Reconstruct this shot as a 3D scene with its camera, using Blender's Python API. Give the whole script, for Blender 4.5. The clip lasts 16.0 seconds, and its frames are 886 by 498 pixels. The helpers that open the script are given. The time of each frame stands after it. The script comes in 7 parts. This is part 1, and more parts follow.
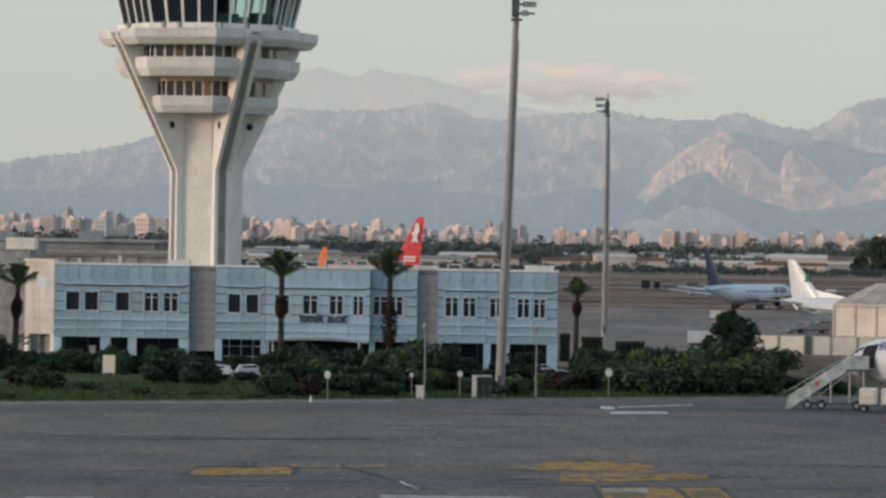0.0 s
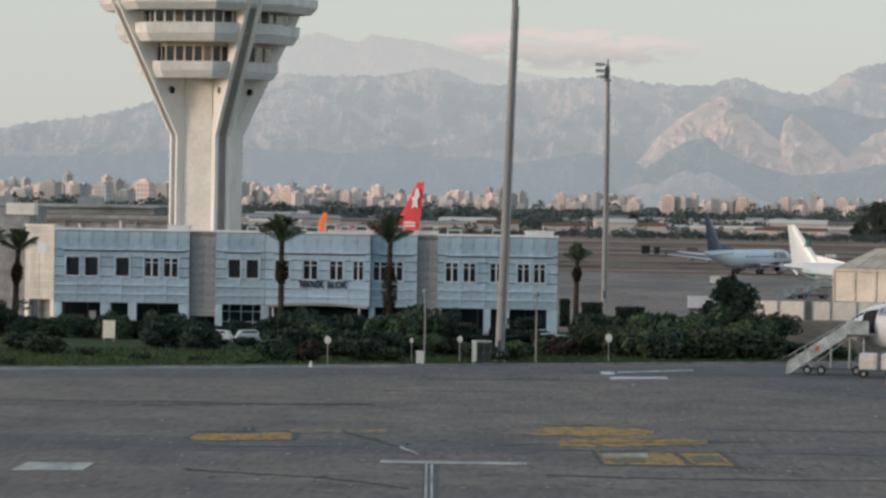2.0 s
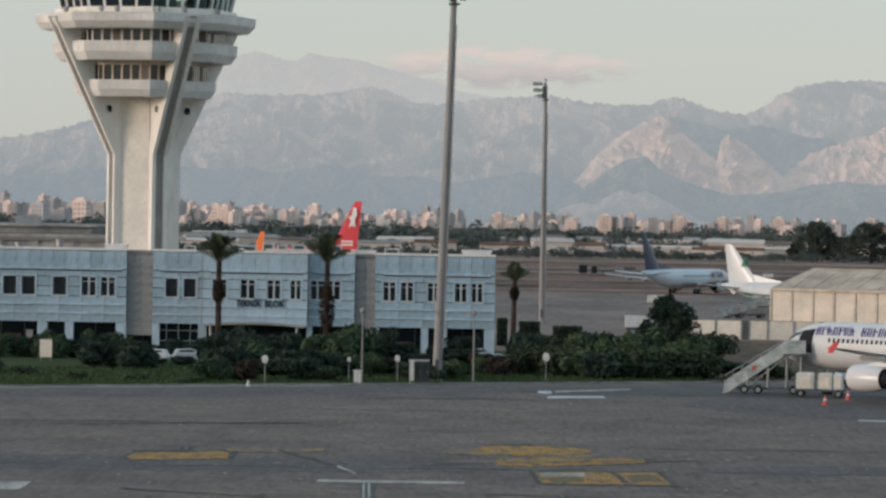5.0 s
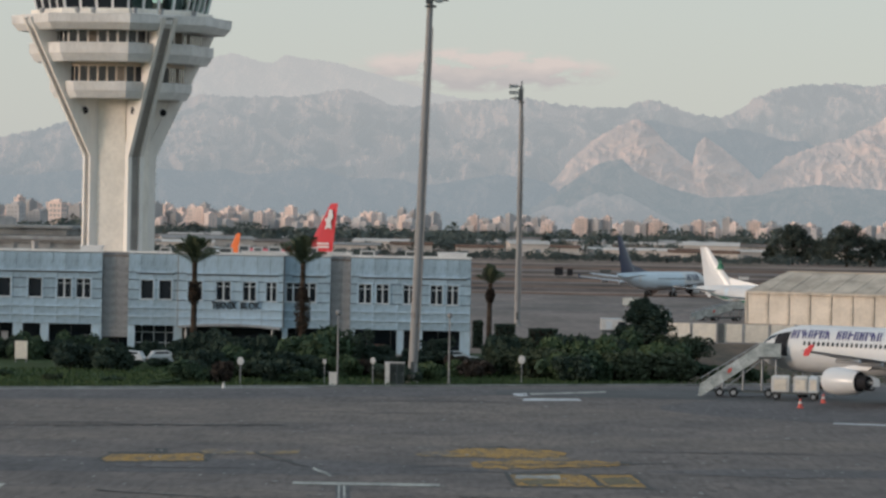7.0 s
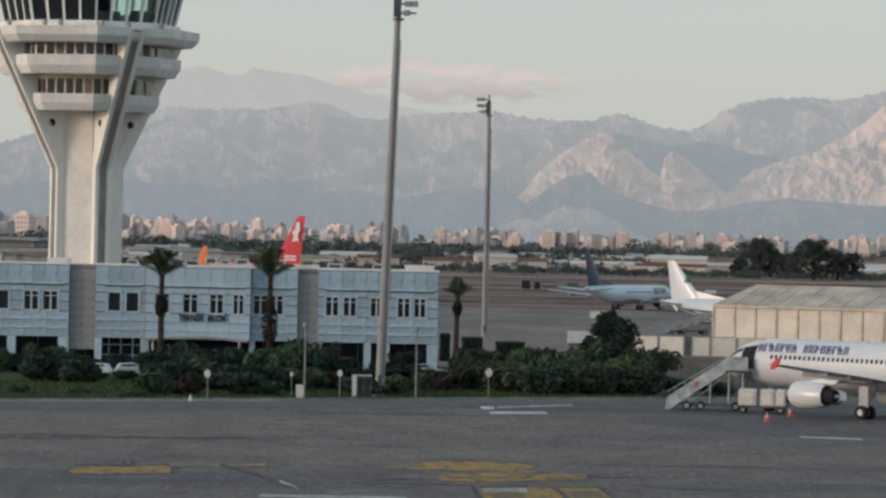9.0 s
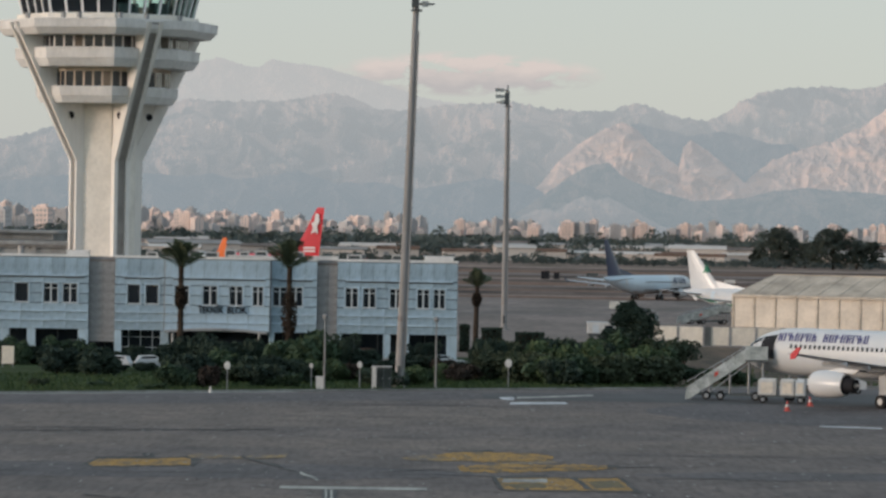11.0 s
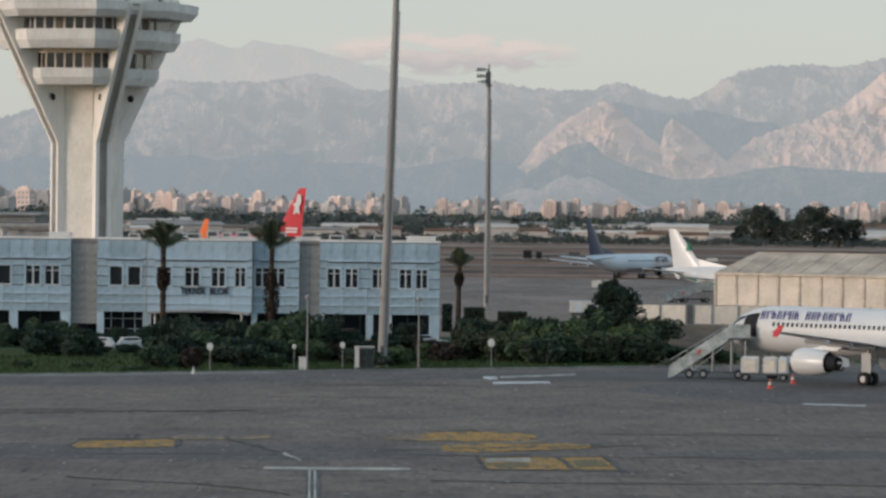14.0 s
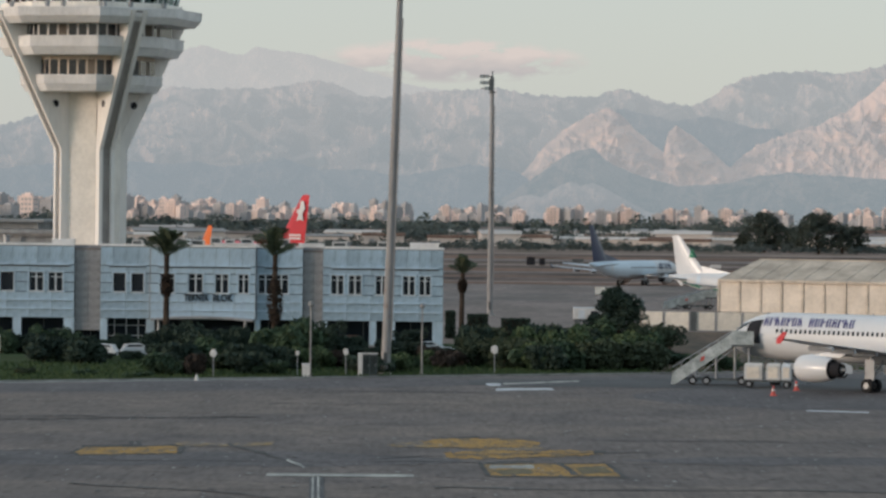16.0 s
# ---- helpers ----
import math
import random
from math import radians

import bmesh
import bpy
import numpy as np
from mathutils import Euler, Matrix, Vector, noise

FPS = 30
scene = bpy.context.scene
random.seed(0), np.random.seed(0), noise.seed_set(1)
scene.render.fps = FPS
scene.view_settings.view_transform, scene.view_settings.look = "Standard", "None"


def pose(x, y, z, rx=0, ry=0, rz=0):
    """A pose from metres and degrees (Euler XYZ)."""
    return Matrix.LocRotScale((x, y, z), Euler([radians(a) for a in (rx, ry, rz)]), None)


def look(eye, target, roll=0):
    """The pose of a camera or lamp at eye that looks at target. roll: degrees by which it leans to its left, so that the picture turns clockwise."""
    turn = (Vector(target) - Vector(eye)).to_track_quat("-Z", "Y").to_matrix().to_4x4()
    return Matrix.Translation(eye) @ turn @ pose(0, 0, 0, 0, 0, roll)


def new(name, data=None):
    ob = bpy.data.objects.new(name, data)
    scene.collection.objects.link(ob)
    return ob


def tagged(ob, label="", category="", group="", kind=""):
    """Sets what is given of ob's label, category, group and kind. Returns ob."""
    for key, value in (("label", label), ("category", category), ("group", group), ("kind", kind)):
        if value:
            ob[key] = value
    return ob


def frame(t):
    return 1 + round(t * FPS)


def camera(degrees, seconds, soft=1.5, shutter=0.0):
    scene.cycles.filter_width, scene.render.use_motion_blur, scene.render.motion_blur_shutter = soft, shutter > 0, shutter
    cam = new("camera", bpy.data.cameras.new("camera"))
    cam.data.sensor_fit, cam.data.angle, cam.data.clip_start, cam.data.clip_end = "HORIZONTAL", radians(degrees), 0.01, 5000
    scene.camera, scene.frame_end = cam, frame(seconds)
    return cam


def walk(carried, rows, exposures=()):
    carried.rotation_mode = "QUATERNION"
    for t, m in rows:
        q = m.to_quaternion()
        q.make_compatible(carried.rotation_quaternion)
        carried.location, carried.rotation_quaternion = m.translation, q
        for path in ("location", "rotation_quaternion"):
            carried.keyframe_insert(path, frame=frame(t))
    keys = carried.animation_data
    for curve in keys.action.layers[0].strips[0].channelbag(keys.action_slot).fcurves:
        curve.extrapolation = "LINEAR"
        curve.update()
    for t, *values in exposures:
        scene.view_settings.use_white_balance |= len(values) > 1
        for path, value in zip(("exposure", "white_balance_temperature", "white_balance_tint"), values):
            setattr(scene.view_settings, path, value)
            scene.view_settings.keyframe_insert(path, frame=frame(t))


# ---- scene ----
# ---- camera ----
EYE = (0.0, 0.0, 14.4)
cam = camera(12.5, 16.0, soft=2.7)


def aim(yaw, pitch, roll):
    """Yaw to the right, pitch up, picture leaning clockwise, in degrees."""
    return pose(*EYE) @ pose(0, 0, 0, 0, 0, -yaw) @ pose(0, 0, 0, 90 + pitch, 0, 0) @ pose(0, 0, 0, 0, 0, roll)


PATH = [(0, -1.690, -0.194, 0.946), (0.5, -1.652, -0.155, 0.748), (1, -1.472, -0.498, 0.571), (1.5, -1.574, -0.631, 0.799),
        (2, -1.682, -0.686, 0.945), (2.5, -1.898, -0.622, 0.968), (3, -1.746, -0.523, 1.050), (3.5, -1.266, -0.404, 1.012),
        (4, -1.040, -0.454, 0.968), (6.5, -0.532, -0.301, 1.112), (7, -0.459, -0.361, 1.128), (7.5, -0.340, -0.308, 1.208),
        (8, -0.135, -0.266, 1.178), (8.5, 0.034, -0.231, 1.225), (9, 0.000, -0.168, 1.237), (11.5, -0.378, -0.318, 0.902),
        (12, -0.498, -0.302, 0.882), (12.5, -0.361, -0.393, 0.763), (13, -0.272, -0.421, 0.694), (13.5, -0.172, -0.509, 0.657),
        (14, -0.013, -0.584, 0.666), (14.5, -0.087, -0.526, 0.706), (15, -0.289, -0.486, 0.773), (15.5, -0.215, -0.467, 0.694),
        (16, -0.061, -0.490, 0.667)]
walk(cam, [(t, aim(a, b, c)) for t, a, b, c in PATH],
     exposures=[(0, -0.06), (1, -0.04), (1.5, 0.02), (2, 0.05), (2.5, 0.04), (3, -0.06), (3.5, 0.02), (4, -0.01), (6.5, -0.05), (8, -0.06), (9, -0.09), (11.5, -0.03), (13, -0.06), (14, 0), (14.5, 0.02), (15, -0.03), (16, -0.01)])

# ---- light ----
SUN_AZ, SUN_EL = -109.0, 9.0   # azimuth of the sun from the view's axis, clockwise, and its height
world = bpy.data.worlds.new("world")
scene.world = world
world.use_nodes = True
wn = world.node_tree
sky = wn.nodes.new("ShaderNodeTexSky")
sky.sky_type, sky.sun_disc = "NISHITA", False
sky.sun_elevation, sky.sun_rotation = radians(SUN_EL), radians(SUN_AZ)
sky.air_density, sky.dust_density, sky.ozone_density, sky.altitude = 1.0, 1.0, 1.0, 40
bg = wn.nodes["Background"]
wn.links.new(sky.outputs[0], bg.inputs[0])
bg.inputs[1].default_value = 0.05
haze, both = wn.nodes.new("ShaderNodeBackground"), wn.nodes.new("ShaderNodeAddShader")   # thin high overcast over the clear sky
wco, wsep, wramp = wn.nodes.new("ShaderNodeTexCoord"), wn.nodes.new("ShaderNodeSeparateXYZ"), wn.nodes.new("ShaderNodeValToRGB")
wn.links.new(wco.outputs["Generated"], wsep.inputs[0]), wn.links.new(wsep.outputs[2], wramp.inputs[0])
wramp.color_ramp.elements[0].position, wramp.color_ramp.elements[1].position = 0.02, 0.75   # pale at the horizon, bluer overhead
wramp.color_ramp.elements[0].color, wramp.color_ramp.elements[1].color = (0.89, 0.955, 1.0, 1), (0.72, 0.95, 1.12, 1)
wn.links.new(wramp.outputs[0], haze.inputs[0])
haze.inputs[1].default_value = 0.48
wn.links.new(bg.outputs[0], both.inputs[0]), wn.links.new(haze.outputs[0], both.inputs[1])
wn.links.new(both.outputs[0], wn.nodes["World Output"].inputs[0])
sun = new("sun", bpy.data.lights.new("sun", "SUN"))
sun.data.energy, sun.data.angle, sun.data.color = 1.75, radians(12), (1.0, 0.82, 0.70)
az, el = radians(SUN_AZ), radians(SUN_EL)
sun.matrix_world = look((math.sin(az) * math.cos(el), math.cos(az) * math.cos(el), math.sin(el)), (0, 0, 0))

# ---- materials ----


def material(name, color, rough=0.7, metal=0.0, vary=0.15, scale=1.0, fine=8.0, bump=0.0, bump_scale=None, tint=None, per_object=0.0, spec=0.3, streak=0.0, along=0.0, edge0=0.3, edge1=0.68, grit=0, cracks=0.0):
    """A surface with stains at one scale and grain at another; tint: the colour of the stains."""
    m = bpy.data.materials.new(name)
    m.use_nodes = True
    n, l = m.node_tree.nodes, m.node_tree.links
    b = n["Principled BSDF"]
    co = n.new("ShaderNodeTexCoord")
    src = co.outputs["Object"]
    if streak:
        mp = n.new("ShaderNodeMapping")
        mp.inputs["Scale"].default_value = (1, 1, streak)
        l.new(src, mp.inputs[0])
        src = mp.outputs[0]
    if along:
        mp = n.new("ShaderNodeMapping")
        mp.inputs["Scale"].default_value = (1, along, 1)
        l.new(src, mp.inputs[0])
        src = mp.outputs[0]
    big, small = n.new("ShaderNodeTexNoise"), n.new("ShaderNodeTexNoise")
    big.inputs["Scale"].default_value, big.inputs["Detail"].default_value = scale, 4
    small.inputs["Scale"].default_value, small.inputs["Detail"].default_value = scale * fine, 3
    l.new(src, big.inputs["Vector"]), l.new(src, small.inputs["Vector"])
    if grit:
        mg = n.new("ShaderNodeMapping")
        mg.inputs["Scale"].default_value = (1, grit, 1)
        l.new(co.outputs["Object"], mg.inputs[0]), l.new(mg.outputs[0], small.inputs["Vector"])
    c = Vector(color)
    t = Vector(tint) if tint else c * (1 - 2.2 * vary)
    r1 = n.new("ShaderNodeValToRGB")
    r1.color_ramp.elements[0].position, r1.color_ramp.elements[1].position = edge0, edge1
    r1.color_ramp.elements[0].color = (*t, 1)
    r1.color_ramp.elements[1].color = (*[min(1, v * (1 + vary * 0.5)) for v in c], 1)
    l.new(big.outputs[0], r1.inputs[0])
    mx = n.new("ShaderNodeMix")
    mx.data_type, mx.blend_type = "RGBA", "MULTIPLY"
    mx.inputs[0].default_value = min(1.0, vary * 2.5)
    r2 = n.new("ShaderNodeValToRGB")
    r2.color_ramp.elements[0].position, r2.color_ramp.elements[1].position = 0.25, 0.6
    r2.color_ramp.elements[0].color = (0.55, 0.55, 0.55, 1)
    l.new(small.outputs[0], r2.inputs[0])
    l.new(r1.outputs[0], mx.inputs[6]), l.new(r2.outputs[0], mx.inputs[7])
    out = mx.outputs[2]
    if cracks:   # wandering hairline cracks, patchy
        ns, ad, vo, rc, cm2 = n.new("ShaderNodeTexNoise"), n.new("ShaderNodeVectorMath"), n.new("ShaderNodeTexVoronoi"), n.new("ShaderNodeValToRGB"), n.new("ShaderNodeMix")
        ns.inputs["Scale"].default_value, ns.inputs["Detail"].default_value = 0.7, 5
        ad.operation = "MULTIPLY_ADD"
        ad.inputs[1].default_value = (2.6, 2.6, 0)
        l.new(co.outputs["Object"], ns.inputs["Vector"]), l.new(ns.outputs["Color"], ad.inputs[0]), l.new(co.outputs["Object"], ad.inputs[2])
        vo.feature = "DISTANCE_TO_EDGE"
        vo.inputs["Scale"].default_value = cracks
        l.new(ad.outputs[0], vo.inputs["Vector"])
        rc.color_ramp.elements[0].position, rc.color_ramp.elements[1].position = 0.012, 0.05
        rc.color_ramp.elements[0].color = (0.50, 0.49, 0.48, 1)
        l.new(vo.outputs["Distance"], rc.inputs[0])
        cm2.data_type, cm2.blend_type = "RGBA", "MULTIPLY"
        l.new(big.outputs[0], cm2.inputs[0]), l.new(out, cm2.inputs[6]), l.new(rc.outputs[0], cm2.inputs[7])
        out = cm2.outputs[2]
    if per_object:
        info, hsv, mr = n.new("ShaderNodeObjectInfo"), n.new("ShaderNodeHueSaturation"), n.new("ShaderNodeMapRange")
        mr.inputs["To Min"].default_value, mr.inputs["To Max"].default_value = 1 - per_object, 1 + per_object
        l.new(info.outputs["Random"], mr.inputs[0]), l.new(mr.outputs[0], hsv.inputs["Value"])
        l.new(out, hsv.inputs["Color"])
        out = hsv.outputs[0]
    l.new(out, b.inputs["Base Color"])
    b.inputs["Roughness"].default_value, b.inputs["Metallic"].default_value = rough, metal
    b.inputs["Specular IOR Level"].default_value = spec
    if bump:
        bp, tex = n.new("ShaderNodeBump"), n.new("ShaderNodeTexNoise")
        tex.inputs["Scale"].default_value, tex.inputs["Detail"].default_value = bump_scale or scale * fine, 4
        l.new(co.outputs["Object"], tex.inputs["Vector"])
        bp.inputs["Strength"].default_value, bp.inputs["Distance"].default_value = bump, 0.05
        l.new(tex.outputs[0], bp.inputs["Height"]), l.new(bp.outputs[0], b.inputs["Normal"])
    return m


def leafy(name, color, color2, scale=0.5):
    """Foliage that varies leaf by leaf and clump by clump."""
    m = bpy.data.materials.new(name)
    m.use_nodes = True
    n, l = m.node_tree.nodes, m.node_tree.links
    b = n["Principled BSDF"]
    geo, info, r = n.new("ShaderNodeNewGeometry"), n.new("ShaderNodeObjectInfo"), n.new("ShaderNodeValToRGB")
    r.color_ramp.elements[0].color, r.color_ramp.elements[1].color = (*color, 1), (*color2, 1)
    add = n.new("ShaderNodeMath")
    add.operation = "MULTIPLY_ADD"
    add.inputs[1].default_value = 0.6
    sc = n.new("ShaderNodeMath")
    sc.operation = "MULTIPLY"
    sc.inputs[1].default_value = 0.4
    l.new(info.outputs["Random"], sc.inputs[0])
    l.new(geo.outputs["Random Per Island"], add.inputs[0]), l.new(sc.outputs[0], add.inputs[2])
    l.new(add.outputs[0], r.inputs[0]), l.new(r.outputs[0], b.inputs["Base Color"])
    b.inputs["Roughness"].default_value, b.inputs["Specular IOR Level"].default_value = 0.7, 0.08
    return m


def backdrop(name, rock, green, air, low, high, scale, top=180.0, rough=0.0):
    """Far rock with haze mixed in as emission, thicker near the plain: its share there and at the height given."""
    m = bpy.data.materials.new(name)
    m.use_nodes = True
    n, l = m.node_tree.nodes, m.node_tree.links
    b, out = n["Principled BSDF"], n["Material Output"]
    co, mp, tex, r = n.new("ShaderNodeTexCoord"), n.new("ShaderNodeMapping"), n.new("ShaderNodeTexNoise"), n.new("ShaderNodeValToRGB")
    mp.inputs["Scale"].default_value = (1, .35, 1.3)
    tex.inputs["Scale"].default_value, tex.inputs["Detail"].default_value, tex.inputs["Roughness"].default_value, tex.inputs["Distortion"].default_value = scale, 9, .62, 0.8
    l.new(co.outputs["Object"], mp.inputs[0]), l.new(mp.outputs[0], tex.inputs["Vector"])
    r.color_ramp.elements[0].position, r.color_ramp.elements[1].position = 0.44, 0.55
    r.color_ramp.elements[0].color, r.color_ramp.elements[1].color = (*green, 1), (*rock, 1)
    l.new(tex.outputs[0], r.inputs[0]), l.new(r.outputs[0], b.inputs["Base Color"])
    b.inputs["Roughness"].default_value, b.inputs["Specular IOR Level"].default_value = 1.0, 0.0
    if rough:
        bp = n.new("ShaderNodeBump")
        bp.inputs["Strength"].default_value, bp.inputs["Distance"].default_value = 1.0, rough
        t2 = n.new("ShaderNodeTexNoise")
        t2.inputs["Scale"].default_value, t2.inputs["Detail"].default_value, t2.inputs["Roughness"].default_value = scale * 2.4, 8, .65
        l.new(mp.outputs[0], t2.inputs["Vector"]), l.new(t2.outputs[0], bp.inputs["Height"]), l.new(bp.outputs[0], b.inputs["Normal"])
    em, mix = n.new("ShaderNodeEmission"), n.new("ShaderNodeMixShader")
    lift = n.new("ShaderNodeMix")   # the emitted haze pales with height
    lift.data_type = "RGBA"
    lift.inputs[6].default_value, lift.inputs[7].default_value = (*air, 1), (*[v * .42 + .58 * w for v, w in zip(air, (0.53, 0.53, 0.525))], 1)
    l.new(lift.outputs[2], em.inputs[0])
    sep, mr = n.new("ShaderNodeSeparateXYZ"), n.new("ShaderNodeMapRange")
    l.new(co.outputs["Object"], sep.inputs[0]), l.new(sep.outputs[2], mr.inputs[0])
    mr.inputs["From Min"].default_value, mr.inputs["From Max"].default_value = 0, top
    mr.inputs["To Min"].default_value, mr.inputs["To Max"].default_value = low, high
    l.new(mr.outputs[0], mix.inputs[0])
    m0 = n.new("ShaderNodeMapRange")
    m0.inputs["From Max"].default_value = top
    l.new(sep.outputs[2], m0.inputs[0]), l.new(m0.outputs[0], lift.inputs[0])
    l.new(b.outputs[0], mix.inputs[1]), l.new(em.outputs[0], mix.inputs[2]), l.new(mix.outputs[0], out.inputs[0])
    return m


M = {}
M["earth"] = material("earth", (0.26, 0.186, 0.155), 1.0, vary=0.28, scale=0.04, fine=10, along=0.10, tint=(0.15, 0.118, 0.09), spec=0.1)
M["apron"] = material("apron", (0.181, 0.146, 0.129), 0.85, vary=0.30, scale=0.16, fine=16, bump=0.3, bump_scale=4, tint=(0.122, 0.102, 0.095), spec=0.25, along=0.45, grit=0.08, cracks=0.30)
M["asphalt_blue"] = material("darker_asphalt", (0.134, 0.118, 0.116), 0.85, vary=0.26, scale=0.2, fine=14, bump=0.3, bump_scale=4, tint=(0.104, 0.094, 0.094), spec=0.25, along=0.4, grit=0.08, cracks=0.30)
M["asphalt_brown"] = material("bleached_asphalt", (0.198, 0.158, 0.134), 0.85, vary=0.28, scale=0.2, fine=14, bump=0.3, bump_scale=4, tint=(0.150, 0.122, 0.108), spec=0.25, along=0.4, grit=0.08, cracks=0.30)
M["patch"] = material("asphalt_patch", (0.082, 0.078, 0.078), 0.75, vary=0.2, scale=0.15, fine=12, spec=0.35)
M["tar"] = material("tar", (0.088, 0.080, 0.076), 0.8, vary=0.2, scale=0.6, fine=6, tint=(0.13, 0.12, 0.112), along=0.3)
M["stubble"] = material("dark_stubble", (0.19, 0.140, 0.120), 1.0, vary=0.3, scale=0.05, fine=10, along=0.12, spec=0.1)
M["concrete"] = material("concrete", (0.262, 0.208, 0.186), 0.9, vary=0.30, scale=0.07, fine=12, spec=0.2, tint=(0.16, 0.13, 0.112), along=0.25, cracks=0.09)
M["grass"] = material("grass", (0.050, 0.076, 0.034), 1.0, vary=0.3, scale=0.25, fine=14, tint=(0.05, 0.065, 0.025), spec=0.1, bump=0.6, bump_scale=3)
M["bare"] = material("bare_dry_ground", (0.175, 0.120, 0.088), 1.0, vary=0.3, scale=0.3, fine=10, along=0.2, tint=(0.09, 0.078, 0.06), spec=0.1)
M["soil"] = material("red_soil", (0.29, 0.175, 0.128), 1.0, vary=0.25, scale=0.04, fine=10, along=0.12, spec=0.1)
M["pale_soil"] = material("pale_soil", (0.33, 0.245, 0.20), 1.0, vary=0.25, scale=0.05, fine=10, along=0.12, tint=(0.22, 0.165, 0.14), spec=0.1)
M["kerb"] = material("kerb", (0.34, 0.33, 0.31), 0.9, vary=0.2, scale=0.5)
M["yellow"] = material("yellow_paint", (0.37, 0.20, 0.042), 0.8, vary=0.36, scale=1.1, fine=5, tint=(0.19, 0.13, 0.07), along=0.25, edge0=0.34, edge1=0.60, grit=0.08)
M["yellow_faint"] = material("faint_yellow_paint", (0.28, 0.185, 0.08), 0.8, vary=0.3, scale=1.3, fine=5, tint=(0.16, 0.13, 0.112), along=0.25, edge0=0.40, edge1=0.66, grit=0.08)
M["olive_paint"] = material("dirty_olive_paint", (0.17, 0.125, 0.055), 0.8, vary=0.3, scale=1.3, fine=5, tint=(0.095, 0.085, 0.06), along=0.25)
M["paint_edge"] = material("black_paint_border", (0.038, 0.036, 0.035), 0.8, vary=0.25, scale=0.8, fine=5, tint=(0.11, 0.10, 0.09), along=0.3)
M["fresh_white"] = material("brighter_white_paint", (0.62, 0.62, 0.63), 0.75, vary=0.2, scale=0.7, fine=6, tint=(0.40, 0.40, 0.40), along=0.3)
M["white_line"] = material("white_paint", (0.46, 0.44, 0.39), 0.8, vary=0.25, scale=0.7, fine=6, tint=(0.22, 0.215, 0.20), along=0.16)
M["tower"] = material("tower_concrete", (0.91, 0.865, 0.81), 0.8, vary=0.07, scale=0.25, fine=9, streak=0.25)
M["tower_rim"] = material("tower_rim_paint", (0.88, 0.86, 0.845), 0.75, vary=0.09, scale=0.3, fine=9)
M["tower_wall"] = material("gallery_panel", (0.82, 0.79, 0.76), 0.8, vary=0.10, scale=0.4, fine=8, streak=0.4)
M["band"] = material("beige_band", (0.76, 0.64, 0.52), 0.85, vary=0.12, scale=0.4, fine=8)
M["blind"] = material("window_blind", (0.20, 0.165, 0.13), 0.7, vary=0.2, scale=0.8)
# darker than the concrete: shade of rib channels and grooves put into the colour
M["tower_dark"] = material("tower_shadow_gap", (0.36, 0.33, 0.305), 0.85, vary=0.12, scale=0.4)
M["panel"] = material("pale_cladding", (0.455, 0.60, 0.715), 0.55, vary=0.20, scale=0.7, fine=6, streak=0.35, per_object=0.12, spec=0.4)
M["white_clad"] = material("whiter_cladding", (0.505, 0.645, 0.755), 0.55, vary=0.13, scale=0.5, fine=8, streak=0.3, per_object=0.06, spec=0.4)
M["stone"] = material("beige_stone", (0.40, 0.395, 0.40), 0.9, vary=0.2, scale=0.8, fine=6, per_object=0.03)
M["end_render"] = material("pale_end_render", (0.70, 0.655, 0.60), 0.85, vary=0.12, scale=0.5, fine=7, streak=0.5)
M["hall_wall"] = material("weathered_grey_render", (0.40, 0.39, 0.375), 0.9, vary=0.2, scale=0.12, fine=8, streak=0.4)
M["cream"] = material("cream_render", (0.88, 0.82, 0.735), 0.85, vary=0.08, scale=0.3, fine=8)
M["interior_brown"] = material("brown_counter", (0.16, 0.095, 0.075), 0.7, vary=0.2, scale=0.8)
M["joint"] = material("joint", (0.12, 0.13, 0.15), 0.9, vary=0.1, scale=1)
M["frame"] = material("window_frame", (0.62, 0.66, 0.69), 0.5, vary=0.05, scale=2)
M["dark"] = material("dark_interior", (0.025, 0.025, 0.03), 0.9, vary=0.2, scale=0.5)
M["mast"] = material("galvanised_mast", (0.33, 0.32, 0.315), 0.65, 0.15, vary=0.12, scale=0.4, fine=8, streak=0.2)
M["metal"] = material("grey_metal", (0.36, 0.37, 0.38), 0.5, 0.5, vary=0.1, scale=1)
M["lamp_lens"] = material("pale_lamp_lens", (0.42, 0.48, 0.50), 0.25, vary=0.1, scale=2, spec=0.5)
M["flake"] = material("rusty_flaked_paint", (0.20, 0.125, 0.10), 0.85, vary=0.3, scale=3, fine=5, tint=(0.33, 0.31, 0.30))
M["rubber"] = material("rubber", (0.02, 0.02, 0.022), 0.85, vary=0.15, scale=2)
M["white"] = material("aircraft_white", (0.63, 0.635, 0.64), 0.3, vary=0.03, scale=0.2, fine=6, spec=0.5)
M["belly"] = material("aircraft_grey", (0.42, 0.44, 0.46), 0.4, vary=0.06, scale=0.3, spec=0.5)
M["navy"] = material("navy_paint", (0.018, 0.03, 0.085), 0.35, vary=0.08, scale=0.3, spec=0.5)
M["violet"] = material("violet_lettering", (0.075, 0.065, 0.20), 0.5, vary=0.1, scale=1)
M["red"] = material("aircraft_red", (0.55, 0.025, 0.04), 0.4, vary=0.06, scale=0.2, spec=0.5)
M["orange"] = material("aircraft_orange", (0.75, 0.15, 0.02), 0.4, vary=0.06, scale=0.2, spec=0.5)
M["green_paint"] = material("green_paint", (0.02, 0.22, 0.13), 0.45, vary=0.08, scale=0.3)
M["bluewhite"] = material("pale_blue_white", (0.62, 0.70, 0.76), 0.35, vary=0.04, scale=0.2, spec=0.5)
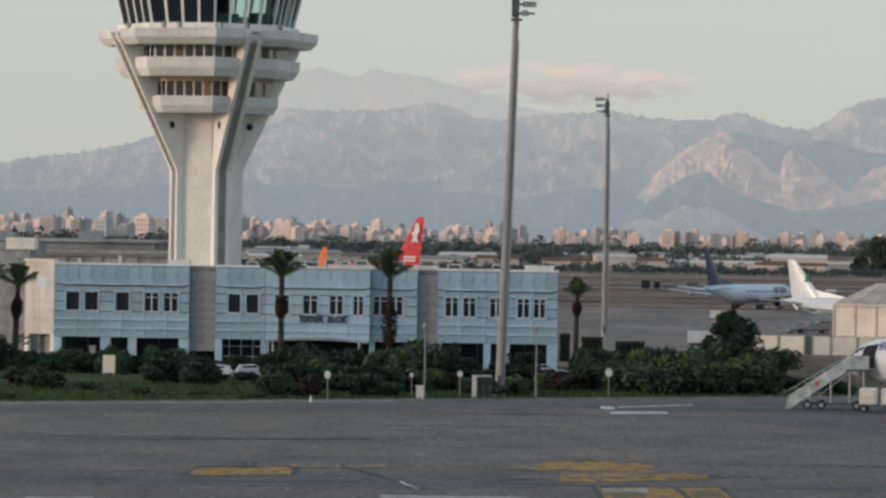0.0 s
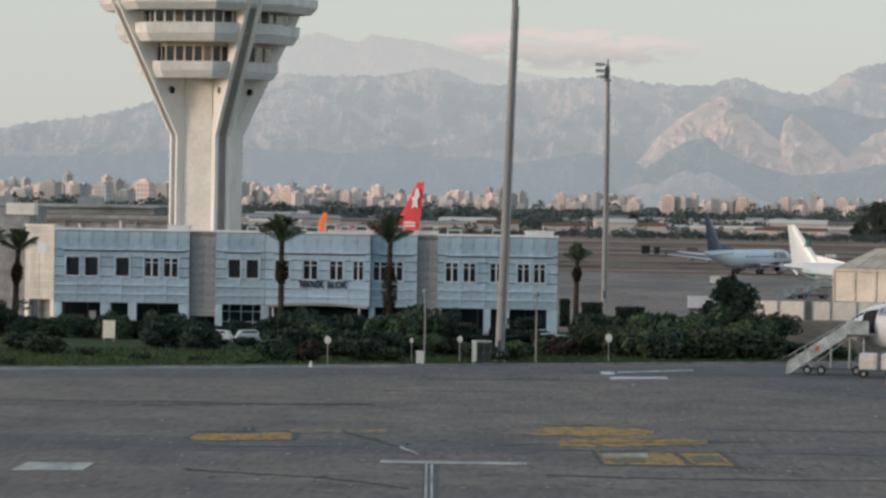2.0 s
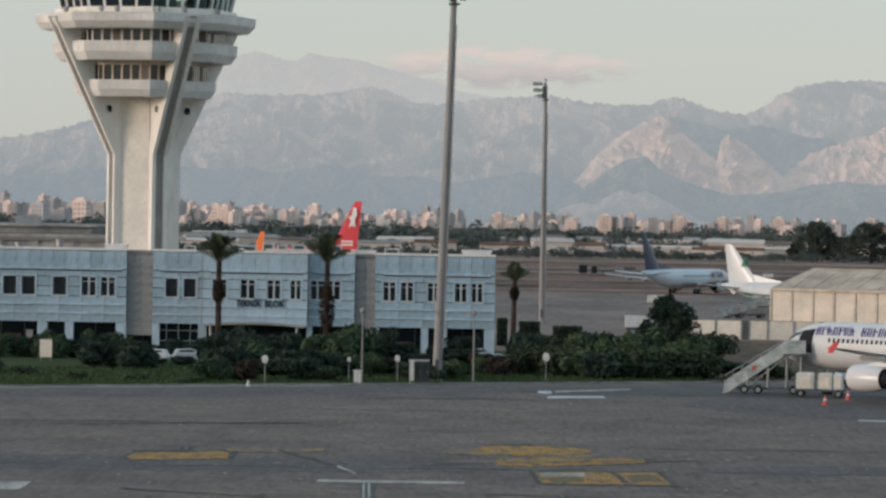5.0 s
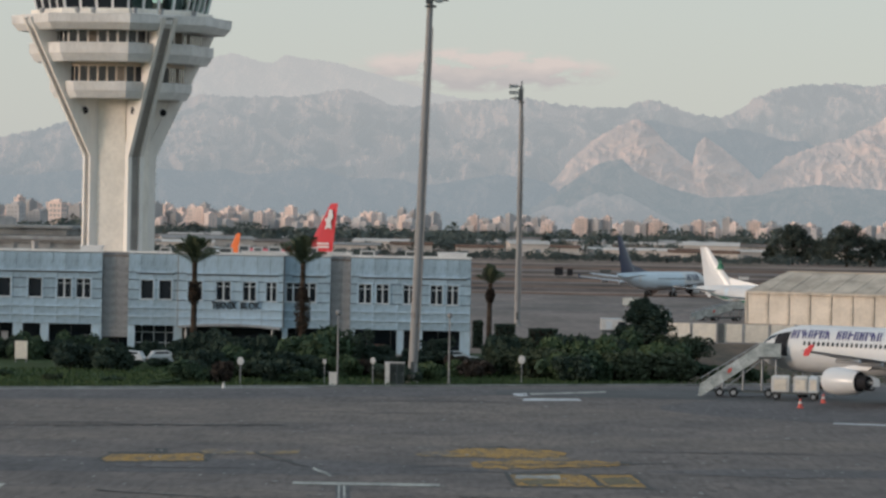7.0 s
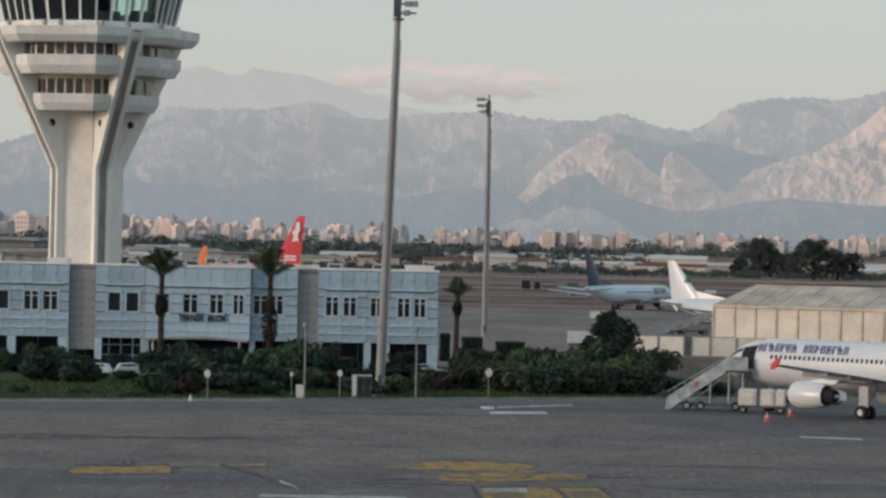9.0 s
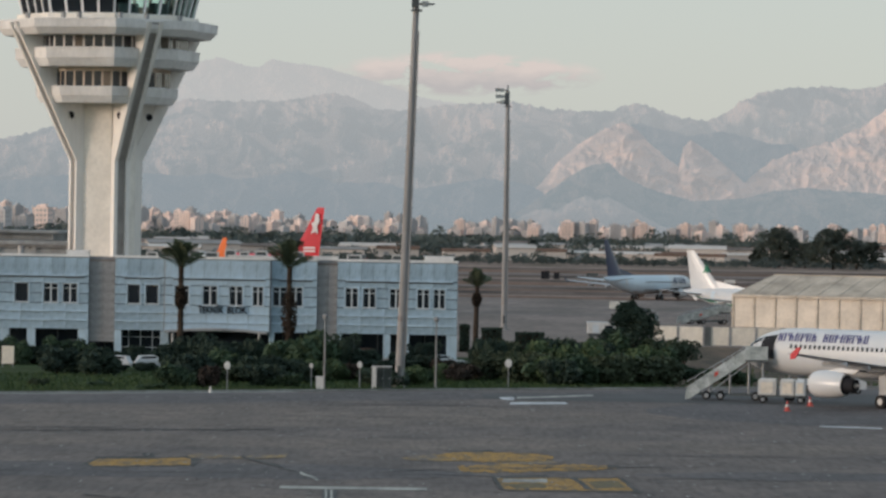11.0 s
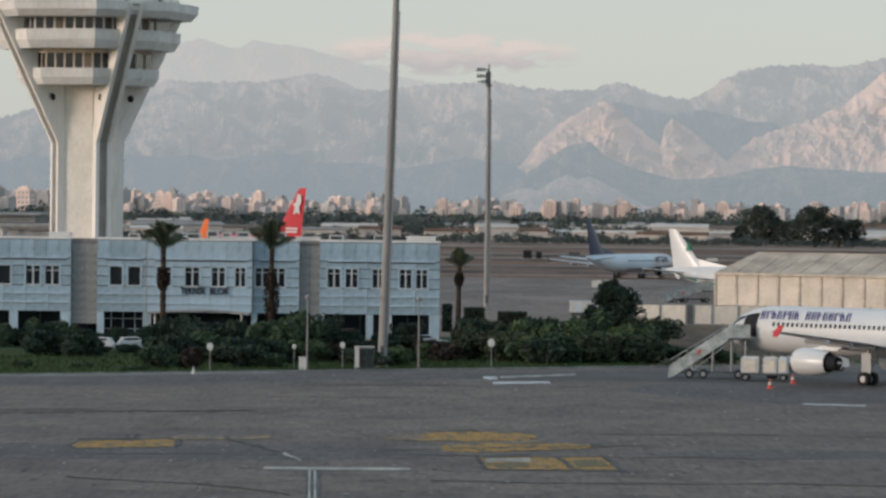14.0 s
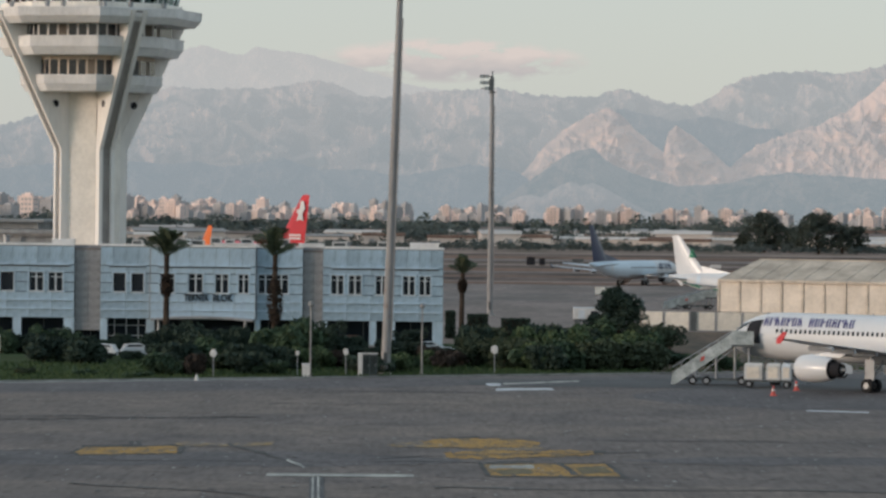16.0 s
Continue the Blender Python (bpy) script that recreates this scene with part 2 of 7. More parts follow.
M["tent"] = material("tent_canvas", (0.76, 0.675, 0.575), 0.9, vary=0.09, scale=0.25, fine=8)
M["tent_roof"] = material("tent_roof", (0.57, 0.485, 0.395), 0.9, vary=0.17, scale=0.3, fine=10)
M["seam"] = material("canvas_seam", (0.66, 0.575, 0.48), 0.9, vary=0.15, scale=0.5, fine=6)
M["fence"] = material("fence_panel", (0.88, 0.795, 0.68), 0.9, vary=0.12, scale=0.4, fine=8, per_object=0.06)
M["bark"] = material("palm_bark", (0.07, 0.05, 0.037), 1.0, vary=0.3, scale=1.5, fine=5, bump=0.8, bump_scale=8)
M["shed"] = material("shed_wall", (0.70, 0.62, 0.56), 0.9, vary=0.1, scale=0.02, fine=8, per_object=0.12)
M["shed_roof"] = material("shed_roof", (0.46, 0.43, 0.41), 0.9, vary=0.15, scale=0.02, fine=8, per_object=0.2)
M["shed_pale"] = material("pale_shed_roof", (0.72, 0.66, 0.61), 0.9, vary=0.12, scale=0.05, fine=8, per_object=0.12)
M["box_white"] = material("white_cabinet", (0.70, 0.68, 0.65), 0.6, vary=0.1, scale=0.8)
M["stair_panel"] = material("stair_side_panel", (0.54, 0.57, 0.56), 0.55, vary=0.2, scale=1.2, fine=4, tint=(0.27, 0.30, 0.29))
M["cabinet"] = material("grey_cabinet", (0.10, 0.112, 0.115), 0.6, vary=0.12, scale=0.8)
M["cabinet_door"] = material("cabinet_door", (0.045, 0.058, 0.058), 0.7, vary=0.2, scale=1.0, spec=0.15)
M["conered"] = material("cone_red", (0.62, 0.11, 0.09), 0.5, vary=0.08, scale=3)
M["letter"] = material("dark_letters", (0.03, 0.035, 0.045), 0.5, vary=0.1, scale=2)
M["leaf"] = leafy("shrub_leaves", (0.038, 0.060, 0.044), (0.074, 0.110, 0.060))
M["leaf_dark"] = leafy("tree_leaves", (0.033, 0.050, 0.043), (0.056, 0.078, 0.055))
M["leaf_olive"] = leafy("olive_leaves", (0.040, 0.054, 0.038), (0.080, 0.098, 0.058))
M["leaf_light"] = leafy("light_leaves", (0.058, 0.090, 0.050), (0.118, 0.158, 0.080))
M["leaf_brown"] = leafy("reddish_leaves", (0.044, 0.037, 0.033), (0.076, 0.060, 0.050))
M["lawn"] = leafy("lawn_blades", (0.042, 0.068, 0.030), (0.088, 0.125, 0.055))
M["palm"] = leafy("palm_leaves", (0.060, 0.078, 0.052), (0.14, 0.16, 0.10))
M["pine_leaf"] = leafy("pine_needles", (0.040, 0.052, 0.046), (0.092, 0.105, 0.085))
# paler and bluer than the near leaves: distance haze put into the colour
M["far_leaf"] = leafy("hazed_far_leaves", (0.078, 0.098, 0.096), (0.125, 0.145, 0.130))


def glass(name, color, rough=0.08):
    m = material(name, color, rough, vary=0.05, scale=0.3, spec=0.45)
    return m


M["glass"] = glass("window_glass", (0.02, 0.025, 0.032))
clear = bpy.data.materials.new("clear_green_glass")
clear.use_nodes = True
cb = clear.node_tree.nodes["Principled BSDF"]
cb.inputs["Base Color"].default_value, cb.inputs["Roughness"].default_value = (0.76, 0.90, 0.86, 1), 0.02
cb.inputs["Transmission Weight"].default_value, cb.inputs["IOR"].default_value = 1.0, 1.06
M["clear"] = clear

# ---- building blocks ----


def part(name, bm, mat, parent=None, label="", smooth=False, mats=()):
    me = bpy.data.meshes.new(name)
    if len(bm.faces) > 0:
        bmesh.ops.recalc_face_normals(bm, faces=bm.faces)
    if smooth:
        for f in bm.faces:
            f.smooth = True
    bm.to_mesh(me)
    bm.free()
    for k in (mat, *mats):
        me.materials.append(M[k])
    ob = new(name, me)
    if smooth:
        me.set_sharp_from_angle(angle=radians(40))
    if parent:
        ob.parent = parent
    return tagged(ob, label)


def thing(name, label, category, x=0, y=0, z=0, rz=0, group="", kind="", s=1.0):
    ob = new(name)
    ob.matrix_world = pose(x, y, z, 0, 0, rz) @ Matrix.Scale(s, 4)
    return tagged(ob, label, category, group, kind)


def box(bm, x0, x1, y0, y1, z0, z1, mi=0):
    v = [bm.verts.new((x, y, z)) for z in (z0, z1) for x, y in ((x0, y0), (x1, y0), (x1, y1), (x0, y1))]
    for q in ((3, 2, 1, 0), (4, 5, 6, 7), (0, 1, 5, 4), (1, 2, 6, 5), (2, 3, 7, 6), (3, 0, 4, 7)):
        bm.faces.new([v[i] for i in q]).material_index = mi
    return v


def loft(bm, rings, closed=True, cap=True, mi=0):
    vs = [[bm.verts.new(p) for p in r] for r in rings]
    for a, b in zip(vs, vs[1:]):
        n = len(a)
        for i in range(n if closed else n - 1):
            j = (i + 1) % n
            bm.faces.new((a[i], a[j], b[j], b[i])).material_index = mi
    if cap:
        bm.faces.new(vs[0][::-1]).material_index = mi
        bm.faces.new(vs[-1]).material_index = mi
    return vs


def tube(bm, p0, p1, r0, r1=None, n=10, mi=0):
    p0, p1 = Vector(p0), Vector(p1)
    r1 = r0 if r1 is None else r1
    q = (p1 - p0).to_track_quat("Z", "Y").to_matrix()
    ring = [Vector((math.cos(2 * math.pi * i / n), math.sin(2 * math.pi * i / n), 0)) for i in range(n)]
    loft(bm, [[p0 + q @ (v * r0) for v in ring], [p1 + q @ (v * r1) for v in ring]], mi=mi)


def prism(bm, pts, z0, z1, k=1.0, mi=0):
    """A prism over a plan; k: the top's scale about the origin."""
    loft(bm, [[(x, y, z0) for x, y in pts], [(x * k, y * k, z1) for x, y in pts]], mi=mi)


def one(name, make, mat, label="", smooth=False, parent=None, mats=()):
    bm = bmesh.new()
    make(bm)
    return part(name, bm, mat, parent, label, smooth, mats)


def B(name, mat, parent, *dims, label=""):
    """One box as a part."""
    bm = bmesh.new()
    box(bm, *dims)
    return part(name, bm, mat, parent, label)


def piece(name, mesh, parent, x, y, z, rz=0):
    ob = new(name, mesh)
    ob.parent = parent
    ob.matrix_basis = pose(x, y, z, 0, 0, rz)
    return ob


def sheet(name, mat, pts, z, label, kind="structure", thick=0.0, cat="ground"):
    bm = bmesh.new()
    if thick:
        loft(bm, [[(x, y, z - thick) for x, y in pts], [(x, y, z) for x, y in pts]])
    else:
        bm.faces.new([bm.verts.new((x, y, z)) for x, y in pts])
    return tagged(part(name, bm, mat), label, cat, kind=kind)


# ---- ground ----
def edge(x):
    """The apron's far edge, which runs obliquely."""
    return 358.6 + 0.60 * x


sheet("ground", "earth", ((-2600, -300), (2600, -300), (2600, 4990), (-2600, 4990)), 0.0, "flat dry earth and stubble of the airfield")
sheet("apron", "apron", ((-330, -60), (330, -60), (330, edge(60)), (60, edge(60)), (-330, edge(-330))), 0.008, "grey worn asphalt apron with faint repair seams")
sheet("grass_verge", "grass", ((-260, edge(-260) + 0.6), (19, edge(19) + 0.6), (23, 450), (-260, 450)), 0.03, "uneven green grass verge between apron and building")
sheet("bare_verge", "bare", ((19, edge(19) + 0.6), (60, edge(60) + 0.6), (66, 470), (24, 470), (23, 450)), 0.03, "dry brown bare ground behind the parked airliner")
sheet("far_apron", "concrete", ((-30, 470), (420, 470), (420, 845), (-260, 845), (-260, 470)), 0.02, "pale worn concrete of the far apron")
def strip(y0, y1, mat, label, seed, z=0.05):
    """A strip across the field with ragged edges."""
    rng = random.Random(seed)
    xs = [-500 + 9.2 * i for i in range(120)]
    lean = lambda x: .018 * x
    low = [(x, y0 + lean(x) + rng.uniform(-1, 1) * .05 * (y1 - y0) + 3 * noise.noise(Vector((x / 40, seed, 0)))) for x in xs]
    top = [(x, y1 + lean(x) + rng.uniform(-1, 1) * .05 * (y1 - y0) + 3 * noise.noise(Vector((x / 40, seed, 5)))) for x in xs]
    vs = [(a, b, z) for a, b in low] + [(a, b, z) for a, b in top]
    me = bpy.data.meshes.new("field_strip")
    n = len(xs)
    me.from_pydata(vs, [], [(i, i + 1, n + i + 1, n + i) for i in range(n - 1)])
    me.materials.append(M[mat])
    tagged(new("field_strip", me), label, "ground", kind="structure")


for k, (y0, y1, mat, lab) in enumerate(((846, 868, "soil", "bare reddish soil strip beside the apron"), (868, 884, "pale_soil", "pale dusty shoulder of the far apron"), (890, 936, "stubble", "dark dry stubble beside the taxiway"),
                                        (944, 962, "soil", "reddish soil strip along the taxiway"), (962, 1006, "stubble", "dark dry stubble of the field"), (1010, 1034, "concrete", "pale concrete taxiway across the dry field"),
                                        (1040, 1098, "soil", "bare reddish soil strip of the field"), (1104, 1150, "stubble", "dark dry stubble beside the runway"), (1158, 1200, "pale_soil", "pale dusty strip of the field"),
                                        (1208, 1262, "stubble", "dark dry stubble strip of the field"), (1270, 1322, "concrete", "long pale runway strip across the field"), (1340, 1420, "soil", "far reddish soil strip"), (1430, 1490, "stubble", "dark dry stubble strip far off"),
                                        (1505, 1570, "pale_soil", "pale dry soil strip far off"))):
    strip(y0, y1, mat, lab, k + 1)
for k, y0 in enumerate((688, 736, 798)):
    strip(y0, y0 + 3.5, "tar", "dark sealed joint across the far apron", 40 + k, .036)
kerb = one("kerb", lambda bm: loft(bm, [[(x, edge(x) + d, z) for d, z in ((0, 0), (0, 0.16), (0.45, 0.16), (0.45, 0))] for x in (-260, -100, 48)]), "kerb")
tagged(kerb, "pale concrete kerb along the apron's edge", "kerb", kind="structure")
one_wall = one("wall_south", lambda bm: box(bm, -160, 160, -14, -6, 0, 17), "cream")
tagged(one_wall, "plain pale terminal wall behind the viewpoint", "wall", kind="structure")


# ---- mountains ----
def ridged(p, octaves, gain=.55, lac=2.05):
    """Sharp-crested noise, 0 to about 1."""
    v, a, t = 0.0, 1.0, 0.0
    for _ in range(octaves):
        v += a * (1 - abs(noise.noise(p)) * 2.0) ** 2
        t += a
        a, p = a * gain, p * lac + Vector((3.1, 1.7, 0.4))
    return v / t


def mountains(name, mat, dist, peaks, seed, rough, label, depth=240.0, half=1250.0, gully=1.0):
    """A range of gullied slopes that climb from its foot to a crest given as (x, height)."""
    xs, hs = zip(*peaks)
    fine = np.arange(-640.0, 641.0, 1.9)
    cols = [x for x in np.concatenate((np.arange(-1250.0, -640.0, 14.0), fine, np.arange(650.0, 1251.0, 14.0))) if xs[0] - 40 <= x <= xs[-1] + 40 and abs(x) <= half]
    nx, ny = len(cols), 60
    verts = []
    for j in range(ny):
        v = j / (ny - 1)
        for x in cols:
            h = float(np.interp(x, xs, hs))
            up = v * max(h, 10)
            warp = 16 * noise.noise(Vector((x / 60, up / 60, seed + 9)))
            r1 = ridged(Vector(((x + warp + .5 * up) / 74, up / 62, seed)), 4)
            r2 = ridged(Vector(((x - warp - .35 * up) / 27, up / 30, seed + 4)), 5, .62)
            lump = noise.noise(Vector((x / 34, up / 30, seed + 6)))
            f = (4 * v * (1 - v)) ** .6 if 0 < v < 1 else 0
            k = min(1.0, max(h, 4) / 60)
            z = h * v ** .9 + f * k * rough * (r1 * .9 + r2 * .55 * gully - .7)
            z += v * k * rough * .26 * (ridged(Vector((x / 15, seed, v)), 4, .6) - .5)
            back = f * k * rough * (1.5 * r1 + 1.1 * r2 * gully + 1.1 * lump)      # spurs stand out, gullies cut in
            verts.append((x, dist + depth * v - back, z if j else -2.0))
    me = bpy.data.meshes.new(name)
    me.from_pydata(verts, [], [(j * nx + i, j * nx + i + 1, (j + 1) * nx + i + 1, (j + 1) * nx + i) for j in range(ny - 1) for i in range(nx - 1)])
    me.materials.append(mat)
    return tagged(new(name, me), label, "mountain", kind="structure")


# low sun's pink and the valleys' blue-grey shade are put into these colours
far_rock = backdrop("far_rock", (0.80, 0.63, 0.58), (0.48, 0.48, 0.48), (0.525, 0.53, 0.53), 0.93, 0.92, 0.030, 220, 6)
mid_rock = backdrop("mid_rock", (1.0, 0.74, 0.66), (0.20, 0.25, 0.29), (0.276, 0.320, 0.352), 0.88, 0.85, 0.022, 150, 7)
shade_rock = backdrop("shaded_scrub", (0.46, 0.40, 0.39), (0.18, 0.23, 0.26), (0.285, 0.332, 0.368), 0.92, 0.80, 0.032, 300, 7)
sunlit_rock = backdrop("sunlit_rock", (1.0, 0.74, 0.65), (0.62, 0.52, 0.50), (0.345, 0.362, 0.382), 0.84, 0.50, 0.032, 125, 6)
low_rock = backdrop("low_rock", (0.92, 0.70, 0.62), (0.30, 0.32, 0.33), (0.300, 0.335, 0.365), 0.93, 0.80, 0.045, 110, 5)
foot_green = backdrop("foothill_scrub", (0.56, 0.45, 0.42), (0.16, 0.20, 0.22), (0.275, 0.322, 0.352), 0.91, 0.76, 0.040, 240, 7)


def crest(d, *pts):
    """Crest points as tangents of bearing and height times 1000, at a distance."""
    return [(a * d / 1000, 14.4 + h * d / 1000) for a, h in pts]


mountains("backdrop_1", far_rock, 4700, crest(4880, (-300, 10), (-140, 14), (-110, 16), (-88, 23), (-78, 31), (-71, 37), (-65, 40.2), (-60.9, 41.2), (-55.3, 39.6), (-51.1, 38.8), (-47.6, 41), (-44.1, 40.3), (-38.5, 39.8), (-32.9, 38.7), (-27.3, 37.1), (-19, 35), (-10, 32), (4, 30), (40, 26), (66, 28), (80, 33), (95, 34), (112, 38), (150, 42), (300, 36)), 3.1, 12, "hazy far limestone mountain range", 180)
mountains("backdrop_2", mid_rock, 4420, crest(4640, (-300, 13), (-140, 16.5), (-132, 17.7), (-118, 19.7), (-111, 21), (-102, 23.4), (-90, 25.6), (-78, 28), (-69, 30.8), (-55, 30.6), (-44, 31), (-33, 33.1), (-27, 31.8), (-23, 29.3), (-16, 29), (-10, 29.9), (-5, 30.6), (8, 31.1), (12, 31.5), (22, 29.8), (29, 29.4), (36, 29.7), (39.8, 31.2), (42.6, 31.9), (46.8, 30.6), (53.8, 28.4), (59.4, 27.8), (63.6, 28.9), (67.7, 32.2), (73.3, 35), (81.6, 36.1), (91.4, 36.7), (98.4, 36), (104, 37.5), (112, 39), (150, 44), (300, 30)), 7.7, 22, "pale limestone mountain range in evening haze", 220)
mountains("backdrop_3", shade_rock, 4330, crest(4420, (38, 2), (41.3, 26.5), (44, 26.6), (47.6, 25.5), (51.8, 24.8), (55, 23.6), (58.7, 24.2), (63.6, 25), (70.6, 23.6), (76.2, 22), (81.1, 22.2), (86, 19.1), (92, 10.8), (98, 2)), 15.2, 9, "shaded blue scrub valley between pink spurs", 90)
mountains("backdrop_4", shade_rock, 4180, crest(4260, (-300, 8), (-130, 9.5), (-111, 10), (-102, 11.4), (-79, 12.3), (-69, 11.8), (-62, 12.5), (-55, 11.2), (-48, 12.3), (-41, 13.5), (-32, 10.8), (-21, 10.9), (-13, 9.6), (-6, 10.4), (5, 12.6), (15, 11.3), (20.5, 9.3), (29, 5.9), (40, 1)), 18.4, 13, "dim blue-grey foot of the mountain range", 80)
mountains("backdrop_5", sunlit_rock, 4170, crest(4290, (2, 1), (15, 7.1), (19.8, 12.1), (23.2, 16.7), (28.8, 21.5), (34.3, 24.8), (39.2, 26.9), (42.7, 25.2), (45.5, 22.2), (51.1, 17.6), (56.8, 13.2), (62.4, 9.4), (66, 6), (72, 1)), 12.3, 10, "triangular limestone mountain spur in painted sunlit pink", 120)
mountains("backdrop_6", sunlit_rock, 4205, crest(4270, (48, 1), (52.2, 11), (54.2, 21), (56.2, 22.8), (60.2, 20.2), (65.1, 16.4), (69.6, 12.4), (73, 7), (80, 1)), 14.1, 7, "narrow limestone spur in painted sunlit pink, descending to a gap", 65)
mountains("backdrop_7", sunlit_rock, 4150, crest(4320, (48, 1), (57, 6.5), (62.4, 8.4), (69.4, 12.4), (76.3, 18.3), (84.6, 21.2), (91.6, 23.4), (98.5, 27), (104, 31.2), (108, 34.7), (130, 40), (200, 38), (300, 30)), 16.6, 14, "broad limestone mountain slope in painted sunlit pink", 170)
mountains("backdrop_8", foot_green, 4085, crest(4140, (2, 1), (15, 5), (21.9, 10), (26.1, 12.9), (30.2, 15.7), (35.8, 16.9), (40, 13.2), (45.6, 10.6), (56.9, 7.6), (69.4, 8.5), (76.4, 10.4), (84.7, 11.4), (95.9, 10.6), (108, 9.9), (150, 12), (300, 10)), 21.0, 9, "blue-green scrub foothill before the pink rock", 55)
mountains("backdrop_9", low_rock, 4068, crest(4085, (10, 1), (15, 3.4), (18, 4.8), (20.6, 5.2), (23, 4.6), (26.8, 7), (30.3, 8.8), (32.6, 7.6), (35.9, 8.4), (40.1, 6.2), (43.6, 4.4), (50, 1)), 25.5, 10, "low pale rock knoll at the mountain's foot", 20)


# ---- control tower ----
def polar(r, a, z=0.0):
    """A point of the tower at a bearing from its front, in degrees, clockwise to the right."""
    return (r * math.sin(radians(a)), -r * math.cos(radians(a)), z)


def octagon(r, z, a0=9.0):
    return [polar(r, a0 + 45 * k, z) for k in range(8)]


def square(r, z, a0=31.5):
    return [polar(r, a0 + 90 * k, z) for k in range(4)]


def control_tower(x, y):
    t = thing("control_tower", "tall cream concrete airport control tower with flared octagonal galleries", "control tower", x, y)
    one("shaft", lambda bm: loft(bm, [square(3.45, 0), square(3.45, 28.5)]), "tower", parent=t)
    for k in range(4):
        a = -13.5 + 90 * k
        panel_ob = None
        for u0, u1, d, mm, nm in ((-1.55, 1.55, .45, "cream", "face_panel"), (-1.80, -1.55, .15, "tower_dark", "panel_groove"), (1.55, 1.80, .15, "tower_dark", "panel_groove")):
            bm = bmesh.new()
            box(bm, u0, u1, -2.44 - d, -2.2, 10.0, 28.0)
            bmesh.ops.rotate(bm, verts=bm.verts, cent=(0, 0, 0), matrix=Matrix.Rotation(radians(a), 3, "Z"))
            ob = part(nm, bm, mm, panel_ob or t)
            panel_ob = panel_ob or ob
    # deep webs carry the ribs; dark discs paint the shade of round openings
    for k in range(4):
        a = 31.5 + 90 * k
        side = Vector((math.cos(radians(a)), math.sin(radians(a)), 0))
        bm = bmesh.new()
        loft(bm, [[Vector(polar(r, a, z)) + side * w for r, w in ((1.5, -.80), (out, -.80), (out, .80), (1.5, .80))] for out, z in ((3.2, 0), (3.2, 21.0), (9.8, 35.2))])
        web = part("web", bm, "tower", t)
        for w in (-1, 1):
            c = Vector(polar(4.75, a, 25.9)) + side * (.80 * w)
            bm = bmesh.new()
            tube(bm, c - side * .1 * w, c + side * .10 * w, 0.52, n=18)
            part("round_opening", bm, "tower_rim", web)
            bm = bmesh.new()
            tube(bm, c + side * .05 * w, c + side * .12 * w, 0.40, n=18)
            part("opening_shade", bm, "dark", web)
    # paired ribs bend outwards at the flare
    for k in range(4):
        a = 31.5 + 90 * k
        ca, sa = math.cos(radians(a)), math.sin(radians(a))

        def rib(w0, w1, out, inn):
            bm = bmesh.new()
            rings = []
            for r, z in ((3.40, 0), (3.40, 21.0), (10.95, 35.75)):
                rings.append([Vector(polar(r + d, a, z)) + Vector((ca, sa, 0)) * w for w, d in ((w0, out), (w1, out), (w1, inn), (w0, inn))])
            loft(bm, rings)
            return bm
        # the channel between the flanges has its shade as a darker colour
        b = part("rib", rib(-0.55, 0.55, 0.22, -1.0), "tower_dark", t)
        part("rib_flange", rib(-0.92, -0.50, 0.58, -1.0), "tower", b)
        part("rib_flange", rib(0.50, 0.92, 0.58, -1.0), "tower", b)
    # galleries, from the lowest up: (bottom, top, radius at the bottom, radius at the lip)
    for z0, z1, r0, r1 in ((27.2, 28.9, 7.4, 7.7), (31.05, 33.0, 9.6, 10.0), (34.4, 36.0, 11.5, 11.95)):
        g = one("gallery", lambda bm: loft(bm, [octagon(r0 - 1.3, z0 + 0.02), octagon(r0 - .25, z0), octagon(r1 - .08, z0 + (z1 - z0) * 0.42), octagon(r1, z1), octagon(r1 - 0.4, z1 + 0.05)]), "tower_rim", parent=t)
        one("gallery_wall", lambda bm: loft(bm, [octagon(r1 + .0, z0 + (z1 - z0) * .46), octagon(r1 + .06, z1 - .03)]), "tower_wall", parent=g)
        one("gallery_lip", lambda bm: [box_ring(bm, r1 + 0.09, r1 - 0.25, z1 - 0.02, z1 + 0.07)], "tower_rim", parent=g)
    # window bands
    for z0, z1, r, cols, wz0, wz1, mat in ((28.7, 31.2, 6.9, 5, 29.0, 30.6, "band"), (32.9, 34.6, 8.75, 6, 33.15, 34.35, "tower")):
        wband = one("window_band", lambda bm: loft(bm, [octagon(r, z0), octagon(r, z1)]), mat, parent=t)
        side = 2 * r * math.sin(radians(22.5))
        w = side / cols
        bm = bmesh.new()
        box(bm, -w * 0.39, w * 0.39, -0.04, 0.03, 0, wz1 - wz0)
        me = part("pane", bm, "glass", wband).data
        blind_me = me.copy()
        blind_me.materials[0] = M["blind"]
        first = bpy.data.objects[wband.children[0].name]
        ap = r * math.cos(radians(22.5))
        k = 0
        for s in range(8):
            a = 31.5 + 45 * s
            for c in range(cols):
                u = (c - (cols - 1) / 2) * w
                p = Vector(polar(ap, a, wz0)) + Vector((math.cos(radians(a)), math.sin(radians(a)), 0)) * u
                if k == 0:
                    first.matrix_basis = pose(*p, 0, 0, a)
                else:
                    piece("pane", blind_me if (k * 7 + s) % 5 == 0 else me, wband, *p, a)
                k += 1
    # cab
    one("cab_parapet", lambda bm: loft(bm, [octagon(9.9, 35.9), octagon(9.9, 36.7), octagon(9.6, 36.75)]), "cream", parent=t)
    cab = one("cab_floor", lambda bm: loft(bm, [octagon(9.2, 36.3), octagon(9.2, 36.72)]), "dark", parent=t)
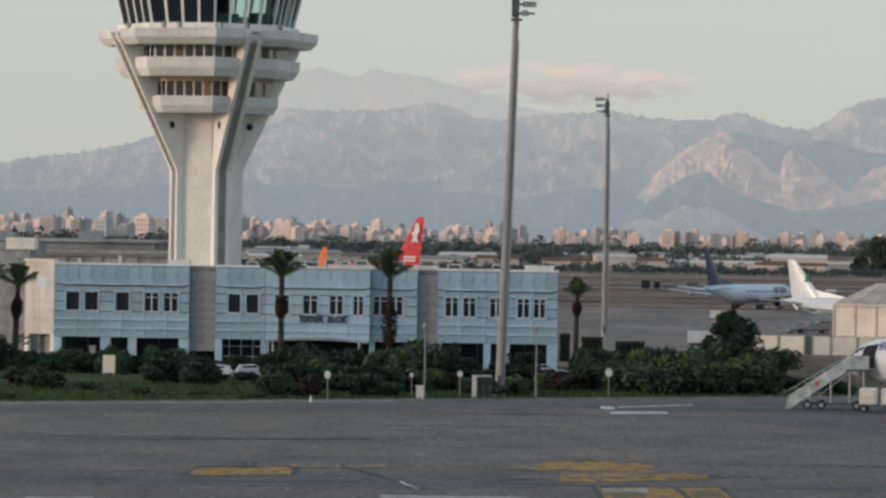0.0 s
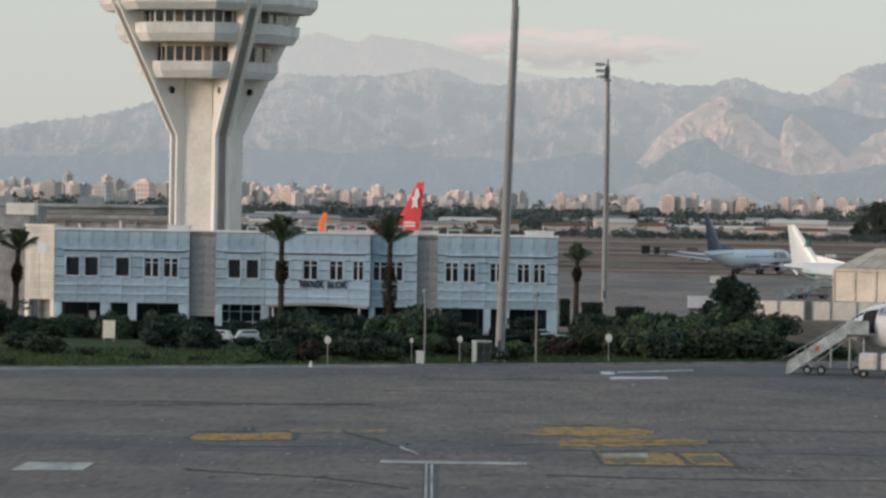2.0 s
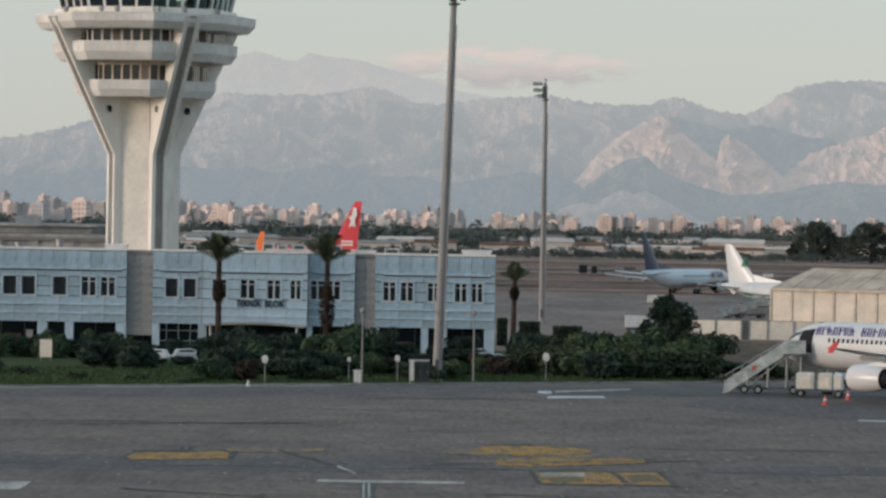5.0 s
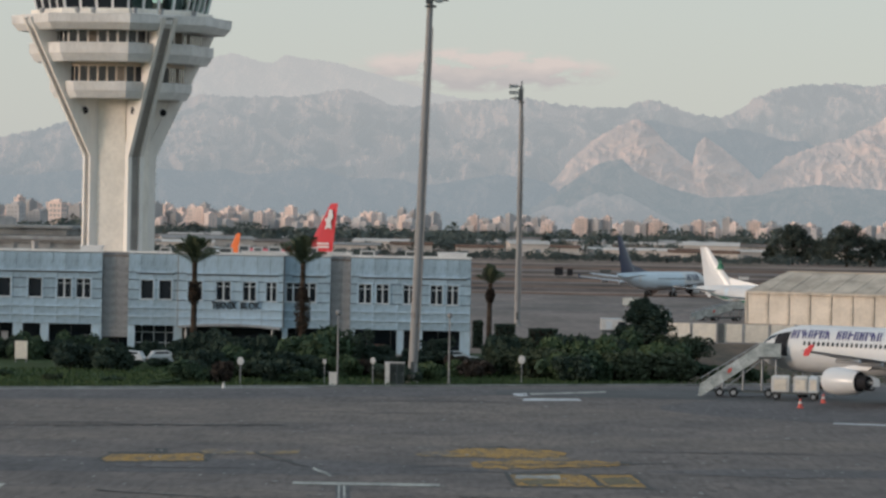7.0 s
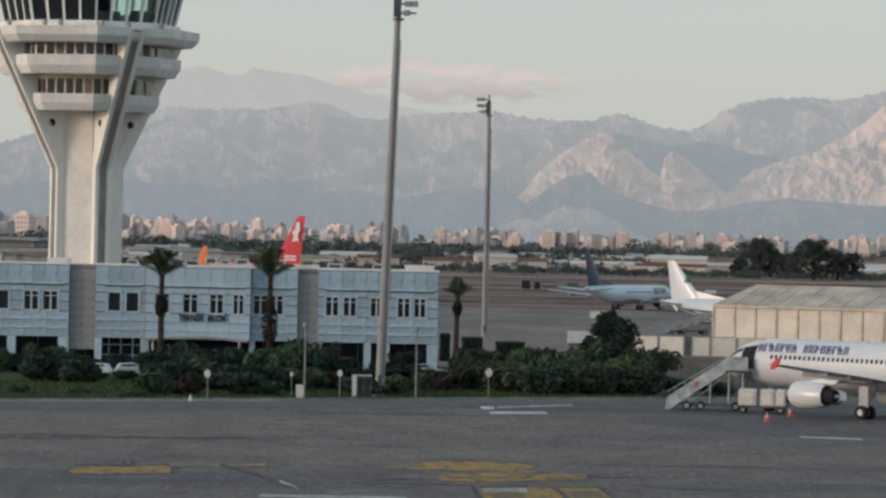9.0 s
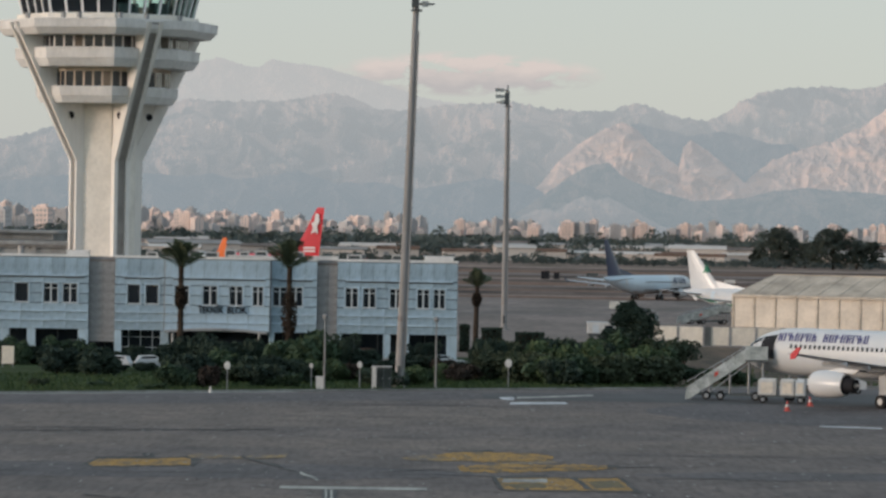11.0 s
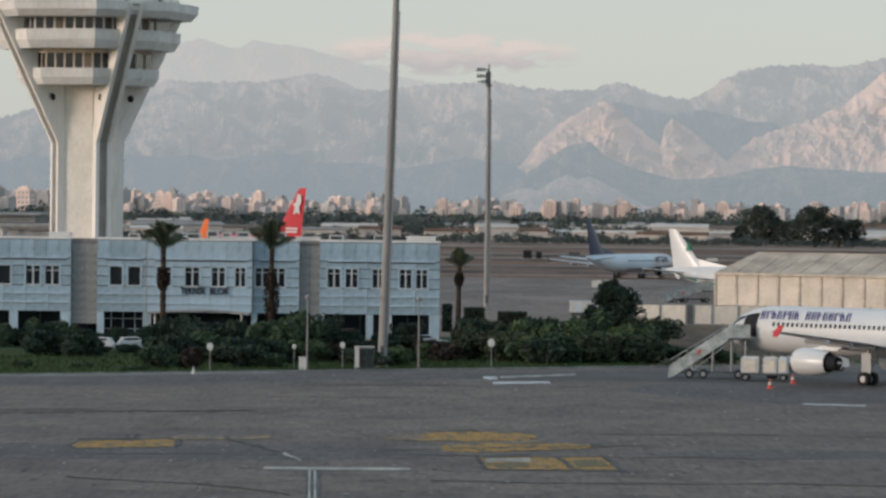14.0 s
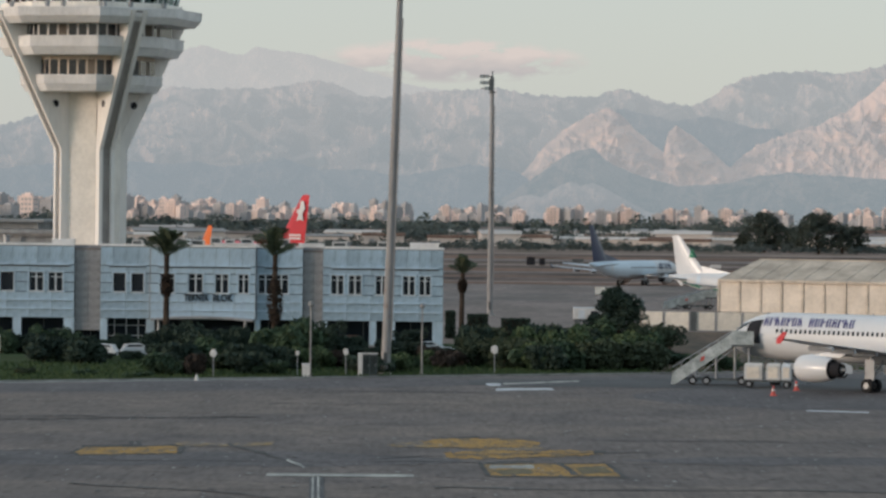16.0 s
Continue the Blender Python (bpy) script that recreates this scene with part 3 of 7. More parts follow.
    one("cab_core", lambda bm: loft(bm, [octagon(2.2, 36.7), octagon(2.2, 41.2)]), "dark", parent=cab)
    for a, w, h in ((20, 2.2, 1.1), (48, 1.8, 1.3), (80, 2.4, 1.1), (150, 3.0, 1.5), (200, 2.4, 1.2), (-40, 2.5, 1.1)):
        bm = bmesh.new()
        box(bm, -w / 2, w / 2, -8.3, -7.3, 36.72, 36.72 + h)
        bmesh.ops.rotate(bm, verts=bm.verts, cent=(0, 0, 0), matrix=Matrix.Rotation(radians(a), 3, "Z"))
        part("console", bm, "cabinet", cab)
    for s in range(8):
        a = 31.5 + 45 * s
        cols = 4
        for c in range(cols):
            def q(u, z, d):
                r = 9.25 + (z - 36.7) * 0.24 + d
                ap, half = r * math.cos(radians(22.5)), r * math.sin(radians(22.5))
                return Vector(polar(ap, a, z)) + Vector((math.cos(radians(a)), math.sin(radians(a)), 0)) * (half * u)
            u0, u1 = -1 + 2 * c / cols + 0.035, -1 + 2 * (c + 1) / cols - 0.035
            bm = bmesh.new()
            loft(bm, [[q(u0, z, 0), q(u1, z, 0), q(u1, z, -0.05), q(u0, z, -0.05)] for z in (36.8, 40.9)])
            pane = part("cab_pane", bm, "clear" if s in (0, 1, 3, 4, 5) else "glass", cab)
            pane.visible_shadow = s not in (0, 1, 3, 4, 5)
            bm = bmesh.new()
            loft(bm, [[q(u0 - 0.07, z, 0.10), q(u0, z, 0.10), q(u0, z, -0.2), q(u0 - 0.07, z, -0.2)] for z in (36.7, 41.1)])
            part("mullion", bm, "tower_rim", cab)
    for a in (-50, -22, -12, 12, 28, 52):
        bm = bmesh.new()
        p = polar(10.5, a, 36.02)
        tube(bm, p, (p[0], p[1], p[2] + 0.7), 0.22, 0.3, n=8)
        part("gallery_lamp", bm, "metal", t)
    one("cab_roof", lambda bm: loft(bm, [octagon(10.5, 41.0), octagon(10.9, 41.4), octagon(10.7, 42.1), octagon(8.4, 42.5)]), "tower_rim", parent=t)
    return t


def box_ring(bm, r1, r0, z0, z1):
    a, b, c, d = octagon(r1, z0), octagon(r1, z1), octagon(r0, z1), octagon(r0, z0)
    loft(bm, [a, b, c, d, a], cap=False)


control_tower(-39.0, 441.0)


# ---- technical block ----
ROWS = (2.9, 3.85, 4.8, 5.70, 6.74, 7.78, 8.6, 10.6)
cache = {}


def slab(w, d, h, mat):
    key = (round(w, 2), round(d, 2), round(h, 2), mat)
    if key not in cache:
        bm = bmesh.new()
        box(bm, -w / 2, w / 2, -d / 2, d / 2, 0, h)
        me = bpy.data.meshes.new("panel")
        bm.to_mesh(me)
        bm.free()
        me.materials.append(M[mat])
        cache[key] = me
    return cache[key]


def clad(parent, x0, x1, y, windows, rows=ROWS, col=2.42, mat="panel"):
    """Panels over a facade, cut round the windows; joints stay open between them."""
    for z0, z1 in zip(rows, rows[1:]):
        cuts = [(a, b) for a, b in windows if z0 >= 5.65 and z1 <= 7.85]
        spans, cur = [], x0
        for a, b in sorted(cuts):
            spans.append((cur, a)), spans.append((b, b))
            cur = b
        spans.append((cur, x1))
        for a, b in spans:
            if b - a < 0.12:
                continue
            n = max(1, round((b - a) / (col if z1 < 10 else col * .55)))   # tall narrow panels on the parapet
            w = (b - a) / n
            for i in range(n):
                proud = 0.05 + random.uniform(-0.008, 0.008)
                piece("panel", slab(w - 0.025, 0.10, z1 - z0 - 0.10, mat), parent, a + (i + 0.5) * w, y - proud, z0 + 0.02)


def window(parent, x0, x1, y, z0=5.72, z1=7.76, split=True):
    bm = bmesh.new()
    t = 0.055
    box(bm, x0, x0 + t, y - 0.06, y + 0.12, z0, z1), box(bm, x1 - t, x1, y - 0.06, y + 0.12, z0, z1)
    box(bm, x0 + t, x1 - t, y - 0.06, y + 0.12, z1 - t, z1), box(bm, x0 + t, x1 - t, y - 0.06, y + 0.12, z0, z0 + t)
    if split:
        xm = (x0 + x1) / 2
        box(bm, xm - 0.08, xm + 0.08, y - 0.03, y + 0.10, z0 + t, z1 - t)
        box(bm, x0 + t, xm - 0.08, y - 0.02, y + 0.10, z1 - 0.55, z1 - 0.47), box(bm, xm + 0.08, x1 - t, y - 0.02, y + 0.10, z1 - 0.55, z1 - 0.47)
    f = part("window", bm, "frame", parent)
    bm = bmesh.new()
    box(bm, x0 + t, x1 - t, y + 0.11, y + 0.14, z0 + t, z1 - t)
    part("pane", bm, "glass", f)
    bm = bmesh.new()
    box(bm, x0 - 0.08, x1 + 0.08, y - 0.16, y + 0.05, z0 - 0.09, z0 - 0.005)
    part("sill", bm, "frame", f)
    bm = bmesh.new()
    box(bm, x0 - .16, x0 - .02, y - .15, y - .1, z0 - .08, z1 + .16), box(bm, x1 + .02, x1 + .16, y - .15, y - .1, z0 - .08, z1 + .16), box(bm, x0 - .02, x1 + .02, y - .15, y - .1, z1 + .02, z1 + .16)
    part("surround", bm, "white_clad", f)
    return f


def wall_with(bm, x0, x1, y0, y1, z0, z1, holes, h0, h1):
    """A wall with rectangular holes that go through it."""
    box(bm, x0, x1, y0, y1, z0, h0), box(bm, x0, x1, y0, y1, h1, z1)
    cur = x0
    for a, b in sorted(holes):
        box(bm, cur, a, y0, y1, h0, h1)
        cur = b
    box(bm, cur, x1, y0, y1, h0, h1)


def technical_block():
    b = thing("technical_block", "two-storey office block with pale blue-grey cladding panels and dark windows", "building", 0, 432.0)
    blocks = (
        (-54.28, -39.8, 0.0, ((-52.99, -51.65, 0), (-50.99, -49.65, 0), (-47.65, -46.31, 0), (-44.55, -43.16, 1), (-42.49, -41.10, 1))),
        (-37.0, -31.6, 0.0, ((-35.58, -34.37, 0), (-33.64, -32.43, 0))),
        (-31.6, -20.4, -0.9, ((-30.5, -29.1, 1), (-27.47, -26.08, 1), (-24.63, -23.36, 1), (-22.15, -21.18, 1))),
        (-20.4, -15.4, 0.0, ((-20.05, -18.7, 1), (-18.35, -17.01, 1))),
        (-13.25, -0.4, 0.0, ((-12.3, -11.09, 1), (-10.42, -9.22, 1), (-7.53, -6.4, 1), (-4.63, -3.48, 1), (-2.88, -1.8, 1))),
    )
    for x0, x1, y, wins in blocks:
        wins = [(a - .07, c + .07, s) for a, c, s in wins]
        bm = bmesh.new()
        wall_with(bm, x0, x1, y, y + 0.35, 2.9, 10.6, [(a, c) for a, c, _ in wins], 5.72, 7.76)
        w = part("wall", bm, "joint", b)
        for a, c, s in wins:
            window(w, a, c, y, split=bool(s))
        clad(w, x0, x1, y, [(a, c) for a, c, _ in wins], mat="white_clad" if y < 0 else "panel")
        # ledge under the parapet, a dark strip painting its shadow, and coping
        one("ledge", lambda bm: box(bm, x0 + 0.9, x1 - 0.5, y - 0.30, y - 0.10, 8.52, 8.66), "white_clad", parent=w)
        one("ledge_groove", lambda bm: box(bm, x0 + 0.9, x1 - 0.5, y - 0.14, y - 0.09, 8.36, 8.52), "joint", parent=w)
        for zz in (3.85, 4.8):
            one("string_course", lambda bm: box(bm, x0 + .02, x1 - .02, y - 0.22, y - 0.10, zz - .06, zz + .09), "white_clad", parent=w)
        one("coping", lambda bm: box(bm, x0 - 0.05, x1 + 0.05, y - 0.16, y + 0.45, 10.6, 10.86), "tower_rim", parent=w)
    # recesses between the blocks
    for x0, x1 in ((-39.8, -37.0), (-15.4, -13.25)):
        rec = one("recess_wall", lambda bm: box(bm, x0, x1, 0.45, 0.75, 1.6, 10.7), "stone", parent=b)
        for z0, z1 in zip((1.6, 2.25) + ROWS[:-1], (2.25,) + ROWS):
            for i in range(2):
                w = (x1 - x0) / 2
                piece("panel", slab(w - 0.03, 0.08, z1 - z0 - 0.04, "stone"), rec, x0 + (i + 0.5) * w, 0.41, z0 + 0.02)
        one("recess_opening", lambda bm: box(bm, x0, x1, 2.2, 2.3, 0, 1.6), "glass", parent=b)
    # reveals that close the steps of the facade
    for x, y0, y1 in ((-31.6, -0.55, 0.3), (-20.4, -0.55, 0.3)):
        one("reveal", lambda bm: box(bm, x - 0.12, x + 0.12, y0, y1, 2.9, 10.6), "stone", parent=b)
    # body behind, roof
    one("core", lambda bm: box(bm, -54.2, -0.6, 2.4, 14.0, 0, 10.2), "stone", parent=b)
    # near-black solid blocks paint the unlit rooms behind the facade
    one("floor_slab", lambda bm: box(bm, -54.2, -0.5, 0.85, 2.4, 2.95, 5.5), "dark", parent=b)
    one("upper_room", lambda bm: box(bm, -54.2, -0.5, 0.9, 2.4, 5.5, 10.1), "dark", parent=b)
    one("roof", lambda bm: box(bm, -54.2, -0.5, 0.36, 14.0, 10.2, 10.35), "concrete", parent=b)
    # angled end pavilion
    p0, p1 = Vector((-54.3, 0.0, 0)), Vector((-57.8, 2.6, 0))
    d = (p1 - p0).normalized()
    n = Vector((d.y, -d.x, 0))
    if n.y > 0:
        n = -n
    def oblique(bm, a, c, o0, o1, z0, z1):
        q = [p0 + d * u + n * o for u, o in ((a, o0), (c, o0), (c, o1), (a, o1))]
        loft(bm, [[(v.x, v.y, z0) for v in q], [(v.x, v.y, z1) for v in q]])
    L = (p1 - p0).length
    end = one("end_wall", lambda bm: (oblique(bm, 0, L, -0.35, 0, 3.1, 11.0), oblique(bm, 0, 0.6, -0.35, 0, 0, 3.1), oblique(bm, L - 0.6, L, -0.35, 0, 0, 3.1)), "cream", parent=b)
    for z0, z1 in zip((3.1, 4.1, 5.1, 6.1, 7.1, 8.1, 9.1, 10.05), (4.1, 5.1, 6.1, 7.1, 8.1, 9.1, 10.05, 11.0)):
        for i in range(2):
            bm = bmesh.new()
            oblique(bm, i * L / 2 + 0.02, (i + 1) * L / 2 - 0.02, 0.0, 0.06, z0 + 0.02, z1 - 0.02)
            part("panel", bm, "end_render", end)
    one("end_window", lambda bm: oblique(bm, 1.2, 2.4, 0.05, 0.09, 8.0, 9.2), "frame", parent=end)
    one("end_cap", lambda bm: loft(bm, [[(-57.8, 2.6, z), (-54.3, 0.05, z), (-54.3, 9, z), (-57.8, 9, z)] for z in (3.1, 10.95)]), "cream", parent=b)
    one("end_coping", lambda bm: oblique(bm, -0.1, L + 0.1, -0.5, 0.15, 11.0, 11.15), "cream", parent=end)
    one("end_door", lambda bm: oblique(bm, 0.6, L - 0.6, -1.6, -1.5, 0, 3.1), "stone", parent=b)
    # ground floor columns, glazing and its bars
    for x0, x1 in ((-54.28, -53.5), (-49.3, -48.25), (-46.35, -45.45), (-40.9, -39.8), (-37.0, -36.25), (-32.1, -31.2), (-20.5, -19.9), (-15.9, -15.4),
                   (-13.25, -12.75), (-8.25, -7.5), (-6.3, -5.5), (-1.5, -0.4)):
        c = one("column", lambda bm: box(bm, x0, x1, 0.0, 0.7, 0, 2.9), "white_clad", parent=b)
        one("column_base", lambda bm: box(bm, x0 - 0.05, x1 + 0.05, -0.05, 0.75, 0, 0.35), "stone", parent=c)
    g = one("ground_floor_glazing", lambda bm: box(bm, -54.2, -0.5, 1.5, 1.55, 0, 2.9), "glass", parent=b)
    x = -53.4
    while x < -1:
        if not (-31.4 < x < -20.6):
            one("glazing_bar", lambda bm: box(bm, x, x + 0.09, 1.42, 1.5, 0.02, 2.9), "frame" if -37 < x < -32 else "cabinet", parent=g)
        x += 1.27 if -38.5 < x < -32 else 2.54
    for zz in (1.0, 2.1):
        one("glazing_bar", lambda bm: box(bm, -36.9, -32, 1.41, 1.495, zz, zz + 0.08), "frame", parent=g)
    # things seen dimly behind the glass front
    for x0, x1, h, mm in ((-52.9, -51.2, 1.5, "interior_brown"), (-50.6, -49.9, 1.9, "stone"), (-44.6, -42.2, 1.2, "interior_brown"), (-41.8, -41.2, 1.7, "cabinet"), (-12.2, -9.4, 1.3, "interior_brown"), (-4.6, -3.2, 1.6, "interior_brown")):
        one("lobby_counter", lambda bm: (box(bm, x0, x1, .9, 1.3, 0, h), box(bm, x0 - .06, x1 + .06, .86, 1.34, h, h + .06)), mm, parent=b)
    # entrance canopy under the projecting middle
    one("canopy", lambda bm: loft(bm, [[(x, yy, 2.75 + 0.3 * (1 - ((x + 26) / 5.4) ** 2) + h) for yy, h in ((-2.6, 0), (-2.6, 0.22), (0.2, 0.22), (0.2, 0))] for x in (-31.4, -29, -26, -23, -20.6)]), "stone", parent=b, label="curved entrance canopy edge")
    for x in (-30.6, -21.4):
        one("canopy_post", lambda bm: tube(bm, (x, -2.2, 0), (x, -2.2, 2.8), 0.14), "metal", parent=b)
    # boxes on the roof
    for x0, x1, z1 in ((-42.3, -40.0, 11.2), (-15.9, -13.3, 11.0), (-4.0, -0.9, 11.2), (-25, -19, 10.95)):
        one("roof_upstand", lambda bm: (box(bm, x0, x1, 0.9, 2.6, 10.3, z1), box(bm, x0 - .12, x1 + .12, .78, 2.7, z1, z1 + .12)), "tower_rim", parent=b)
    for x, h in ((-52.0, 0.5), (-47.6, 0.9), (-30.2, 0.7), (-10.8, 0.6)):
        one("roof_vent", lambda bm: (tube(bm, (x, 5, 10.3), (x, 5, 10.6 + h), 0.35), tube(bm, (x, 5, 10.6 + h), (x, 5, 10.75 + h), 0.5)), "metal", parent=b)
    # sign letters
    for word, x0, x1 in (("TEKN\u0130K", -28.0, -25.3), ("BLOK", -24.95, -22.83)):
        cu = bpy.data.curves.new("sign_letters", "FONT")
        cu.body, cu.size, cu.extrude, cu.offset = word, 1.05, 0.06, 0.022
        ob = new("sign_letters", cu)
        bpy.context.view_layer.update()
        me = bpy.data.meshes.new_from_object(ob)
        bpy.data.objects.remove(ob)
        xs = [v.co.x for v in me.vertices]
        k = (x1 - x0) / (max(xs) - min(xs))
        for v in me.vertices:
            v.co.x *= k
        me.materials.append(M["letter"])
        ob = new("sign_letters", me)
        ob.parent = b
        ob.matrix_basis = pose(x0, -1.08, 4.86, 90, 0, 0)
    return b


technical_block()


def roof_unit(x, y, w, h):
    t = thing("air_conditioner", "pale boxy cooling unit on the flat roof", "air conditioner", x, y, 10.35, 0, "roof cooling units")
    c = one("casing", lambda bm: box(bm, -w / 2, w / 2, -.45, .45, .14, h), "box_white", parent=t)
    one("grille", lambda bm: box(bm, -w * .38, w * .38, -.48, -.45, .3, h - .12), "cabinet", parent=c)
    one("fan_guard", lambda bm: tube(bm, (0, 0, h), (0, 0, h + .08), min(w, .9) * .38, n=14), "metal", parent=c)
    for dx in (-w * .35, w * .35):
        one("foot", lambda bm: box(bm, dx - .08, dx + .08, -.4, .4, 0, .14), "metal", parent=t)


for x, y, w, h in ((-28.6, 435.2, 1.1, 1.15), (-26.9, 435.6, 1.5, 1.0), (-24.9, 435.3, 1.2, 1.3), (-23.4, 435.3, 1.0, 1.1), (-21.6, 435.8, 1.4, 1.2), (-33.4, 436.0, 1.2, .9), (-17.6, 436.2, 1.2, 1.2), (-11.6, 436.0, 1.6, .95), (-7.0, 436.2, 1.1, 1.0)):
    roof_unit(x, y, w, h)

annex = thing("annex", "plain beige rendered block beside the office building", "building", -64.6, 441.0)
one("wall", lambda bm: box(bm, -22, 6.4, 0, 14, 0, 12.6), "stone", parent=annex)
one("coping", lambda bm: box(bm, -22.1, 6.5, -0.15, 14, 12.6, 12.8), "stone", parent=annex)
one("roof_box", lambda bm: box(bm, 3.8, 6.9, -0.25, 3, 12.1, 13.4), "cream", parent=annex, label="pale box on the roof corner")


# ---- long hall beyond the annex ----
hall = thing("terminal_hall", "long grey flat-roofed airport hall behind the office block", "building", -86.0, 640.0)
one("wall", lambda bm: box(bm, -40, 26, 0, 70, 0, 10.6), "hall_wall", parent=hall)
one("roof", lambda bm: box(bm, -41, 27, -.8, 71, 10.62, 11.2), "hall_wall", parent=hall)
one("upper_roof", lambda bm: (box(bm, -30, 20, 12, 60, 11.3, 12.4), box(bm, -31, 21, 11, 61, 12.4, 12.8)), "hall_wall", parent=hall)
for i in range(12):
    one("pilaster", lambda bm: box(bm, -39 + i * 5.7, -38.4 + i * 5.7, -.25, 0.02, 0, 10.2), "hall_wall", parent=hall)
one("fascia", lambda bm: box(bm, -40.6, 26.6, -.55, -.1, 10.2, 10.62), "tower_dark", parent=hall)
for x, y, h in ((-20, 20, 1.4), (-8, 34, 1.0), (9, 18, 1.2)):
    one("roof_unit", lambda bm: (box(bm, x - 2, x + 2, y, y + 2.5, 12.8, 12.8 + h), box(bm, x - 1.5, x + 1.5, y + .4, y + 2, 12.8 + h, 13.0 + h)), "metal", parent=hall)
for x in (-17.5, -13.5):
    one("antenna", lambda bm: tube(bm, (x, 6, 11.3), (x, 6, 19), .12, .06, n=6), "mast", parent=hall)


# ---- masts ----
def flood_mast(x, y, h, lean, name_label, side=1):
    t = thing("floodlight_mast", name_label, "floodlight mast", x, y, group="apron floodlight masts")
    one("pole", lambda bm: loft(bm, [[(lean * z / h + r * math.cos(i * math.pi / 6), r * math.sin(i * math.pi / 6), z) for i in range(12)] for z, r in ((0, 0.43), (h * 0.3, 0.375), (h * 0.6, 0.325), (h, 0.265))]), "mast", parent=t, smooth=True)
    one("base_plate", lambda bm: tube(bm, (0, 0, 0), (0, 0, 0.22), 0.75, n=12), "kerb", parent=t)
    one("access_door", lambda bm: box(bm, -0.16, 0.16, -0.50, -0.40, 0.9, 2.0), "cabinet", parent=t)
    for k in range(1, 5):
        z = h * k / 5
        r = 0.43 - 0.165 * k / 5 + 0.03
        one("pole_collar", lambda bm: tube(bm, (lean * z / h, 0, z - 0.12), (lean * (z + .12) / h, 0, z + 0.12), r, n=12), "mast", parent=t)
    rng = random.Random(int(h * 10))
    for k in range(9):   # flaked paint on the lower pole
        z, a, w2 = rng.uniform(.4, 8.5), rng.uniform(-1.0, 1.0), rng.uniform(.08, .22)
        rr, hh = .438 - .055 * z / (h * .3), rng.uniform(.15, .5)
        one("paint_flake", lambda bm: bm.faces.new([bm.verts.new((lean * zz / h + rr * math.sin(aa), -rr * math.cos(aa), zz)) for aa, zz in ((a - w2, z), (a + w2 * .7, z - .1), (a + w2, z + hh), (a - w2 * .4, z + hh * 1.2))]), "flake", parent=t)
    one("cable_duct", lambda bm: tube(bm, (lean * 3 / h + .45, -.30, 3), (lean * (h - 4) / h + .34, -.30, h - 4), .06, n=6), "mast", parent=t)
    for z in (h + 0.15, h - 0.75, h - 1.55):
        one("headframe", lambda bm: (tube(bm, (lean, -0.3, z), (lean + side * 1.6, -0.3, z), 0.09, n=6), tube(bm, (lean, 0.3, z), (lean + side * 1.6, 0.3, z), 0.09, n=6)), "mast", parent=t)
    one("platform", lambda bm: box(bm, lean - .5, lean + .5, -.5, .5, h - 2.2, h - 2.05), "cabinet", parent=t)
    one("headpost", lambda bm: tube(bm, (lean, 0, h - 0.2), (lean, 0, h + 0.9), 0.12, n=6), "metal", parent=t)
    one("service_box", lambda bm: box(bm, lean - .45, lean + .15, -.55, -.2, h - 1.9, h - .2), "cabinet", parent=t)
    for u, z in ((.85, h + .1), (1.5, h + .1), (.85, h - .8), (1.45, h - .8), (.75, h - 1.6)):
        cx = lean + side * u
        face = ((-.29, 0, -.22), (.29, 0, -.22), (.29, -.12, .28), (-.29, -.12, .28))
        f = one("floodlight", lambda bm: loft(bm, [[(cx + a, -0.5 + b2, z + c) for a, b2, c in face], [(cx + a * .55, 0.05 + b2, z + c * .6) for a, b2, c in face]]), "cabinet", parent=t)
        one("lens", lambda bm: loft(bm, [[(cx + a * .85, -0.5 + q + b2, z + c * .85) for a, b2, c in face] for q in (-.03, .02)]), "lamp_lens", parent=f)
    return t


flood_mast(-5.42, 361.6, 35.9, 1.0, "tall tapered galvanised floodlight mast leaning slightly, on the verge")
flood_mast(6.15, 577.0, 34.0, 0.0, "tall grey floodlight mast on the far apron", -1)


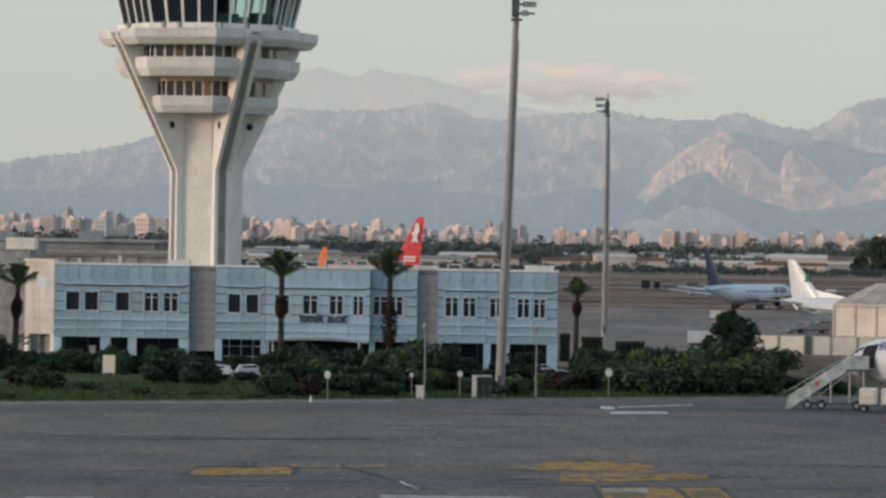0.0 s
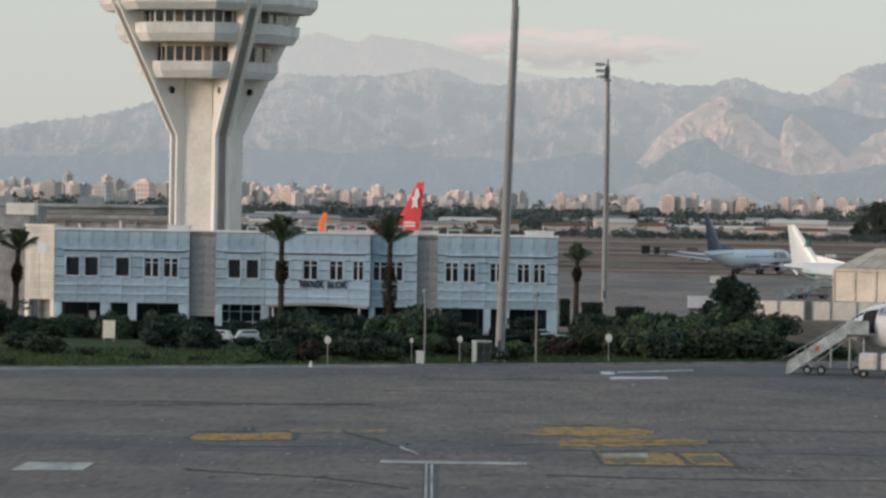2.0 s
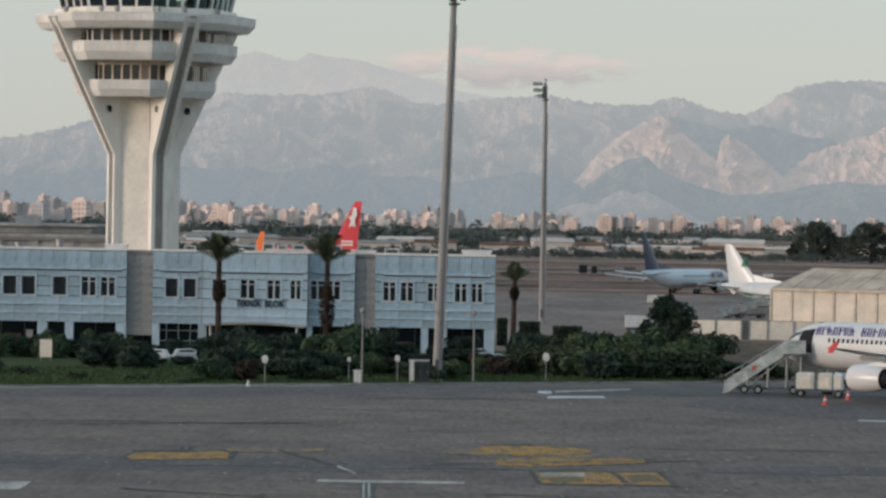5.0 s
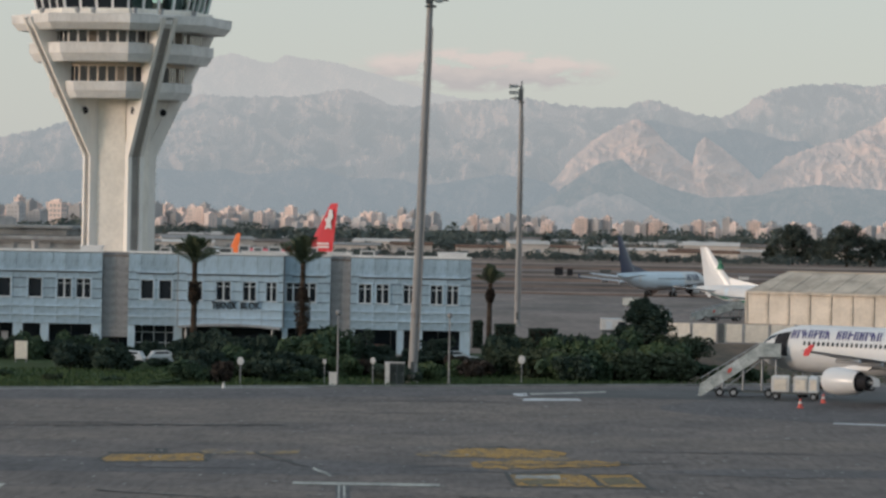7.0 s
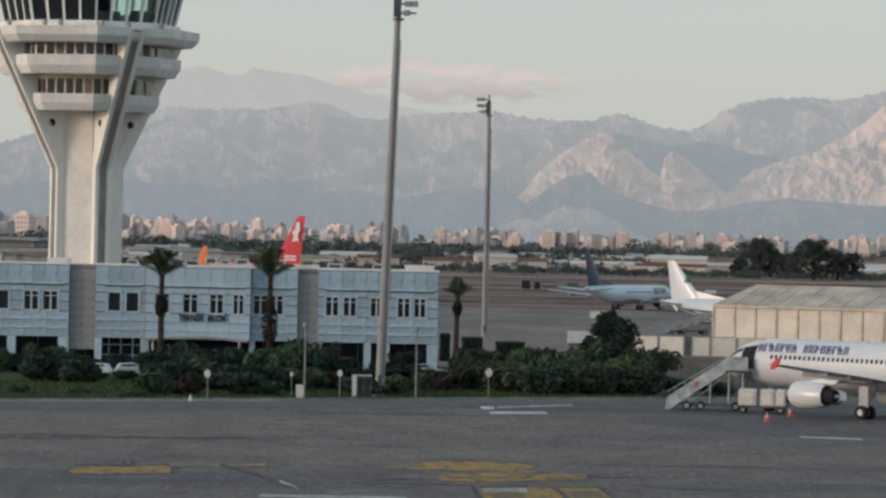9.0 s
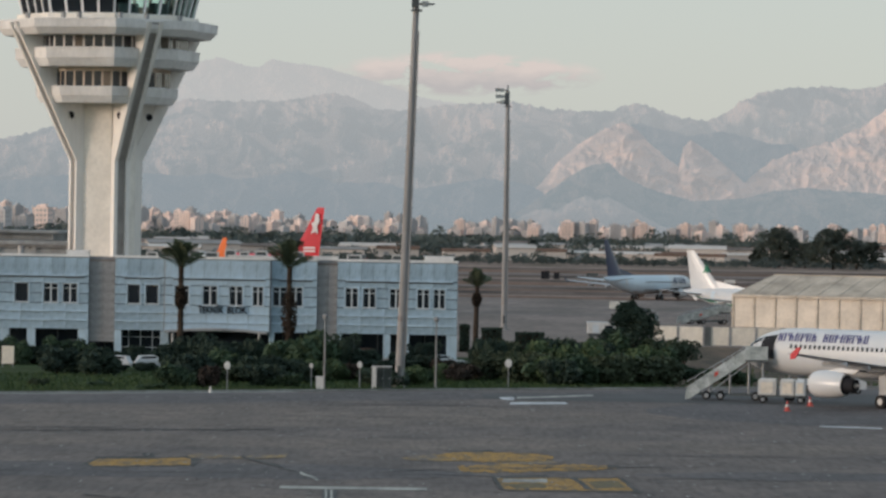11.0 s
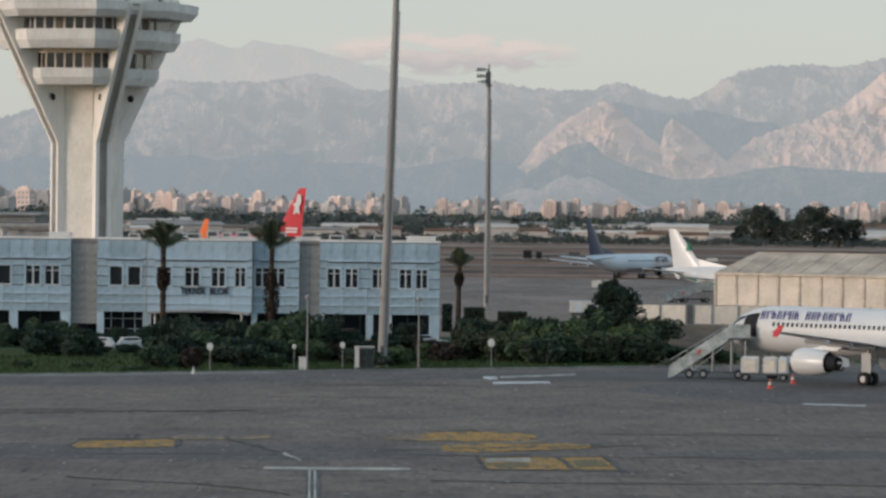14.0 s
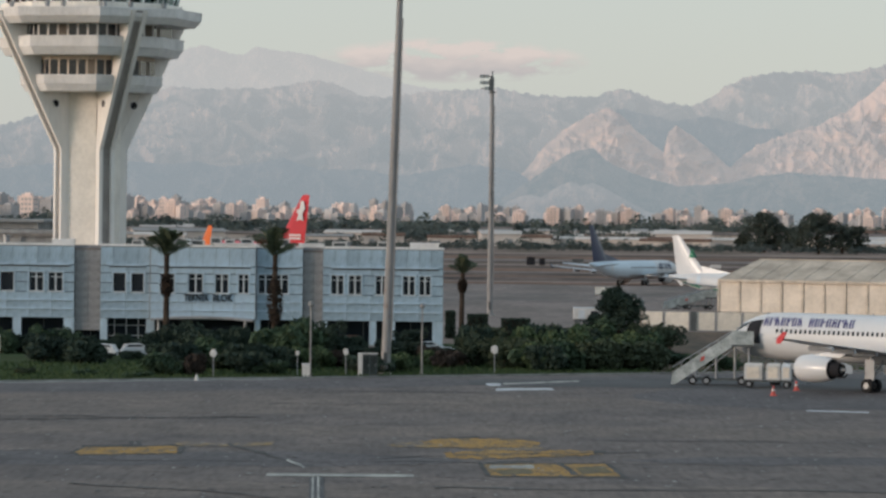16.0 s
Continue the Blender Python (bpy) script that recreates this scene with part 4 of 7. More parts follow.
# ---- aircraft ----
def airliner(name, label, x, y, rz, length, r, span, fin_h, eng_x, eng_y, eng_r, gear_x, gear_y, body="white", fin="white", nose_mat=None, split=0.0, belly=None, wing_x=0.31, deck=None, scale_tail=1.0, winglet=True, windows=True, group="", open_door=False, drop=0.0, sweep=.53):
    """An airliner on its wheels: x to the nose, y to port; the nose's tip at the origin."""
    t = thing(name, label, "airplane", x, y, 0.0, rz, group)
    zc = deck or r + 1.75
    n = 24
    prof = [(0, 0.02, -0.28), (-0.15, .16, -.26), (-0.5, .32, -.22), (-1.1, .50, -.16), (-2.0, .70, -.09), (-3.2, .86, -.04), (-4.6, .96, 0), (-6.5, 1.0, 0)]
    prof = [(a * r / 2, b, c) for a, b, c in prof]
    tail = [(-length * .62, 1.0, 0), (-length * .72, .95, .05), (-length * .80, .80, .18), (-length * .88, .56, .38), (-length * .95, .32, .56), (-length * .99, .14, .68), (-length, .05, .72)]
    mids = [(-length * f, 1.0, 0) for f in (.25, .32, .4, .47, .55)]
    rings = [[(a, b * r * math.cos(2 * math.pi * i / n), zc + c * r + b * r * 1.03 * math.sin(2 * math.pi * i / n)) for i in range(n)] for a, b, c in prof + mids + tail]
    bm = bmesh.new()
    loft(bm, rings)
    for f in bm.faces:
        c = f.calc_center_median()
        if nose_mat and c.x > -length * split:
            f.material_index = 1
        elif belly and c.z < zc - 0.62 * r:
            f.material_index = 2
    part("fuselage", bm, body, t, smooth=True, mats=(nose_mat or body, belly or body))

    def foil(bm, secs):
        """Sections (leading edge x, y, z, chord, thickness)."""
        shape = ((0, 0), (.03, .5), (.15, .9), (.4, 1.0), (.75, .5), (1, .03), (.75, -.25), (.4, -.6), (.15, -.6), (.03, -.35))
        loft(bm, [[(sx - u * ch, sy, sz + w * th) for u, w in shape] for sx, sy, sz, ch, th in secs])
    h = span / 2
    root = -length * wing_x
    ch = span * .19
    for s in (1, -1):
        bm = bmesh.new()
        foil(bm, [(root + .8, s * r * .3, zc - r * .62, ch, ch * .06), (root - r * .35, s * r, zc - r * .58, ch * .92, ch * .055), (root - h * .20 - .6, s * h * .36, zc - r * .58 + h * .028, ch * .62, ch * .035), (root - h * sweep, s * h, zc - r * .58 + h * .092, ch * .24, ch * .012)])
        w = part("wing", bm, "belly", t, smooth=True)
        if winglet:
            bm = bmesh.new()
            zt = zc - r * .58 + h * .092
            loft(bm, [[(root - h * sweep - a, s * (h + o), zt + c) for a, c, o in ((ch * .05, -.42, 0), (ch * .12, -.40, 0), (ch * .17, 0, .02), (ch * .22, .52, .05), (ch * .16, .54, .05), (ch * .06, 0, .02))], [(root - h * sweep - a, s * (h + o + .08), zt + c) for a, c, o in ((ch * .05, -.42, 0), (ch * .12, -.40, 0), (ch * .17, 0, .02), (ch * .22, .52, .05), (ch * .16, .54, .05), (ch * .06, 0, .02))]])
            part("wing_tip_fence", bm, "red" if winglet == "red" else fin, w)
        for u in (.3, .5, .7):
            yy = s * h * u
            xx = root - h * sweep * u - ch * (1 - u * .8) * .75
            one("flap_fairing", lambda bm: loft(bm, [[(xx + a, yy + b * .16, zc - r * .62 + h * .08 * u - .18 + c * .2) for b, c in ((1, 0), (0, 1), (-1, 0), (0, -1))] for a in (.9, 0, -.9, -1.7)]), "belly", parent=w)
        bm = bmesh.new()
        tx = -length * .865
        hs = h * .36
        foil(bm, [(tx, s * r * .3, zc + r * .42, ch * .52, .2), (tx - hs * .62, s * hs, zc + r * .42 + hs * .1, ch * .22, .08)])
        part("tailplane", bm, body, t, smooth=True)
        # engine nacelle
        ex, ey, ez = eng_x, s * eng_y, zc - r * .62 - eng_r * .82 + eng_y * .05 - drop
        circ = lambda a, q, dz=0: [(a, ey + q * math.cos(i * math.pi / 10), ez + dz + q * math.sin(i * math.pi / 10)) for i in range(20)]
        el = eng_r * 3.1
        bm = bmesh.new()
        loft(bm, [circ(ex - .5, eng_r * .74), circ(ex - .05, eng_r * .80), circ(ex, eng_r * .88), circ(ex - .25, eng_r * .98), circ(ex - el * .35, eng_r * 1.06), circ(ex - el * .7, eng_r), circ(ex - el, eng_r * .80), circ(ex - el + .1, eng_r * .74)], cap=False)
        e = part("engine", bm, nose_mat or body, t, smooth=True)
        one("fan", lambda bm: (tube(bm, (ex - .55, ey, ez), (ex - .5, ey, ez), eng_r * .75, n=20), tube(bm, (ex - .5, ey, ez), (ex - .1, ey, ez), eng_r * .25, .02, n=12)), "dark", parent=e)
        one("exhaust_duct", lambda bm: loft(bm, [circ(ex - el + .08, eng_r * .76), circ(ex - el - .02, eng_r * .60), circ(ex - el - .85 * eng_r, eng_r * .46), circ(ex - el - .80 * eng_r, eng_r * .40)]), "dark", parent=e, smooth=True)
        one("exhaust_cone", lambda bm: tube(bm, (ex - el - .7 * eng_r, ey, ez), (ex - el - 1.3 * eng_r, ey, ez), eng_r * .26, .05, n=12), "metal", parent=e)
        one("pylon", lambda bm: loft(bm, [[(ex - .9, ey - .15, ez + eng_r * .95), (ex - .9, ey + .15, ez + eng_r * .95), (ex - el - .9, ey + .15, ez + eng_r * .9), (ex - el - .9, ey - .15, ez + eng_r * .9)],
                                         [(ex - el * .75, ey - .12, zc - r * .5), (ex - el * .75, ey + .12, zc - r * .5), (ex - el - 1.4, ey + .12, zc - r * .52), (ex - el - 1.4, ey - .12, zc - r * .52)]]), body, parent=e)
        # main gear
        g = one("main_gear", lambda bm: (tube(bm, (gear_x, s * gear_y, .5), (gear_x, s * gear_y, zc - r * .6), .14), tube(bm, (gear_x, s * gear_y, .9), (gear_x, s * (gear_y - 1.5), zc - r * .8), .09)), "metal", parent=t)
        one("gear_door", lambda bm: box(bm, gear_x - .5, gear_x + .5, s * gear_y + s * .26 - .03, s * gear_y + s * .26 + .03, 1.0, zc - r * .75), "belly", parent=g)
        for o in (-.48, .48):
            wob = one("wheel", lambda bm: tube(bm, (gear_x, s * gear_y + o - .2, .58), (gear_x, s * gear_y + o + .2, .58), .58, n=18), "rubber", parent=g)
            one("rim", lambda bm: tube(bm, (gear_x, s * gear_y + o - .22, .58), (gear_x, s * gear_y + o + .22, .58), .28, n=12), "metal", parent=wob)
    nx = -length * .135
    g = one("nose_gear", lambda bm: tube(bm, (nx, 0, .4), (nx, 0, zc - r * .8), .11), "metal", parent=t)
    for o in (-.25, .25):
        one("wheel", lambda bm: tube(bm, (nx, o - .11, .38), (nx, o + .11, .38), .38, n=16), "rubber", parent=g)
    # fin with its dorsal fillet
    fx, top = -length * .80, fin_h
    fc = length * .155 * scale_tail
    bm = bmesh.new()
    zb = zc + r * .72
    shape = ((0, 0), (.06, .6), (.3, 1), (.7, .7), (1, .05), (.7, -.7), (.3, -1), (.06, -.6))
    lean = (top - zb) * .80
    loft(bm, [[(sx - u * c, w * th, z) for u, w in shape] for sx, c, th, z in ((fx + 1.6, fc + 1.6, .26, zb - .3), (fx - .2, fc, .22, zb + (top - zb) * .12), (fx - lean * .97, fc * .32, .11, top - .35), (fx - lean * 1.05, fc * .26, .05, top))])
    bm2 = part("fin", bm, fin, t, smooth=True)
    one("dorsal_fillet", lambda bm: loft(bm, [[(fx + 6.5 * r / 2, 0.03, zc + r * .98), (fx + 6.5 * r / 2, -0.03, zc + r * .98), (fx + 6.5 * r / 2, 0, zc + r * 1.0)], [(fx - 1.2, .2, zc + r * .85), (fx - 1.2, -.2, zc + r * .85), (fx - lean * .24, 0, zb + (top - zb) * .27)]]), fin if fin != "red" else "red", parent=t)
    # flight deck windows, doors, cabin windows
    def skin(px, ang, lift=0.02):
        """A point of the skin by its station and angle above the horizontal, port side."""
        sts = [(-a, b, c) for a, b, c in prof + mids + tail]
        b = float(np.interp(-px, [q[0] for q in sts], [q[1] for q in sts]))
        c = float(np.interp(-px, [q[0] for q in sts], [q[2] for q in sts]))
        return Vector((px, (b * r + lift) * math.cos(ang), zc + c * r + (b * r * 1.03 + lift) * math.sin(ang)))

    def decal(name, x0, x1, a0, a1, mat, s=1, lift=.02, shear=0.0, parent=t, lab=""):
        bm = bmesh.new()
        nx = 2 if abs(x1 - x0) < 3 else 8
        na = max(1, math.ceil(abs(a1 - a0) / radians(6)))
        for i in range(nx):
            u, v = x0 + (x1 - x0) * i / nx, x0 + (x1 - x0) * (i + 1) / nx
            for j in range(na):
                c0, c1 = j / na, (j + 1) / na
                b0, b1 = a0 + (a1 - a0) * c0, a0 + (a1 - a0) * c1
                q = [skin(u + shear * c0, b0, lift), skin(v + shear * c0, b0, lift), skin(v + shear * c1, b1, lift), skin(u + shear * c1, b1, lift)]
                bm.faces.new([bm.verts.new((k.x, s * k.y, k.z)) for k in q])
        return part(name, bm, mat, parent, lab)
    for s in (1, -1):
        for k in range(3):
            decal("cockpit_window", -(1.25 + .62 * k) * r / 2, -(1.80 + .62 * k) * r / 2, radians(26 + 4 * k), radians(52 - 2 * k), "glass", s, .03)
        for dx in (.108, .80):
            is_open = open_door and s == 1 and dx < .5
            # an open doorway is a dark decal, its inner shade put into the colour
            decal("cabin_door", -length * dx + (.85 if is_open else 0), -length * dx - .85, radians(-18), radians(46 if is_open else 40), "dark" if is_open else "bluewhite" if body != "bluewhite" else "white", s, .03, lab="dark open doorway" if is_open else "")
        if windows:
            me = None
            px = -length * .18
            while px > -length * .61:
                if me is None:
                    bm = bmesh.new()
                    q = [skin(px + dx, radians(g), .03) - Vector((px, 0, 0)) for dx, g in ((0, 11), (-.05, 9.5), (-.21, 9.5), (-.26, 11), (-.26, 18), (-.21, 19.5), (-.05, 19.5), (0, 18))]
                    bm.faces.new([bm.verts.new((k.x, s * k.y, k.z)) for k in q])
                    ob = part("cabin_window", bm, "glass", t)
                    me = ob.data
                    ob.location.x = px
                else:
                    piece("cabin_window", me, t, px, 0, 0)
                px -= .53
    return t, decal


def lettering(decal, x0, x1, a0, a1, count, mat, s, slant=0.0, gap=()):
    """A row of plain upright bars the size of a word."""
    step = (x1 - x0) / count
    for i in range(count):
        if i in gap:
            continue
        decal("name_bar", x0 + step * i, x0 + step * (i + .30), a0, a1, mat, s, .03, slant)
        decal("name_bar", x0 + step * (i + .52), x0 + step * (i + .74), a0 + (a1 - a0) * (.5 if i % 3 == 1 else 0), a1 - (a1 - a0) * (.3 if i % 4 == 2 else 0), mat, s, .03, slant)
        if i % 2 == 0:
            decal("name_bar", x0 + step * (i + .30), x0 + step * (i + .52), a0 + (a1 - a0) * .42, a0 + (a1 - a0) * .62, mat, s, .03, slant)


# parked narrow-body at the stand; it points up and away to the left of the view
jet, dec = airliner("airliner", "white airliner with violet name bars parked on the stand", 24.9, 352.3, 134.0, 37.6, 2.0, 36.4, 11.8, -13.0, 5.75, 1.12, -19.0, 3.8, winglet="red", deck=4.25, open_door=True, wing_x=.345, drop=.5, sweep=.43)
lettering(dec, -5.2, -15.4, radians(27), radians(53), 16, "violet", 1, .22, gap=(7,))
# taxiing blue-white narrow-body turning away on the far field
jet2, dec2 = airliner("airliner", "pale blue-white airliner with navy tail turning far off", 49.0, 866.0, 60.0, 39.5, 1.9, 35.8, 12.5, -13.0, 4.9, 1.05, -20.0, 2.9, body="bluewhite", fin="navy", nose_mat="white", split=.3, belly="belly", deck=3.25)
lettering(dec2, -6.0, -12.0, radians(2), radians(48), 3, "navy", -1)
jet3, dec3 = airliner("airliner", "white airliner with green stripes on its tail", 67.0, 659.5, -42.0, 39.5, 1.9, 35.8, 11.3, -13.0, 4.9, 1.05, -20.0, 2.9, deck=3.1)
dec3("green_stripe", -24.0, -35.5, radians(-38), radians(-22), "green_paint", -1, .03, -1.5)
jet4, dec4 = airliner("airliner", "red and white wide-body airliner taxiing behind the building", -66.2, 929.0, 125.0, 64.0, 3.1, 60.0, 18.3, -21.0, 9.8, 1.8, -32.0, 5.5, body="red", fin="red", nose_mat="white", split=.42, windows=True, winglet=False)
jet5, dec5 = airliner("airliner", "parked white airliner with an orange tail, far off", -61.0, 761.0, 120.0, 37.6, 2.0, 34.1, 11.9, -11.4, 5.75, 1.12, -17.7, 3.8, fin="orange", windows=False)
# white figure and pale bars on the red fin
for sx in (-.5, .5):
    q = [(-61.6, 16.9), (-60.4, 17.0), (-59.8, 15.2), (-58.6, 14.9), (-59.4, 13.9), (-58.6, 12.6), (-60.2, 13.0), (-61.4, 12.6), (-61.0, 14.3), (-62.0, 15.3)]
    one("fin_figure", lambda bm: loft(bm, [[(a, sx * .9 - .02, z) for a, z in q], [(a, sx * .9 + .02, z) for a, z in q]]), "white", parent=jet4)
    for z in (9.3, 8.6):
        one("fin_bar", lambda bm: box(bm, -60.5, -55.8, sx - .02, sx + .02, z, z + .4), "white", parent=jet4)
for sx in (-.3, .3):
    q = [(-34.3, 7.5), (-33.8, 7.8), (-34.2, 8.2), (-34.7, 9.3), (-34.75, 8.2), (-35.1, 7.5), (-34.7, 7.7)]
    one("fin_figure", lambda bm: loft(bm, [[(a, sx - .02, z) for a, z in q], [(a, sx + .02, z) for a, z in q]]), "green_paint", parent=jet3)


# ---- stand markings ----
def mark(name, mat, pts, label, z=0.034):
    return sheet(name, mat, pts, z, label, cat="marking")


mark("paint_mark", "white_line", ((-9.77, 220.4), (-1.71, 220.9), (-1.71, 223.2), (-9.77, 222.7)), "faded white painted stop bar on asphalt")
for dx in (-0.34, -0.05):
    mark("paint_mark", "white_line", ((-3.66 + dx, 120), (-3.54 + dx, 120), (-6.78 + dx, 220.2), (-6.90 + dx, 220.2)), "thin white painted lead-in line on asphalt")
mark("paint_mark", "patch", ((-4.10, 120), (-3.40, 120), (-6.60, 220.2), (-7.36, 220.2)), "dark border of a lead-in line on asphalt", 0.030)
mark("paint_mark", "white_line", ((-28.45, 209.2), (-24.79, 210.1), (-24.88, 216.5), (-28.41, 215.6)), "faded pale painted rectangle on asphalt")
def ragged(name, mat, pts, label, z, seed, amount=.5):
    """A painted area whose outline is chipped."""
    rng = random.Random(seed)
    line = []
    for (ax, ay), (bx, by) in zip(pts, pts[1:] + pts[:1]):
        n = max(1, int(math.hypot(bx - ax, (by - ay) * .3) / .28))
        line += [(ax + (bx - ax) * i / n + rng.uniform(-.08, .08) * amount, ay + (by - ay) * i / n + rng.uniform(-.9, .9) * amount) for i in range(n)]
    return mark(name, mat, line, label, z)


ragged("paint_mark", "paint_edge", ((-22.3, 239.8), (-22.0, 246.6), (-19.2, 247.6), (-16.9, 249.2), (-15.8, 247.3), (-15.65, 239.6), (-21.6, 236.6)), "dark underpaint of a yellow stand marking", .030, 31, .8)
ragged("paint_mark", "yellow", ((-22.0, 240.3), (-21.8, 245.0), (-19.2, 246.1), (-16.9, 247.8), (-16.0, 246.1), (-15.9, 240.4), (-21.5, 237.8)), "worn yellow stand marking on asphalt", .034, 1)
ragged("paint_mark", "yellow_faint", ((-17.0, 250.2), (-16.2, 252.9), (-13.6, 250.3), (-10.7, 254.0), (-10.7, 249.6), (-13.4, 247.9), (-16.2, 247.9)), "faint remains of yellow paint on asphalt", .034, 2)
ragged("paint_mark", "paint_edge", ((-22.3, 247.4), (-19.3, 248.4), (-19.1, 246.6), (-22.0, 245.2)), "dark flaked border of a yellow marking", .039, 3)
ragged("paint_mark", "paint_edge", ((-16.3, 246.7), (-16.0, 247.3), (-15.7, 240.4), (-15.9, 239.8)), "dark end stroke of a yellow marking", .041, 4, .3)
for dx in (0, .42):
    ragged("paint_mark", "paint_edge", ((-19.72 + dx, 251.5), (-19.5 + dx, 252.3), (-18.95 + dx, 247.3), (-19.15 + dx, 246.7)), "short dark hooked stroke above a yellow marking", .041, 5, .2)
ragged("paint_mark", "yellow", ((-1.5, 255.3), (.1, 260.1), (2.3, 259.9), (5.0, 259.2), (6.2, 256.2), (5.3, 251.1), (2.5, 248.7), (-1.0, 249.8)), "large worn yellow painted patch on asphalt", .034, 6, .9)
ragged("paint_mark", "yellow_faint", ((-3.6, 252.4), (-1.5, 256.3), (-.8, 249.6), (-3.1, 249.4)), "faint pinkish remains of paint on asphalt", .030, 7, .9)
ragged("paint_mark", "paint_edge", ((-.6, 260.2), (2.2, 262.4), (2.4, 260.2), (-.4, 258.7)), "dark flaked border over yellow paint", .039, 8)
ragged("paint_mark", "yellow", ((-.1, 244.1), (2.2, 246.8), (5.3, 246.9), (7.4, 248.5), (9.5, 246.5), (9.5, 244.2), (6.8, 241.4), (2.4, 238.3), (.1, 239.0)), "worn yellow painted strip on asphalt", .034, 9, .9)
ragged("paint_mark", "yellow_faint", ((2.6, 248.9), (5.6, 251.3), (6.4, 249.4), (5.2, 246.9), (2.4, 246.8)), "faint yellow paint between two worn patches", .030, 10, .9)
ragged("paint_mark", "paint_edge", ((9.1, 248.2), (9.9, 247.7), (9.7, 244.6), (9.0, 244.7)), "dark end of a worn yellow strip", .041, 11, .4)
ragged("paint_mark", "paint_edge", ((4.9, 243.6), (5.5, 244.8), (5.7, 243.8), (5.2, 242.6)), "dark chip in a worn yellow strip", .041, 12, .3)
ragged("paint_mark", "paint_edge", ((2.0, 234.0), (5.2, 235.8), (7.0, 235.2), (9.4, 236.0), (10.0, 222.2), (2.45, 221.8)), "dark underpaint of a stand marking box", .030, 32, .5)
ragged("paint_mark", "yellow", ((2.2, 232.4), (5.2, 234.5), (7.0, 233.8), (9.3, 234.8), (9.8, 223.3), (2.5, 222.9)), "worn yellow stand marking box on asphalt", .034, 13, .4)
ragged("paint_mark", "paint_edge", ((1.85, 235.6), (2.12, 235.6), (2.56, 222.5), (2.26, 222.5)), "dark slanting edge of a stand marking box", .041, 14, .2)
ragged("paint_mark", "paint_edge", ((2.2, 235.4), (5.2, 236.6), (5.3, 234.3), (2.3, 233.3)), "dark upper edge of a stand marking box", .039, 15, .4)
ragged("paint_mark", "paint_edge", ((9.25, 236.2), (9.55, 235.2), (10.1, 221.2), (9.8, 221.6)), "dark slanting end of a stand marking box", .041, 16, .2)
ragged("paint_mark", "white_line", ((2.6, 232.2), (5.1, 232.7), (5.1, 229.6), (2.5, 229.0)), "pale number field of a stand marking", .041, 17, .3)
ragged("paint_mark", "olive_paint", ((2.5, 227.6), (4.9, 228.5), (4.95, 224.8), (3.3, 223.4)), "dark worn bar in a stand marking", .041, 18, .5)
ragged("paint_mark", "paint_edge", ((6.3, 235.5), (6.8, 234.4), (7.2, 230.4), (7.45, 224.1), (7.0, 224.1), (6.85, 229.7)), "dark slanting bar in a stand marking", .043, 19, .3)
ragged("paint_mark", "olive_paint", ((7.4, 230.8), (9.1, 232.3), (9.45, 226.4), (7.7, 225.1)), "brown worn field in a stand marking", .041, 20, .5)
mark("paint_mark", "fresh_white", ((26.9, 301.6), (31.4, 300.1), (31.6, 302.0), (27.1, 303.6)), "faded white painted dash on asphalt")
mark("paint_mark", "fresh_white", ((3.4, 341.9), (4.0, 339.2), (4.7, 340.6), (4.6, 345.6), (3.5, 345.3)), "short white painted stroke on dark asphalt")
mark("paint_mark", "white_line", ((4.9, 342.6), (11.6, 350.6), (11.6, 353.2), (4.9, 346.0)), "thin worn white line on dark asphalt")
mark("paint_mark", "fresh_white", ((4.1, 330.8), (9.0, 333.4), (8.8, 337.2), (4.2, 335.2)), "white painted bar on dark asphalt")
def band(mat, label, near, far, x0, x1, z, seed, slope):
    """A broad strip of other asphalt with a wandering outline; near and far are its edges at x = 0."""
    rng = random.Random(seed)
    n = 90
    xs = [x0 + (x1 - x0) * i / n for i in range(n + 1)]
    wob = lambda x, k: 3.2 * noise.noise(Vector((x / 14, seed, k))) + 1.6 * noise.noise(Vector((x / 3.5, seed, k))) + rng.uniform(-.4, .4)
    mid, half = (near + far) / 2, (far - near) / 2
    taper = lambda x: min(1.0, (x - x0 + .5) / (.22 * (x1 - x0)), (x1 - x + .5) / (.22 * (x1 - x0))) ** .6   # the ends run out to points
    me = bpy.data.meshes.new("asphalt_band")
    me.from_pydata([(x, mid - half * taper(x) + slope * x + wob(x, 0) * taper(x), z) for x in xs] + [(x, mid + half * taper(x) + slope * x + wob(x, 9) * taper(x), z) for x in xs], [], [(i, i + 1, n + 2 + i, n + 1 + i) for i in range(n)])
    me.materials.append(M[mat])
    tagged(new("asphalt_band", me), label, "ground", kind="structure")


band("asphalt_blue", "darker bluish asphalt along the verge", 338, 355, -62, 60, .016, 1, .60)
# asphalt around the airliner is darker, its shadow put into the colour
band("asphalt_blue", "darker asphalt with shade painted in around the parked airliner", 296, 340, 15, 64, .020, 7, .30)
band("asphalt_brown", "browner sun-bleached asphalt band", 292, 326, -62, 17, .012, 2, .30)
band("asphalt_brown", "browner asphalt band across the stand", 262, 276, -46, 40, .012, 3, .08)
band("asphalt_blue", "darker asphalt band across the stand", 229, 243, -40, 1.0, .016, 4, .03)
band("asphalt_blue", "darker asphalt band beside the stand marking", 234, 241, 10.5, 40, .016, 5, .10)
band("asphalt_brown", "browner asphalt band near the stop bar", 204, 216, -36, 34, .012, 6, .02)
mark("repair_patch", "patch", ((2, 341), (40, 338), (42, 366), (20, 358.5), (2, 351)), "dark smooth asphalt repair beside the verge", 0.026)
